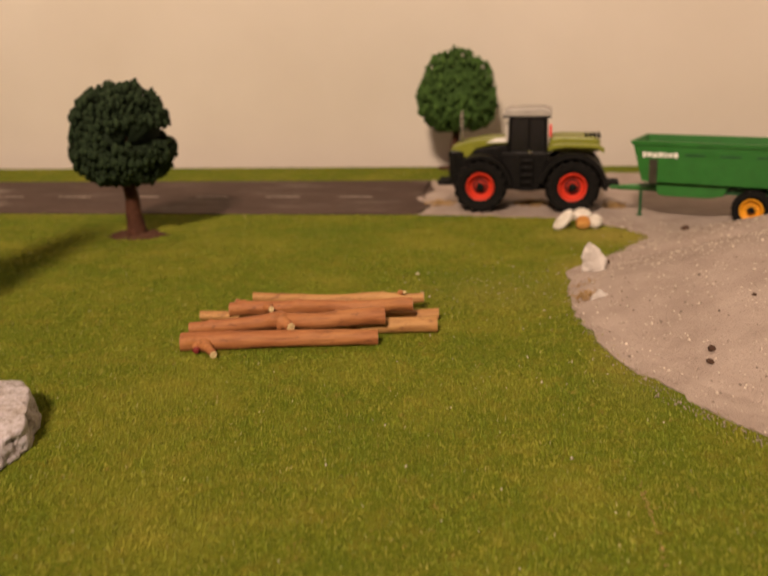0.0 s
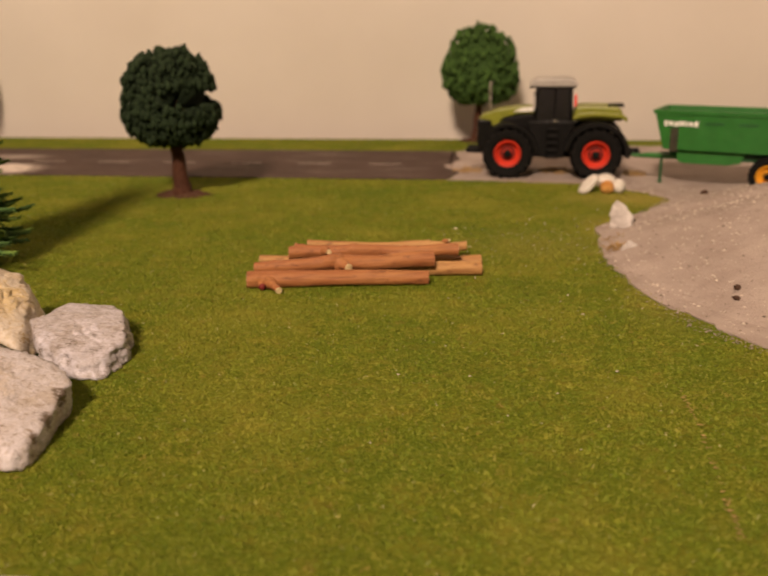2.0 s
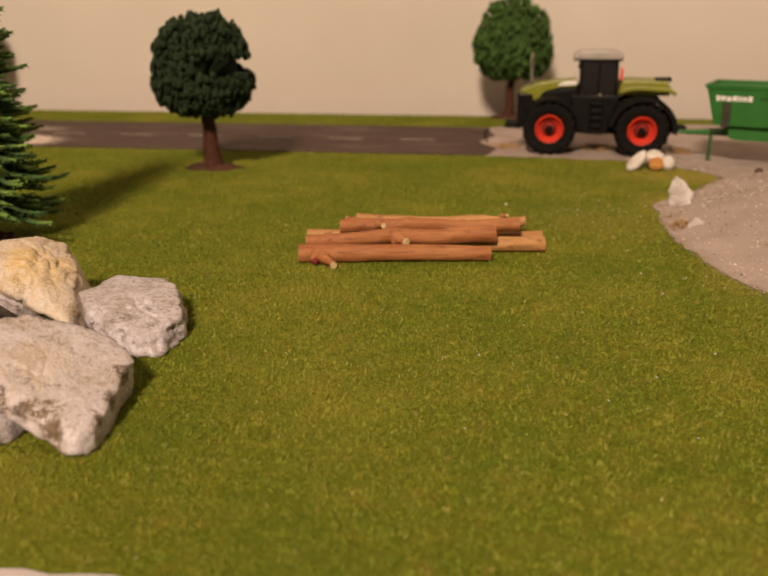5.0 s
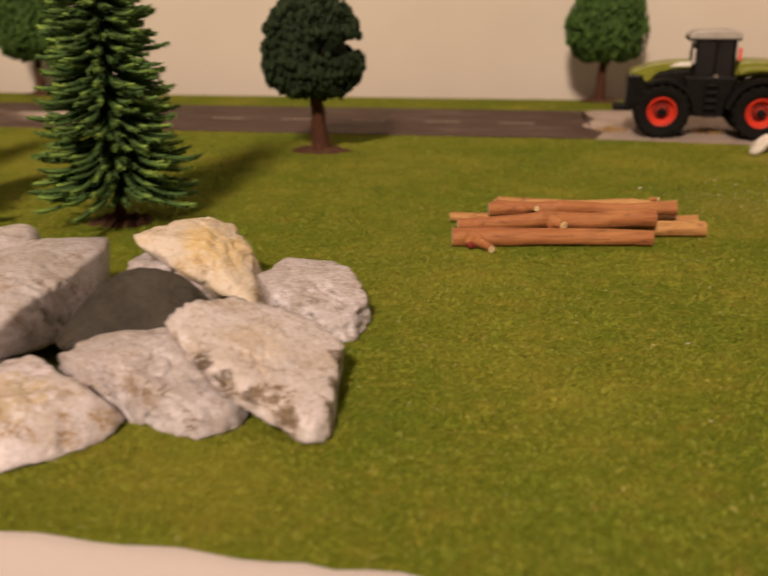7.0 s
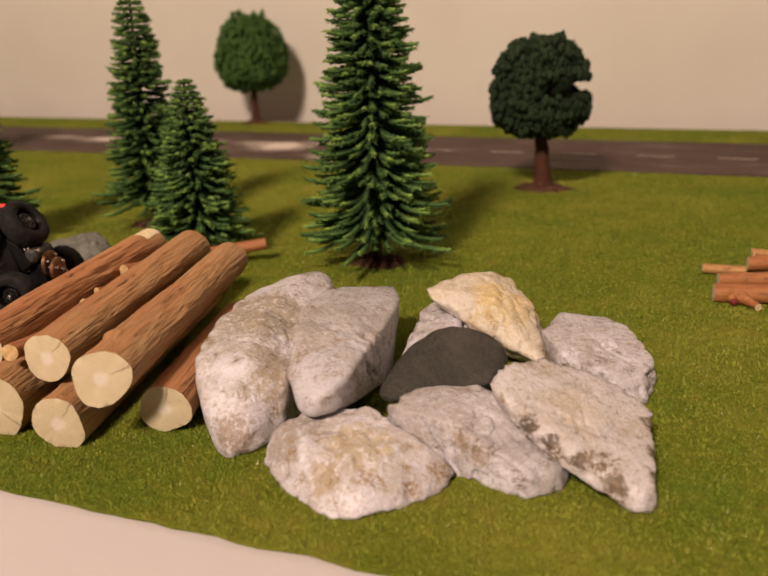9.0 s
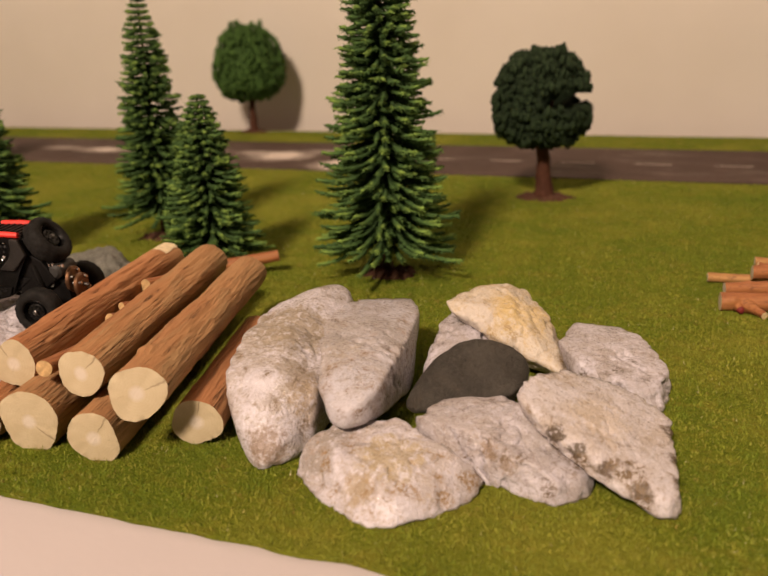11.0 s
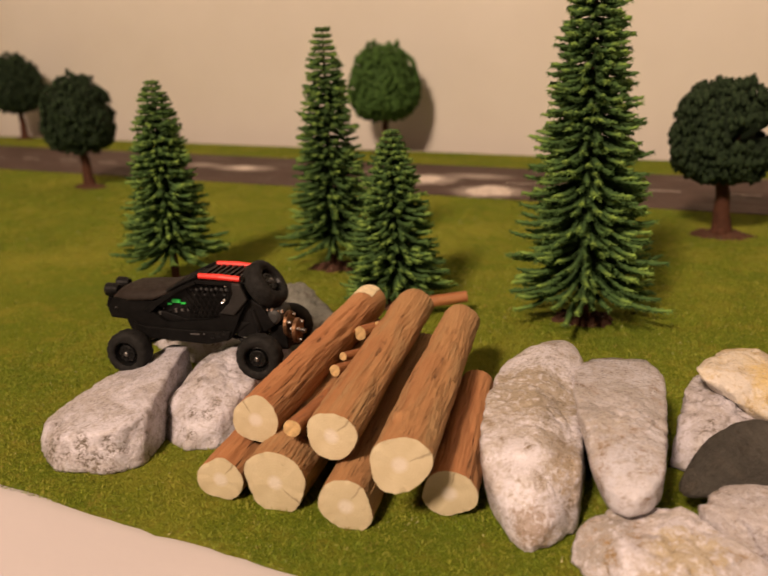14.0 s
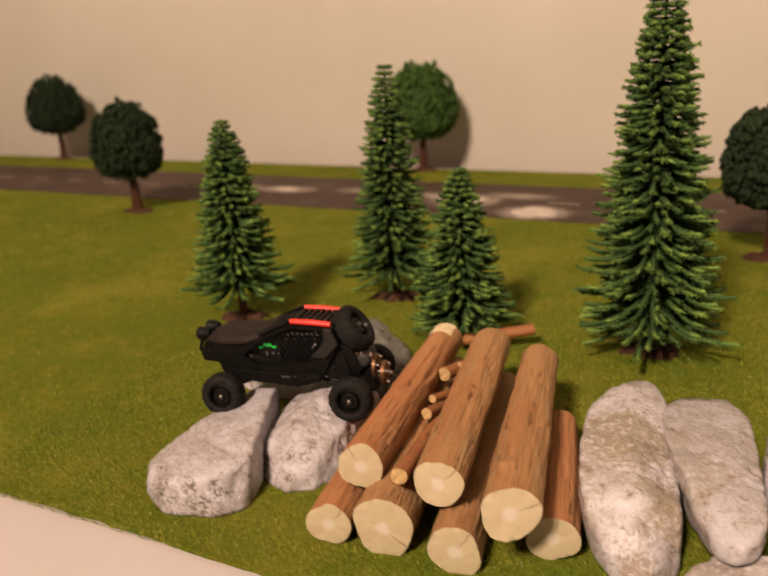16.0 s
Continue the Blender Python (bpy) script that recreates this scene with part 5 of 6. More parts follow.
def farm_wheel(parent, at, side, r, rim_r, width, rim_paint, lugs=18):
    """side: -1 shows its dish towards -Y."""
    tyre = part("tyre", lug_tyre(r, rim_r, width, lugs, r * 0.075), TYRE, parent, "black lugged rubber tyre")
    tyre.location = Vector(at) * 0.001
    h = width / 2
    prof = [(side * h * 0.75, rim_r * 1.02), (side * h * 0.9, rim_r * 0.98), (side * h * 0.86, rim_r * 0.88), (side * h * 0.45, rim_r * 0.80), (side * h * 0.25, rim_r * 0.62), (side * h * 0.30, rim_r * 0.40), (side * h * 0.62, rim_r * 0.34), (side * h * 0.62, 0.0)]
    part("rim", lathe(bmesh.new(), prof, "Y", 40, caps=False), rim_paint, tyre, "painted dished rim", smooth=False)
    # On the red rims the dish's shade is put into the centre's colour.
    part("rim_centre", lathe(bmesh.new(), [(side * h * 0.20, rim_r * 0.58), (side * h * 0.34, rim_r * 0.56), (side * h * 0.36, rim_r * 0.3), (side * h * 0.36, 0.0)], "Y", 32), rim_paint if rim_r < 5 else SHADED_RED, tyre, "recessed wheel centre, painted dark on red rims as shade")
    part("rim_back", lathe(bmesh.new(), [(-side * h * 0.75, rim_r * 1.0), (-side * h * 0.3, rim_r * 0.8), (-side * h * 0.3, 0.0)], "Y", 32, caps=False), BLACK, tyre)
    part("hub", lathe(bmesh.new(), [(side * h * 0.5, rim_r * 0.33), (side * h * 0.78, rim_r * 0.30), (side * h * 0.82, rim_r * 0.2), (side * h * 0.82, 0.0)], "Y", 20), BLACK, tyre, "black wheel hub")
    bm = bmesh.new()
    for k in range(8):
        a = 2 * math.pi * k / 8
        lathe(bm, [(side * h * 0.30, 0.28), (side * h * 0.48, 0.28), (side * h * 0.48, 0.0)], "Y", 6, (rim_r * 0.42 * math.cos(a), 0, rim_r * 0.42 * math.sin(a)))
    part("bolts", bm, BLACK, tyre)
    return tyre


def arch(bm, r0, r1, y0, y1, a0, a1, at, n=16):
    """A curved mudguard about Y."""
    rows = []
    for k in range(n + 1):
        a = radians(a0 + (a1 - a0) * k / n)
        c, s = math.cos(a), math.sin(a)
        rows.append([bm.verts.new((at[0] + r * c, y, at[2] + r * s)) for r, y in ((r0, y0), (r1, y0), (r1, y1), (r0, y1))])
    for p, q in zip(rows, rows[1:]):
        for j in range(4):
            bm.faces.new((p[j], p[(j + 1) % 4], q[(j + 1) % 4], q[j]))
    bm.faces.new(rows[0])
    bm.faces.new(rows[-1][::-1])
    bmesh.ops.recalc_face_normals(bm, faces=bm.faces)
    return bm


def build_tractor():
    """Local x runs from the front axle to the rear, y away from the near side, z up."""
    t = thing("tractor", (-6.0, 401.5, 0.4), -3.4, label="lime-green and black articulated toy tractor with red rims on the sand", category="tractor")
    for x in (0, 42.0):
        for s in (-1, 1):
            farm_wheel(t, (x, s * 14.2, 12.1), s, 12.4, 6.5, 9.8, RED_RIM)
        part("axle", mesh_of(tube, [(x, -11, 12), (x, 11, 12)], 2.4, 12), BLACK, t)
    part("chassis", slab(bmesh.new(), [(-15, 12), (-13, 24), (-4, 28), (12, 30.4), (16, 24), (54, 21), (57, 13), (44, 10), (30, 9), (12, 9), (0, 10)], -7, 7, 0.6), BLACK, t)
    # Bonnet with a sloping nose, and its black grille.
    bm = bmesh.new()
    slab(bm, [(-15.2, 27.6), (-14.2, 29.2), (-7, 31.9), (1, 33.3), (13, 34.0), (13, 30.8), (4, 30.3), (-3, 28.4), (-6.6, 24.2), (-8.4, 24.4), (-9.0, 26.8), (-12, 27.4)], -7.6, 7.6, 0.5)
    part("bonnet", bm, LIME, t, "lime-green sloping bonnet")
    part("grille", box_mesh(-15.8, -6.0, -7.2, 7.2, 13.0, 27.6, 0.9), GLOSS_BLACK, t, "black front grille")
    bm = bmesh.new()
    for k in range(5):
        box(bm, -16.0, -15.6, -5.6, 5.6, 15 + 1.9 * k, 15.8 + 1.9 * k)
    part("grille_bars", bm, BLACK, t)
    for s in (-1, 1):
        bm = slab(bmesh.new(), [(2.0, 31.2), (12.4, 31.6), (12.4, 33.8), (6.0, 33.3)], s * 7.65, s * 7.95)
        part("decal", bm, WHITE, t, "pale striped sticker on the bonnet")
        part("headlight", box_mesh(-16.1, -14.8, s * 4.4 - 2.0, s * 4.4 + 2.0, 24.0, 26.6, 0.4), GLASS, t, "dark smoked headlight")
        part("front_mudguard", arch(bmesh.new(), 13.0, 14.6, s * 8.0, s * 19.0, 0, 120, (0, 0, 12.1)), BLACK, t, "black curved mudguard")
        part("rear_mudguard", arch(bmesh.new(), 13.4, 15.6, s * 8.8, s * 19.4, -4, 172, (42, 0, 12.1)), BLACK, t, "black curved mudguard")
        bm = slab(bmesh.new(), [(31.0, 28.8), (34, 30.0), (40, 30.6), (52, 30.0), (55.0, 27.8), (55.4, 29.6), (52.6, 31.6), (40, 32.2), (33, 31.8), (30.6, 30.4)], s * 13.4, s * 19.2, 0.3)
        part("wing_trim", bm, LIME, t, "lime-green edge over the rear wheel")
    part("rear_deck", slab(bmesh.new(), [(30.2, 27.6), (31.8, 33.8), (36, 34.3), (51.5, 34.0), (53.6, 31.8), (53.6, 27.4)], -11, 11, 0.8), LIME, t, "lime-green engine deck behind the cab")
    bm = bmesh.new()
    for k in range(4):
        box(bm, 47 + 1.9 * k, 48.2 + 1.9 * k, -9.5, -2 + k, 33.6, 35.3, 0.3)
    part("vents", bm, BLACK, t, "black vents and lamps on the rear deck")
    # The cab.
    cab = part("cab", box_mesh(12.6, 29.6, -8.6, 8.6, 26.0, 43.4, 0.8), GLASS, t, "dark smoked cab glazing")
    for x in (12.4, 29.6):
        for s in (-1, 1):
            part("pillar", mesh_of(tube, [(x, s * 8.5, 26), (x + (0.8 if x < 20 else -0.4), s * 8.6, 43.4)], 0.75, 8), BLACK, cab)
    part("door_pillar", mesh_of(tube, [(21.5, -8.75, 26), (21.8, -8.75, 43.2)], 0.5, 8), BLACK, cab)
    part("roof", slab(bmesh.new(), [(9.6, 43.4), (9.2, 45.0), (12, 47.0), (28, 47.4), (31.4, 46.2), (32.0, 44.0), (30.6, 43.4)], -10.2, 10.2, 0.8), ROOF_GREY, cab, "pale grey cab roof")
    part("roof_rim", box_mesh(9.4, 31.6, -10.0, 10.0, 42.7, 43.8, 0.4), BLACK, cab)
    part("cab_base", slab(bmesh.new(), [(9, 27.2), (31.5, 27.2), (29, 19), (27, 9.4), (15.5, 9.4), (11, 17)], -11.2, 11.2, 0.7), BLACK, t, "black cab base")
    for k in range(5):
        part("step", box_mesh(18.6, 23.6, -13.0, -10.6, 9.4 + 3.4 * k, 10.3 + 3.4 * k, 0.25), BLACK, t)
    for x in (18.3, 23.9):
        part("step_rail", mesh_of(tube, [(x, -12.6, 9.2), (x, -12.2, 25.5)], 0.35, 6), BLACK, t)
    part("mirror", box_mesh(11.0, 12.4, -13.0, -11.4, 33.0, 39.5, 0.4), PALE, t, "pale wing mirror")
    part("mirror_arm", mesh_of(tube, [(13, -8.6, 41.5), (11.8, -12.2, 41), (11.8, -12.2, 38)], 0.4, 6), BLACK, t)
    part("rear_lamp", box_mesh(30.8, 32.0, -10.6, -9.0, 34.2, 39.8, 0.3), RED, t, "red rear lamp on the cab")
    part("cab_lamp", lathe(bmesh.new(), [(-11.6, 0.0), (-11.6, 0.8), (-11.0, 1.0), (-10.6, 0.9)], "Y", 12, (22.2, 0, 27.6)), CHROME, t)
    stack = part("exhaust", mesh_of(tube, [(-9.5, -6.2, 31.5), (-9.6, -6.2, 38), (-9.8, -6.2, 43.6), (-9.2, -6.2, 45.8)], [0.75, 0.75, 0.7, 0.7], 10), CHROME, t, "bright exhaust stack")
    tank = slab(bmesh.new(), [(7.5, 9.5), (9.5, 20), (13, 24), (13, 9.5)], -10.6, 10.6, 0.6)
    part("tank", tank, GLOSS_BLACK, t)
    bm = bmesh.new()
    box(bm, -21.5, -13, -5.5, -4.0, 10.6, 13.2, 0.4)
    box(bm, -21.5, -13, 4.0, 5.5, 10.6, 13.2, 0.4)
    box(bm, -16, -13, -5, 5, 11, 15, 0.4)
    part("front_linkage", bm, BLACK, t)
    bm = bmesh.new()
    box(bm, 55, 63.5, -4.6, -3.2, 10.8, 13.0, 0.4)
    box(bm, 55, 63.5, 3.2, 4.6, 10.8, 13.0, 0.4)
    box(bm, 55, 60, -1, 1, 9.5, 12, 0.3)
    part("rear_linkage", bm, BLACK, t)
    return t


build_tractor()


def build_trailer():
    """Local x runs back along the trailer, y away from the near side."""
    t = thing("trailer", (63.6, 382.4, 0.4), -22.5, label="green tipping farm trailer with yellow rims behind the sand heap", category="farm trailer")
    L, half = 96.0, 13.6
    z0, z1 = 17.0, 34.6
    bm = bmesh.new()
    # An open, slightly flared tub.
    def ring(z, grow, inset):
        f = (z - z0) / (z1 - z0)
        x0 = 4.6 * (1 - f) - grow + inset
        return [(x0, -half + 1.6 * (1 - f) - grow + inset, z), (L + grow - inset, -half + 1.6 * (1 - f) - grow + inset, z), (L + grow - inset, half - 1.6 * (1 - f) + grow - inset, z), (x0, half - 1.6 * (1 - f) + grow - inset, z)]
    rings = [ring(z0, 0, 0), ring(z1 - 1.8, 0, 0), ring(z1 - 1.7, 0.55, 0), ring(z1, 0.55, 0), ring(z1, 0, 1.0), ring(z0 + 1.2, 0, 1.0)]
    rows = [[bm.verts.new(p) for p in r] for r in rings]
    for a, b in zip(rows, rows[1:]):
        for j in range(4):
            bm.faces.new((a[j], a[(j + 1) % 4], b[(j + 1) % 4], b[j]))
    bm.faces.new(rows[0][::-1])
    bm.faces.new(rows[-1])
    bmesh.ops.recalc_face_normals(bm, faces=bm.faces)
    tub = part("tub", bm, GREEN, t, "open green steel tub")
    lean = 1.6 / (z1 - z0)
    def on_side(x0, x1, za, zb, out=0.35):
        m = bmesh.new()
        ya, yb = -half + lean * (z1 - za), -half + lean * (z1 - zb)
        v = [m.verts.new(p) for p in ((x0, ya, za), (x1, ya, za), (x1, yb, zb), (x0, yb, zb), (x0, ya - out, za), (x1, ya - out, za), (x1, yb - out, zb), (x0, yb - out, zb))]
        for q in ((4, 5, 6, 7), (0, 4, 7, 3), (1, 2, 6, 5), (3, 7, 6, 2), (0, 1, 5, 4)):
            m.faces.new([v[k] for k in q])
        bmesh.ops.recalc_face_normals(m, faces=m.faces)
        return m
    for k, (x, w) in enumerate(((4.6, 1.4), (6.4, 2.0), (8.8, 2.0), (11.2, 2.0), (13.6, 1.0), (15.0, 2.2), (17.6, 1.6))):
        part("print", on_side(x, x + w, 27.6 + 0.25 * (k % 2), 30.0 - 0.2 * (k % 3), 0.12), WHITE, tub, "white printed mark")
    part("bracket", on_side(7.6, 11.0, 16.2, 27.0, 0.7), STEEL, tub, "dark steel bracket on the tub side")
    for x in (22, 36, 50, 64, 78):
        part("slot", on_side(x, x + 8.0, 28.8, 29.6, 0.25), DARK_GREEN, tub)
    part("panel", on_side(59, 72, 22.6, 28.4, 0.6), GREEN, tub, "raised green side panel")
    bm = bmesh.new()
    box(bm, 10, L - 4, -7.5, -5.5, 12.4, 16.4, 0.4)
    box(bm, 10, L - 4, 5.5, 7.5, 12.4, 16.4, 0.4)
    for x in (16, 34, 52, 70):
        box(bm, x, x + 2.4, -6, 6, 12.8, 16.0, 0.3)
    part("frame", bm, DARK_GREEN, t, "dark green chassis rails")
    part("skirt", slab(bmesh.new(), [(10, 16.4), (40, 16.4), (38, 12.0), (32, 10.8), (14, 10.6), (11, 11.4)], -9.6, -8.6, 0.3), GREEN, t)
    bm = bmesh.new()
    tube(bm, [(13, -6, 13), (2, -3.2, 12.4), (-8.5, -0.6, 11.6)], [1.3, 1.2, 1.0], 8)
    tube(bm, [(13, 6, 13), (2, 3.2, 12.4), (-8.5, 0.6, 11.6)], [1.3, 1.2, 1.0], 8)
    tube(bm, [(-8, 0, 11.6), (-12, 0, 11.4)], 0.9, 8)
    part("drawbar", bm, GREEN, t, "green drawbar")
    bm = bmesh.new()
    tube(bm, [(2.6, -3.4, 0.2), (2.6, -3.4, 13)], 0.7, 8)
    box(bm, 1.4, 3.8, -4.6, -2.2, 0.0, 0.7, 0.2)
    part("stand", bm, DARK_GREEN, t, "parking stand")
    for x in (50, 70):
        part("axle", mesh_of(tube, [(x, -10, 8), (x, 10, 8)], 1.4, 10), BLACK, t)
        for s in (-1, 1):
            farm_wheel(t, (x, s * 12.4, 8.0), s, 8.0, 4.7, 6.4, YELLOW_RIM, 20)
    return t


build_trailer()


# ---- the radio-controlled crawler ----
def crawler_wheel(parent, at, side, name="wheel", r=5.5, width=4.8):
    h = width / 2
    prof = [(-h * 0.85, r * 0.56), (-h, r * 0.66), (-h * 0.98, r * 0.84), (-h * 0.80, r * 0.95), (-h * 0.5, r), (h * 0.5, r), (h * 0.80, r * 0.95), (h * 0.98, r * 0.84), (h, r * 0.66), (h * 0.85, r * 0.56), (-h * 0.85, r * 0.56)]
    skin = lathe(bmesh.new(), prof, "Y", 72, caps=False)
    for v in skin.verts:
        out = math.hypot(v.co.x, v.co.z)
        if out > r * 0.9:
            block = int((math.atan2(v.co.z, v.co.x) / (2 * math.pi) + 1) * 72 + 0.5 + (2 if v.co.y > 0 else 0)) % 4
            f = 1.015 if block < 2 else 0.99
            v.co.x *= f
            v.co.z *= f
    tyre = part(name, skin, SOFT_TYRE, parent, "soft dusty black rubber tyre", smooth=True)
    tyre.location = Vector(at) * 0.001
    p = [(side * h * 0.80, r * 0.60), (side * h * 0.86, r * 0.55), (side * h * 0.45, r * 0.50), (side * h * 0.20, r * 0.46), (side * h * 0.22, r * 0.40), (side * h * 0.62, r * 0.38), (side * h * 0.66, r * 0.34), (side * h * 0.58, 0.0)]
    rim = part("rim", lathe(bmesh.new(), p, "Y", 36, caps=False), GLOSS_BLACK, tyre, "glossy black wheel rim", smooth=False)
    part("rim_back", lathe(bmesh.new(), [(-side * h * 0.6, r * 0.58), (-side * h * 0.3, r * 0.5), (-side * h * 0.3, 0.0)], "Y", 28, caps=False), BLACK, tyre)
    bm = bmesh.new()
    for k in range(8):
        a = 2 * math.pi * k / 8
        lathe(bm, [(side * h * 0.58, 0.26), (side * h * 0.74, 0.26), (side * h * 0.74, 0.0)], "Y", 8, (r * 0.26 * math.cos(a), 0, r * 0.26 * math.sin(a)))
    part("bolts", bm, BLACK, tyre, "black wheel bolts")
    bm = lathe(bmesh.new(), [(side * h * 0.55, 0.62), (side * h * 0.9, 0.56), (side * h * 0.95, 0.34), (side * h * 0.95, 0.0)], "Y", 12)
    part("hub_nut", bm, STEEL, tyre, "bright metal hub nut")
    return tyre


def ring_panel(outer, inner, y0, y1):
    """A plate of (x, z) outline with an opening; both outlines have as many points."""
    bm = bmesh.new()
    rows = [[bm.verts.new((x, y, z)) for x, z in o] for o, y in ((outer, y0), (outer, y1), (inner, y1), (inner, y0))]
    n = len(outer)
    for a, b in zip(rows, rows[1:] + rows[:1]):
        for j in range(n):
            bm.faces.new((a[j], a[(j + 1) % n], b[(j + 1) % n], b[j]))
    bmesh.ops.recalc_face_normals(bm, faces=bm.faces)
    return bm


def build_crawler(rear, front):
    """Local x runs forwards from the rear axle, z up from the axles; rear, front: the near wheels' centres (mm)."""
    rear, front = Vector(rear), Vector(front)
    ax = (front - rear).normalized()
    ay = Vector((0, 0, 1)).cross(ax).normalized()
    az = ax.cross(ay)
    base = (front - rear).length
    origin = rear - ay * 11.3
    car = new("crawler_car")
    car.matrix_world = Matrix.Translation(origin * 0.001) @ Matrix((ax, ay, az)).transposed().to_4x4()
    car.empty_display_size = 0.01
    tagged(car, "small black radio-controlled rock crawler with red roof bars on the rocks", "toy car")
    for x in (0.0, base):
        for s in (-1, 1):
            crawler_wheel(car, (x, s * 11.3, 0), s)
        bm = bmesh.new()
        tube(bm, [(x, -9.4, 0), (x, -3, 0.2), (x, 3, 0.2), (x, 9.4, 0)], [0.7, 1.0, 1.0, 0.7], 10)
        lathe(bm, [(-1.9, 0.0), (-1.9, 1.5), (-1.2, 2.2), (1.2, 2.2), (1.9, 1.5), (1.9, 0.0)], "Y", 16, (x, 0, 0.2))
        part("axle", bm, STEEL, car, "worn metal axle with a round gear housing")
    # Side frames: a wedge-shaped plate with a window and a proud rear pillar.
    outer = [(40.0, 12.2), (41.4, 9.2), (40.8, 7.2), (36.7, 6.8), (35.4, 3.2), (31.8, 2.3), (15.0, 1.0), (9.2, 2.3), (6.3, 8.0), (3.6, 12.6), (5.0, 16.4), (7.0, 16.9), (16.3, 17.2), (20.9, 15.6), (27.8, 11.9)]
    inner = [(29.7, 9.6), (29.5, 9.0), (28.5, 8.2), (27.4, 7.4), (26.3, 6.7), (25.3, 6.3), (15.0, 7.1), (11.8, 7.5), (10.4, 9.4), (8.1, 12.0), (7.4, 13.9), (8.6, 16.0), (16.8, 16.4), (20.6, 14.5), (26.6, 10.9)]
    for s in (-1, 1):
        frame_ = part("side_frame", ring_panel(outer, inner, s * 5.6, s * 6.7), MATT_BLACK, car, "matt black side frame plate")
        y0, y1 = sorted((s * 6.4, s * 7.5))
        part("rear_pillar", slab(bmesh.new(), [(7.2, 16.8), (5.1, 16.6), (3.5, 12.6), (7.3, 8.7), (11.1, 9.1), (8.2, 11.9), (7.1, 14.0)], y0, y1, 0.35), PILLAR, frame_, "bevelled dark grey rear pillar")
        bm = bmesh.new()
        pts = [(17.0, 17.0), (21.4, 15.4), (28.6, 11.6), (31.2, 9.4), (29.9, 8.6), (27.4, 10.6), (20.9, 14.6), (16.6, 16.3)]
        y0, y1 = sorted((s * 6.5, s * 7.1))
        part("window_rim", slab(bm, pts, y0, y1, 0.15), MATT_BLACK, frame_)
        y0, y1 = sorted((s * 6.3, s * 7.3))
        part("sill", slab(bmesh.new(), [(34.6, 3.4), (31.4, 2.2), (15.0, 0.9), (9.6, 2.1), (8.6, 4.6), (15.0, 4.4), (31.0, 5.2), (34.6, 6.2)], y0, y1, 0.35), MATT_BLACK, frame_)
        for x, z in ((12.2, 3.3), (10.6, 4.0), (13.8, 3.0)):
            part("lightening_hole", lathe(bmesh.new(), [(s * 7.25, 0.62), (s * 7.4, 0.62), (s * 7.4, 0.42), (s * 7.32, 0.0)], "Y", 14, (x, 0, z)), GLOSS_BLACK, frame_)
        bm = bmesh.new()
        box(bm, 17.0, 19.4, s * 7.3 - 0.12, s * 7.3 + 0.12, 3.4, 3.8)
        box(bm, 15.6, 16.0, s * 7.3 - 0.12, s * 7.3 + 0.12, 3.5, 3.9)
        part("sill_mark", bm, STEEL, frame_, "small grey marks on the sill")
        # A honeycomb net in the window.
        bm = bmesh.new()
        for n in range(9):
            for d in (-1, 1):
                x = 9.6 + 1.35 * n
                x1 = min(max(x + d * 4.4, 7.6), 20.4)
                tube(bm, [(x, s * 5.5, 7.6), (x1, s * 5.5, 7.6 + 8.2 * abs(x1 - x) / 4.4)], 0.15, 5)
        part("window_net", bm, BLACK, frame_, "grey diamond net in the side window")
        # Added studs, lighter than the net, imitate its row of highlights.
        bm = bmesh.new()
        for n in range(8):
            x = 9.4 + 1.3 * n
            lathe(bm, [(s * 5.3, 0.0), (s * 5.3, 0.42), (s * 5.75, 0.36), (s * 5.9, 0.0)], "Y", 6, (x, 0, 14.5 + 0.12 * (n % 3)))
            if n % 2:
                lathe(bm, [(s * 5.3, 0.0), (s * 5.3, 0.26), (s * 5.7, 0.2), (s * 5.75, 0.0)], "Y", 6, (x - 0.6, 0, 13.2))
        part("net_knots", bm, DARK_NET, frame_, "grey studs that stand in for highlights on the net")
        bm = bmesh.new()
        for x, z, r in ((10.0, 12.0, 0.42), (10.6, 11.4, 0.3), (12.0, 16.2, 0.22), (15.0, 16.3, 0.2), (18.2, 16.0, 0.22), (9.4, 15.6, 0.3)):
            lathe(bm, [(s * 5.4, 0.0), (s * 5.4, r), (s * 6.2, r * 0.9), (s * 6.35, 0.0)], "Y", 8, (x, 0, z))
        part("screws", bm, CHROME, frame_, "bright screw heads")
        # Links and dampers.
        for x, top in ((1.0, (3.4, 9.4)), (base - 0.6, (34.0, 7.6))):
            bm = bmesh.new()
            a, b = Vector((x, s * 5.6, 0.8)), Vector((top[0], s * 4.8, top[1]))
            tube(bm, [a, a.lerp(b, 0.45)], 0.45, 8)
            tube(bm, [a.lerp(b, 0.4), b], 0.85, 10)
            for n in range(5):
                c = a.lerp(b, 0.15 + 0.08 * n)
                tube(bm, [c - (b - a) * 0.012, c + (b - a) * 0.012], 1.0, 10)
            part("damper", bm, BLACK, car, "small black coil damper")
            part("link", mesh_of(tube, [(x, s * 4.0, -0.6), ((14 if x < 5 else 24), s * 3.4, 3.0)], 0.5, 8), BLACK if x < 5 else STEEL, car)
    # Hood, nose, floor, roof.
    def skin(rows_, name, mat, label, smooth):
        bm = bmesh.new()
        rows = []
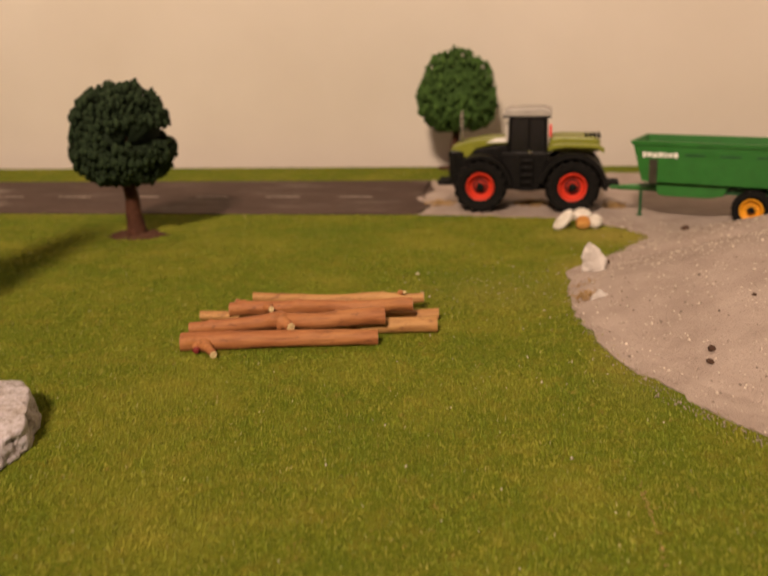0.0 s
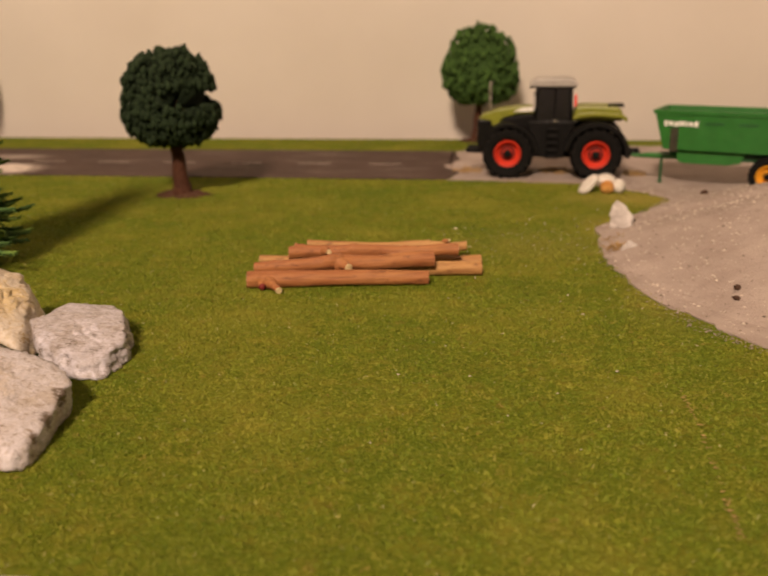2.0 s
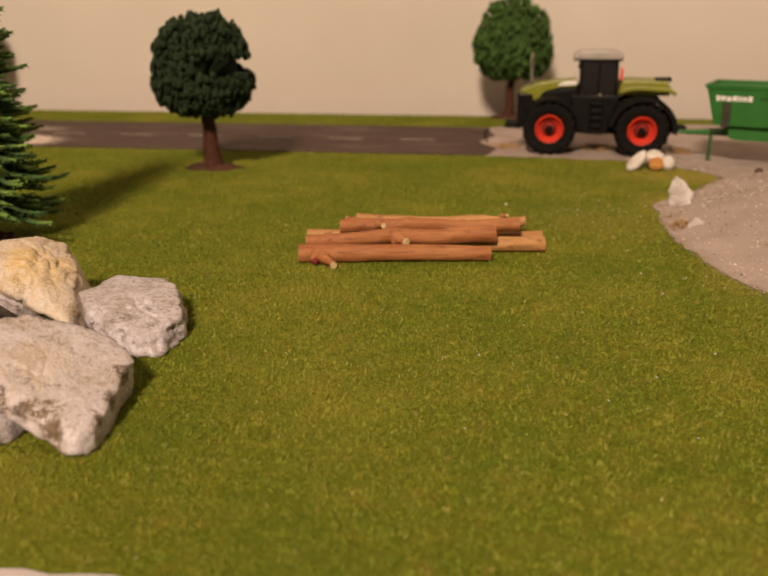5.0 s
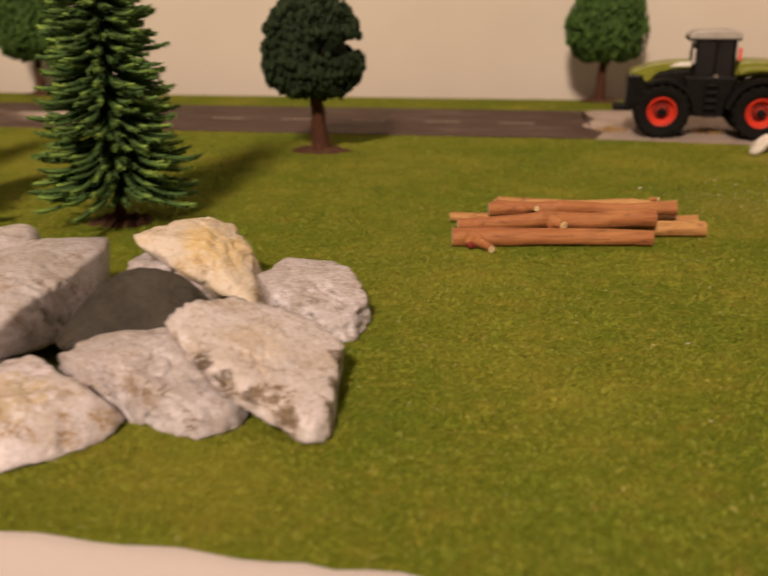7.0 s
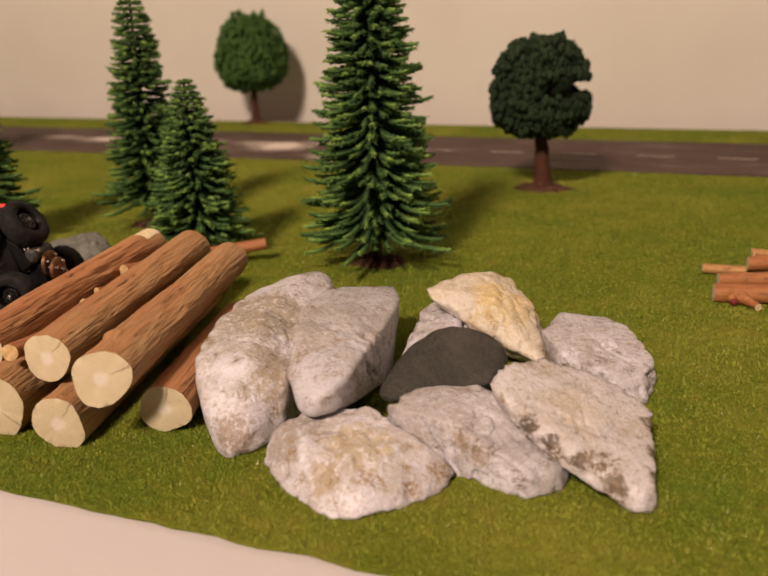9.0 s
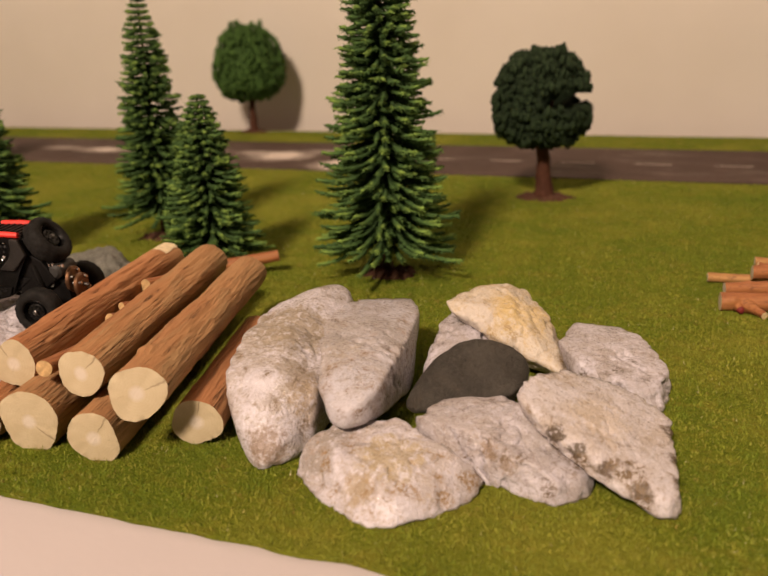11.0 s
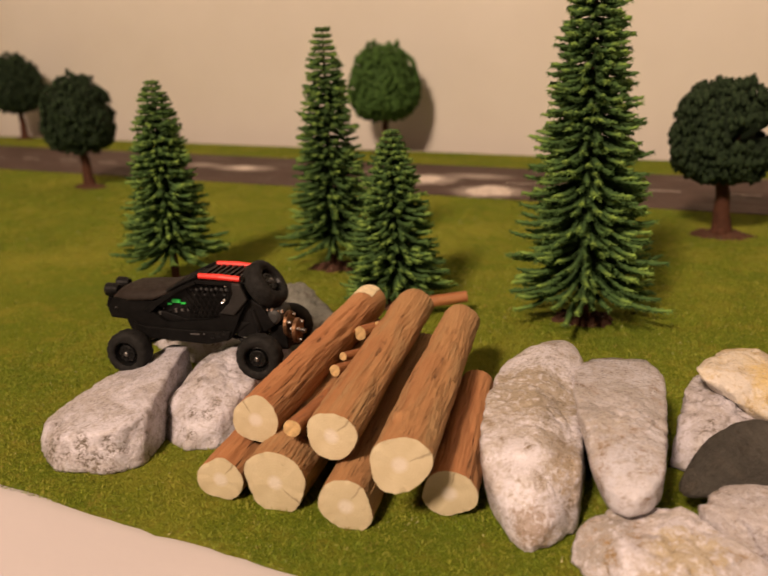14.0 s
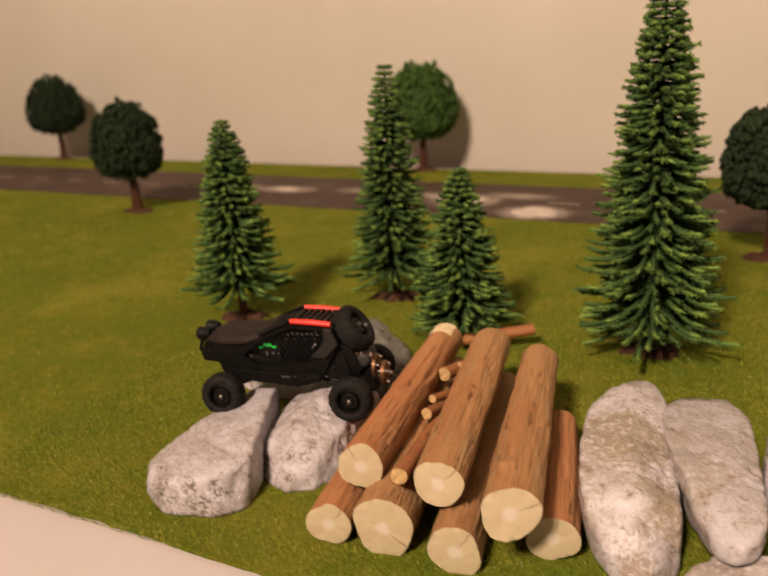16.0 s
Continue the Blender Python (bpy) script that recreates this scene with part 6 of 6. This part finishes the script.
        for x, w, z, drop in rows_:
            rows.append([bm.verts.new((x, y, zz)) for y, zz in ((w, z - drop), (w * 0.95, z - drop * 0.35), (w * 0.55, z), (0, z + 0.1), (-w * 0.55, z), (-w * 0.95, z - drop * 0.35), (-w, z - drop), (-w, z - drop - 0.5), (w, z - drop - 0.5))])
        for a, b in zip(rows, rows[1:]):
            for n in range(9):
                bm.faces.new((a[n], a[(n + 1) % 9], b[(n + 1) % 9], b[n]))
        bm.faces.new(rows[0])
        bm.faces.new(rows[-1][::-1])
        bmesh.ops.recalc_face_normals(bm, faces=bm.faces)
        return part(name, bm, mat, car, label, smooth=smooth)

    skin(((22.4, 6.5, 16.0, 0.9), (25.0, 6.9, 15.0, 1.1), (28.4, 7.2, 14.3, 1.6), (33.0, 7.1, 14.5, 2.1), (36.8, 6.6, 14.4, 2.2), (39.6, 5.6, 13.5, 1.7), (40.8, 4.9, 12.3, 1.0)), "hood", HOOD_BROWN, "dark brown engine lid", True)
    skin(((16.2, 6.0, 17.6, 0.5), (19.4, 6.2, 16.9, 0.8), (22.8, 6.4, 15.7, 1.0)), "windscreen", MATT_BLACK, "black windscreen panel", False)
    part("roof", slab(bmesh.new(), [(4.4, 15.4), (4.8, 16.2), (13.0, 16.6), (16.6, 16.8), (16.0, 16.0), (5.2, 15.0)], -4.9, 4.9, 0.2), GLOSS_BLACK, car, "black roof plate")
    bm = bmesh.new()
    for n in range(7):
        x = 6.0 + 1.6 * n
        box(bm, x - 0.35, x + 0.35, -5.0, 5.0, 17.0 + 0.03 * x, 17.5 + 0.03 * x)
    for x in (5.2, 10.8, 16.4):
        tube(bm, [(x, -5.4, 17.0 + 0.03 * x), (x, 5.4, 17.0 + 0.03 * x)], 0.42, 6)
    part("roof_ribs", bm, BLACK, car, "black roof rack bars")
    for s in (-1, 1):
        part("roof_bar", mesh_of(tube, [(5.6, s * 5.5, 17.3), (10.6, s * 5.6, 17.8), (16.2, s * 5.5, 18.0)], [0.72, 0.78, 0.70], 8), RED, car, "bright red roof bar")
        part("bar_post", mesh_of(tube, [(16.7, s * 5.5, 16.2), (16.7, s * 5.5, 18.4)], 0.4, 6), BLACK, car)
        part("windscreen_pillar", mesh_of(tube, [(16.6, s * 5.8, 18.0), (21.6, s * 6.3, 15.9), (24.6, s * 6.6, 14.4)], 0.5, 8), MATT_BLACK, car)
    part("tray", slab(bmesh.new(), [(4.3, 6.2), (10, 1.9), (22, 2.2), (32, 3.0), (35, 4.2), (36.5, 7.4), (40.6, 7.8), (40.8, 10.6), (33, 10.6), (20, 6.6), (10, 7.0)], -5.5, 5.5, 0.2), BLACK, car, "black chassis tray")
    part("circuit_board", box_mesh(10, 20, -4.4, 4.4, 6.6, 11.0, 0.3), CIRCUIT, car, "battery and circuit board inside the cage")
    part("seat_block", slab(bmesh.new(), [(7.7, 5), (27, 5), (30.4, 9.0), (26.4, 12.0), (21, 15.2), (8.6, 15.8)], -3.5, 4.6, 0.3), BLACK, car, "black inner cage block")
    bm = bmesh.new()
    for n in range(6):
        box(bm, 18.4 + 1.7 * n, 19.0 + 1.7 * n, 4.5, 5.0, 8.2 + 0.5 * (n % 3), 8.7 + 0.6 * (n % 2), 0.1)
    box(bm, 27.6, 28.6, 4.5, 5.6, 7.6, 8.8, 0.2)
    part("connectors", bm, STEEL, car, "bright solder joints and connectors")
    bm = bmesh.new()
    box(bm, 22.4, 24.6, 4.5, 5.0, 10.7, 11.7, 0.2)
    box(bm, 21.0, 22.3, 4.5, 5.1, 10.4, 10.9, 0.2)
    box(bm, 24.8, 26.0, 4.5, 4.9, 10.1, 10.7, 0.2)
    part("signal_lamp", bm, LED, car, "lit green signal lamp")
    # Nose with a light bar.
    bm = bmesh.new()
    for s in (-1, 1):
        tube(bm, [(36.0, s * 5.2, 8.6), (41.0, s * 5.0, 7.8), (42.6, s * 4.6, 9.6), (42.0, s * 4.2, 11.6)], 0.55, 8)
    tube(bm, [(42.0, -4.2, 11.6), (42.0, 4.2, 11.6)], 0.5, 8)
    tube(bm, [(41.0, -5.0, 7.8), (41.0, 5.0, 7.8)], 0.6, 8)
    part("bumper", bm, MATT_BLACK, car, "black tube bumper")
    part("nose_strip", mesh_of(tube, [(42.2, 5.0, 9.0), (39.0, 6.8, 9.9)], 0.2, 6), STEEL, car, "thin bright strip on the nose")
    for s in (-1, 1):
        part("headlamp", lathe(bmesh.new(), [(40.2, 0.0), (40.2, 1.2), (41.4, 1.7), (43.2, 1.8), (43.6, 1.5), (43.0, 1.2), (42.8, 0.0)], "X", 18, (0, s * 2.7, 13.2)), BLACK, car, "round black headlamp")
    part("rear_cage", slab(bmesh.new(), [(-2.0, 5.6), (3.0, 2.2), (8.0, 2.4), (9.0, 9.0), (5.0, 13.0), (1.0, 10.6)], -5.2, 5.2, 0.4), BLACK, car, "black rear cage and gearbox")
    # Rear: spare wheel, gear and motor.
    spare = crawler_wheel(car, (0, 0, 0), -1, "spare_wheel", 6.1, 5.0)
    spare.matrix_local = pose(0.0014, 0, 0.0144, 0, 36, 0) @ pose(0, 0, 0, 0, 0, 90) @ pose(0, 0, 0, 0, 0, 180)
    part("spare_mount", slab(bmesh.new(), [(0.6, 11.2), (3.4, 8.6), (5.6, 12.8), (3.0, 14.2)], -2.4, 2.4, 0.2), BLACK, car)
    part("motor", lathe(bmesh.new(), [(-4.0, 0.0), (-4.0, 1.7), (3.4, 1.8), (4.0, 1.1), (4.0, 0.0)], "Y", 20, (-1.6, 1.0, 7.4)), DARK_NET, car, "round steel motor at the rear")
    bm = bmesh.new()
    for n in range(5):
        lathe(bm, [(0.0, 0.0), (0.0, 0.4), (0.7, 0.35), (0.8, 0.0)], "Z", 8, (1.4 - 1.3 * n, 4.2 - 0.5 * (n % 2), 8.4 + 0.3 * (n % 3)))
    part("motor_screws", bm, CHROME, car, "bright screws on the motor")
    for x, y, z, r in ((-4.0, 0.4, 4.4, 3.4), (-6.4, 1.4, 3.2, 3.1)):
        gear = part("gear", lathe(bmesh.new(), [(x - 0.7, 0.0), (x - 0.7, r * 0.4), (x - 0.5, r * 0.45), (x - 0.5, r * 0.9), (x - 0.3, r), (x + 0.5, r), (x + 0.7, r * 0.9), (x + 0.7, 0.0)], "X", 28, (0, y, z)), BROWN_METAL, car, "brown metal gear disc behind the rear axle")
        bm = bmesh.new()
        for a in range(4):
            lathe(bm, [(x - 1.2, 0.0), (x - 1.2, 0.42), (x + 1.1, 0.42), (x + 1.1, 0.0)], "X", 8, (0, y + r * 0.72 * math.cos(a * 1.57 + 0.5), z + r * 0.72 * math.sin(a * 1.57 + 0.5)))
        part("gear_screws", bm, CHROME, gear)
    part("gear_shaft", mesh_of(tube, [(-2.0, 1.0, 3.8), (-8.4, 1.4, 3.2)], 0.5, 8), STEEL, car)
    part("gear_frame", slab(bmesh.new(), [(-4.4, -1.2), (-3.6, 4.8), (-0.8, 6.0), (1.0, 1.0), (-1, -1.4)], -3.4, 3.4, 0.3), BLACK, car)
    return car


build_crawler((-239.7, 115.4, 15.6), (-273.1, 108, 14.8))

# ---- pebbles, clods and tufts ----
def pebble(label, at, size, turn, material, seed, tilt=(0, 0), sharp=False, category="pebble", group="pebbles by the sand", name="pebble"):
    bm = bmesh.new()
    bmesh.ops.create_icosphere(bm, subdivisions=4, radius=1.0)
    for v in bm.verts:
        w = v.co.copy()
        d = 1 + 0.12 * noise.noise(w * 1.1 + Vector((seed, 0, 0))) + (0.26 * noise.noise(w * 1.9 + Vector((0, seed, 0))) + 0.12 * noise.noise(w * 4.1 + Vector((0, seed, 0))) if sharp else 0.03 * noise.noise(w * 3))
        v.co = Vector((w.x * size[0], w.y * size[1], w.z * size[2])) * d
    m = pose(0, 0, 0, tilt[0], tilt[1], turn)
    low = min((m @ v.co).z for v in bm.verts)
    ob = link(name, bm, material)
    ob.matrix_world = pose(at[0] / 1000, at[1] / 1000, (at[2] - low - 0.15) / 1000, tilt[0], tilt[1], turn)
    return tagged(ob, label, category, group)


WHITE_PEBBLE = rock_material("white_pebble", (0.66, 0.62, 0.56), (0.78, 0.75, 0.70), (0.86, 0.84, 0.80), (0.70, 0.66, 0.58), (0.66, 0.62, 0.55))
AMBER = rock_material("amber_pebble", (0.50, 0.20, 0.035), (0.44, 0.17, 0.03), (0.68, 0.36, 0.10), (0.60, 0.30, 0.07), (0.4, 0.2, 0.05))
pebble("smooth white oval pebble tilted on the sand's edge", (29.0, 351, 0), (5.6, 3.2, 2.4), 25, WHITE_PEBBLE, 1, (0, -42))
pebble("white round pebble lying on others", (36.8, 356, 2.6), (4.4, 3.4, 2.8), 10, WHITE_PEBBLE, 2)
pebble("amber-stained oval pebble on the grass", (37.2, 351, 0), (3.2, 3.0, 3.0), -20, AMBER, 3)
pebble("cream round pebble beside an amber one", (42.2, 352.6, 0), (3.2, 3.0, 3.1), 30, WHITE_PEBBLE, 4)
QUARTZ = rock_material("grey_white_quartz", (0.50, 0.46, 0.44), (0.40, 0.36, 0.34), (0.78, 0.74, 0.72), (0.52, 0.45, 0.36), (0.36, 0.31, 0.27), 0.2, 0.25)


def small_stone(label, at, corners, seed):
    v, f, _ = stone_shape(corners, 40.0, 0.9, seed, 4, 0.0, 1.0, 4)
    ob = raw_mesh("stone", v, f, QUARTZ, smooth=True)
    ob.location = Vector(at) * 0.001
    return tagged(ob, label, "stone", "pebbles by the sand")


small_stone("upright rough pale grey quartz stone at the sand's edge", (34.0, 285, -0.3), [(-4, -3, 0), (4, -3, 0), (4.5, 3, 0), (-3.5, 3, 0), (-4.6, -2, 6), (-3.0, 1, 10), (-1.8, 0, 11.6), (1.2, -0.5, 10.4), (4.9, -1, 5.0), (1, 3, 8)], 31.0)
small_stone("small white stone at the sand's edge", (32.2, 247, 0.9), [(-2.4, -2, -0.6), (2.6, -2, -0.6), (2.8, 2, -0.6), (-2, 2.4, -0.6), (-2.2, -1.4, 3.0), (0.2, -1.2, 4.4), (2.4, -0.6, 3.2), (0, 2, 4)], 32.0)
CLOD = sand_material("dark_brown_clod", (0.055, 0.030, 0.020), (0.11, 0.065, 0.045))
for x, y, z, r, s in ((77.7, 345, 0.4, 1.5, 1), (53.7, 199, 5.3, 0.9, 2), (52.2, 193.5, 3.9, 0.8, 3), (39.5, 293, 0.4, 1.2, 4), (68.5, 219, 12, 0.5, 5)):
    hit = scene.ray_cast(bpy.context.evaluated_depsgraph_get(), Vector((x / 1000, y / 1000, 0.2)), Vector((0, 0, -1)))
    pebble("small dark brown clod on the sand", (x, y, hit[1].z * 1000 if hit[0] else z), (r * 1.3, r, r * 0.8), 40 * s, CLOD, s + 10, (0, 0), True, "clod", "clods on the sand", "clod")

STRAW = plain("dry_straw_fibre", (0.34, 0.22, 0.09), 0.8, wear=0.3)


def straw_tuft(label, at, n, spread, tall, seed):
    rng = random.Random(seed)
    bm = bmesh.new()
    for _ in range(n):
        a, r = rng.uniform(0, 6.28), rng.uniform(0, spread)
        x, y = r * math.cos(a), r * math.sin(a)
        d = Vector((rng.uniform(-1, 1), rng.uniform(-1, 1), rng.uniform(0.2, 1.2))).normalized() * rng.uniform(0.4, 1.0) * tall
        tube(bm, [(x, y, 0), (x + d.x * 0.5, y + d.y * 0.5, d.z * 0.6), (x + d.x, y + d.y, max(0.2, d.z * 0.9))], [0.14, 0.12, 0.05], 4)
    ob = link("straw_tuft", bm, STRAW, smooth=False)
    ob.location = Vector(at) * 0.001
    return tagged(ob, label, "dry grass", "dry tufts", "stuff")


straw_tuft("dry yellow-brown fibres at the sand's edge", (31.5, 262, 0.3), 60, 5, 4.5, 1)
straw_tuft("dry yellow-brown fibres between the tractor wheels", (18, 404, 0.4), 260, 9, 3.5, 2)
straw_tuft("dry yellow-brown fibres behind the tractor", (56, 398, 0.4), 160, 6, 4.0, 3)
straw_tuft("dry fibres at the road's end", (-27, 404, 0.4), 180, 8, 3.0, 4)
straw_tuft("dry yellow-brown fibres round a small white stone", (30.0, 250, 0.5), 220, 4.5, 4.0, 5)


def seam(label, points, n, seed):
    """Ochre fibres along a faint crease in the mat."""
    rng = random.Random(seed)
    bm = bmesh.new()
    for _ in range(n):
        k = rng.randrange(len(points) - 1)
        p = Vector((*points[k], 0.7)).lerp(Vector((*points[k + 1], 0.7)), rng.random()) + Vector((rng.gauss(0, 0.25), rng.gauss(0, 0.25), 0))
        d = Vector((rng.uniform(-1, 1), rng.uniform(-1, 1), rng.uniform(0, 0.3))) * 0.7
        tube(bm, [p - d * 0.5, p + d * 0.5], [0.10, 0.05], 3)
    return tagged(link("dry_fibres", bm, STRAW, smooth=False), label, "dry grass", kind="stuff")


seam("thin line of dry ochre fibres along a crease in the lawn", [(27.2, 140), (27.6, 121), (26.2, 98), (26.0, 86)], 70, 9)

# ---- grass fibres and loose grains ----
def sown(rng, n, x0, x1, y0, y1):
    return np.stack([rng.uniform(x0, x1, n), rng.uniform(y0, y1, n)], 1)


def inside(points, outline):
    x, y = points.T
    res = np.zeros(len(points), bool)
    for (xa, ya), (xb, yb) in zip(outline, outline[1:] + outline[:1]):
        cross = ((ya > y) != (yb > y)) & (x < (xb - xa) * (y - ya) / (yb - ya + 1e-9) + xa)
        res ^= cross
    return res


BARE = [(-36, 379), (0, 377), (28, 373), (55, 352), (62, 336), (40, 300), (26, 285), (24, 235), (32, 200), (60, 152), (150, 120), (620, 120), (620, 500), (40, 500), (-38, 474), (-1300, 474), (-1300, 380)]


def fibres(name, label, n, area, tall, wide, seed):
    """Short bent fibres, two triangles each, leaning at random."""
    rng = np.random.default_rng(seed)
    p = sown(rng, n, *area)
    p = p[~inside(p + rng.normal(scale=1.3, size=p.shape) * (rng.random((len(p), 1)) < 0.5), BARE)]
    m = len(p)
    # Neighbouring fibres lean together in small tufts.
    swirl = np.sin(p[:, 0] * 2.1 + 1.7 * np.sin(p[:, 1] * 1.3)) + np.sin(p[:, 1] * 2.4 + 1.9 * np.sin(p[:, 0] * 1.1))
    a = rng.uniform(0, 2 * math.pi, m) * 0.45 + 2.2 * swirl
    lean = rng.uniform(0.3, 2.4, m)
    h = tall * (1.0 + 0.28 * np.sin(p[:, 0] * 1.6 + 2 * np.sin(p[:, 1] * 0.9)) * np.sin(p[:, 1] * 1.9 + 2 * np.sin(p[:, 0] * 0.8))) * rng.uniform(0.45, 1.15, m)
    d = np.stack([np.cos(a) * lean, np.sin(a) * lean, np.ones(m)], 1)
    d /= np.linalg.norm(d, axis=1)[:, None]
    b = rng.uniform(0, 2 * math.pi, m)
    w = np.stack([np.cos(b), np.sin(b), np.zeros(m)], 1) * (wide * rng.uniform(0.6, 1.2, m))[:, None]
    root = np.concatenate([p, np.full((m, 1), -0.15)], 1)
    tip = root + d * h[:, None]
    v = np.stack([root - w, root + w, tip + 0.35 * w, tip - 0.35 * w], 1).reshape(-1, 3)
    f = np.arange(4 * m, dtype=np.int32).reshape(-1, 4)
    ob = raw_mesh(name, v, f, BLADE)
    return tagged(ob, label, "grass", kind="stuff")


fibres("grass", "short green and ochre flock fibres near the rocks", 370000, (-330, 70, FRONT - 0.5, 200), 0.95, 0.12, 1)
fibres("grass", "short green flock fibres of the middle lawn", 260000, (-480, 70, 200, 380), 1.1, 0.14, 2)
fibres("grass", "short green flock fibres along the wall", 30000, (-1000, 120, 474, BACK), 1.2, 0.3, 3)
fibres("grass", "short green flock fibres of the far lawn", 50000, (-1000, -480, 200, 380), 1.2, 0.3, 4)
fibres("grass", "short green flock fibres at the mat's far end", 20000, (-560, -330, FRONT - 0.5, 200), 1.1, 0.15, 5)


def grains(name, label, n, spread, size, material, seed, on):
    """Loose grains on a surface: small flattened lumps."""
    rng = np.random.default_rng(seed)
    deps = bpy.context.evaluated_depsgraph_get()
    shape = np.array([(1, 0, 0), (-0.5, 0.87, 0), (-0.5, -0.87, 0), (0, 0, 0.9), (0, 0, -0.5)])
    tri = np.array([(0, 1, 3), (1, 2, 3), (2, 0, 3), (1, 0, 4), (2, 1, 4), (0, 2, 4)])
    v, f, k = [], [], 0
    for x, y in sown(rng, n, *spread):
        hit, place, _, _, ob, _ = scene.ray_cast(deps, Vector((x / 1000, y / 1000, 0.2)), Vector((0, 0, -1)))
        if not hit or ob.name.split(".")[0] not in on:
            continue
        s = size * rng.lognormal(0, 0.35)
        a = rng.uniform(0, 6.28)
        turn = np.array([[math.cos(a), -math.sin(a), 0], [math.sin(a), math.cos(a), 0], [0, 0, 1]])
        v.append((shape * s * rng.uniform(0.6, 1.3, 3)) @ turn.T + np.array([x, y, place.z * 1000 + 0.2 * s]))
        f.append(tri + k)
        k += 5
    return tagged(raw_mesh(name, np.concatenate(v), np.concatenate(f), material), label, "sand grains", kind="stuff")


bpy.context.view_layer.update()
PALE_GRAIN = plain("pale_grain", (0.62, 0.55, 0.48), 0.6, wear=0.3, mm=1)
DARK_GRAIN = plain("dark_grain", (0.20, 0.16, 0.135), 0.8, wear=0.4, mm=1)
grains("sand_grains", "pale coarse grains on the sand", 3000, (20, 160, 130, 380), 0.30, PALE_GRAIN, 1, ("sand_heap", "sand_yard"))
grains("sand_grains", "dark coarse grains on the sand", 1700, (20, 160, 130, 380), 0.26, DARK_GRAIN, 2, ("sand_heap", "sand_yard"))
grains("sand_grains", "pale grains scattered on the grass", 110, (-40, 40, 110, 330), 0.26, PALE_GRAIN, 3, ("ground",))


def edge_grains(name, label, n, line, reach, size, material, seed):
    """Grains strewn over the grass along the sand's edge, thinning outwards."""
    rng = np.random.default_rng(seed)
    shape = np.array([(1, 0, 0), (-0.5, 0.87, 0), (-0.5, -0.87, 0), (0, 0, 0.9), (0, 0, -0.5)])
    tri = np.array([(0, 1, 3), (1, 2, 3), (2, 0, 3), (1, 0, 4), (2, 1, 4), (0, 2, 4)])
    spans = list(zip(line, line[1:]))
    sizes = np.array([math.dist(a, b) for a, b in spans])
    pick = rng.choice(len(spans), n, p=sizes / sizes.sum())
    v, f = [], []
    for k, i in enumerate(pick):
        a, b = spans[i]
        u = rng.random()
        off = rng.normal(scale=reach, size=2)
        s = size * rng.lognormal(0, 0.4)
        turn = rng.uniform(0, 6.28)
        m = np.array([[math.cos(turn), -math.sin(turn), 0], [math.sin(turn), math.cos(turn), 0], [0, 0, 1]])
        v.append((shape * s * rng.uniform(0.6, 1.3, 3)) @ m.T + np.array([a[0] + (b[0] - a[0]) * u + off[0], a[1] + (b[1] - a[1]) * u + off[1], rng.uniform(0.25, 0.75)]))
        f.append(tri + 5 * k)
    return tagged(raw_mesh(name, np.concatenate(v), np.concatenate(f), material), label, "sand grains", kind="stuff")


EDGE = [(-36, 379), (28, 373), (55, 352), (62, 336), (40, 300), (27, 283), (25, 235), (31, 205), (39, 178), (60, 152), (90, 138), (130, 124)]
edge_grains("sand_grains", "beige sand strewn into the grass at the edge", 2200, EDGE, 1.5, 0.19, SAND, 5)
edge_grains("sand_grains", "pale grains strewn into the grass", 60, EDGE, 5.0, 0.18, PALE_GRAIN, 6)
edge_grains("sand_grains", "pale grains spread over the lawn by the sticks", 130, [(-15, 250), (10, 275), (22, 255)], 11.0, 0.19, PALE_GRAIN, 7)
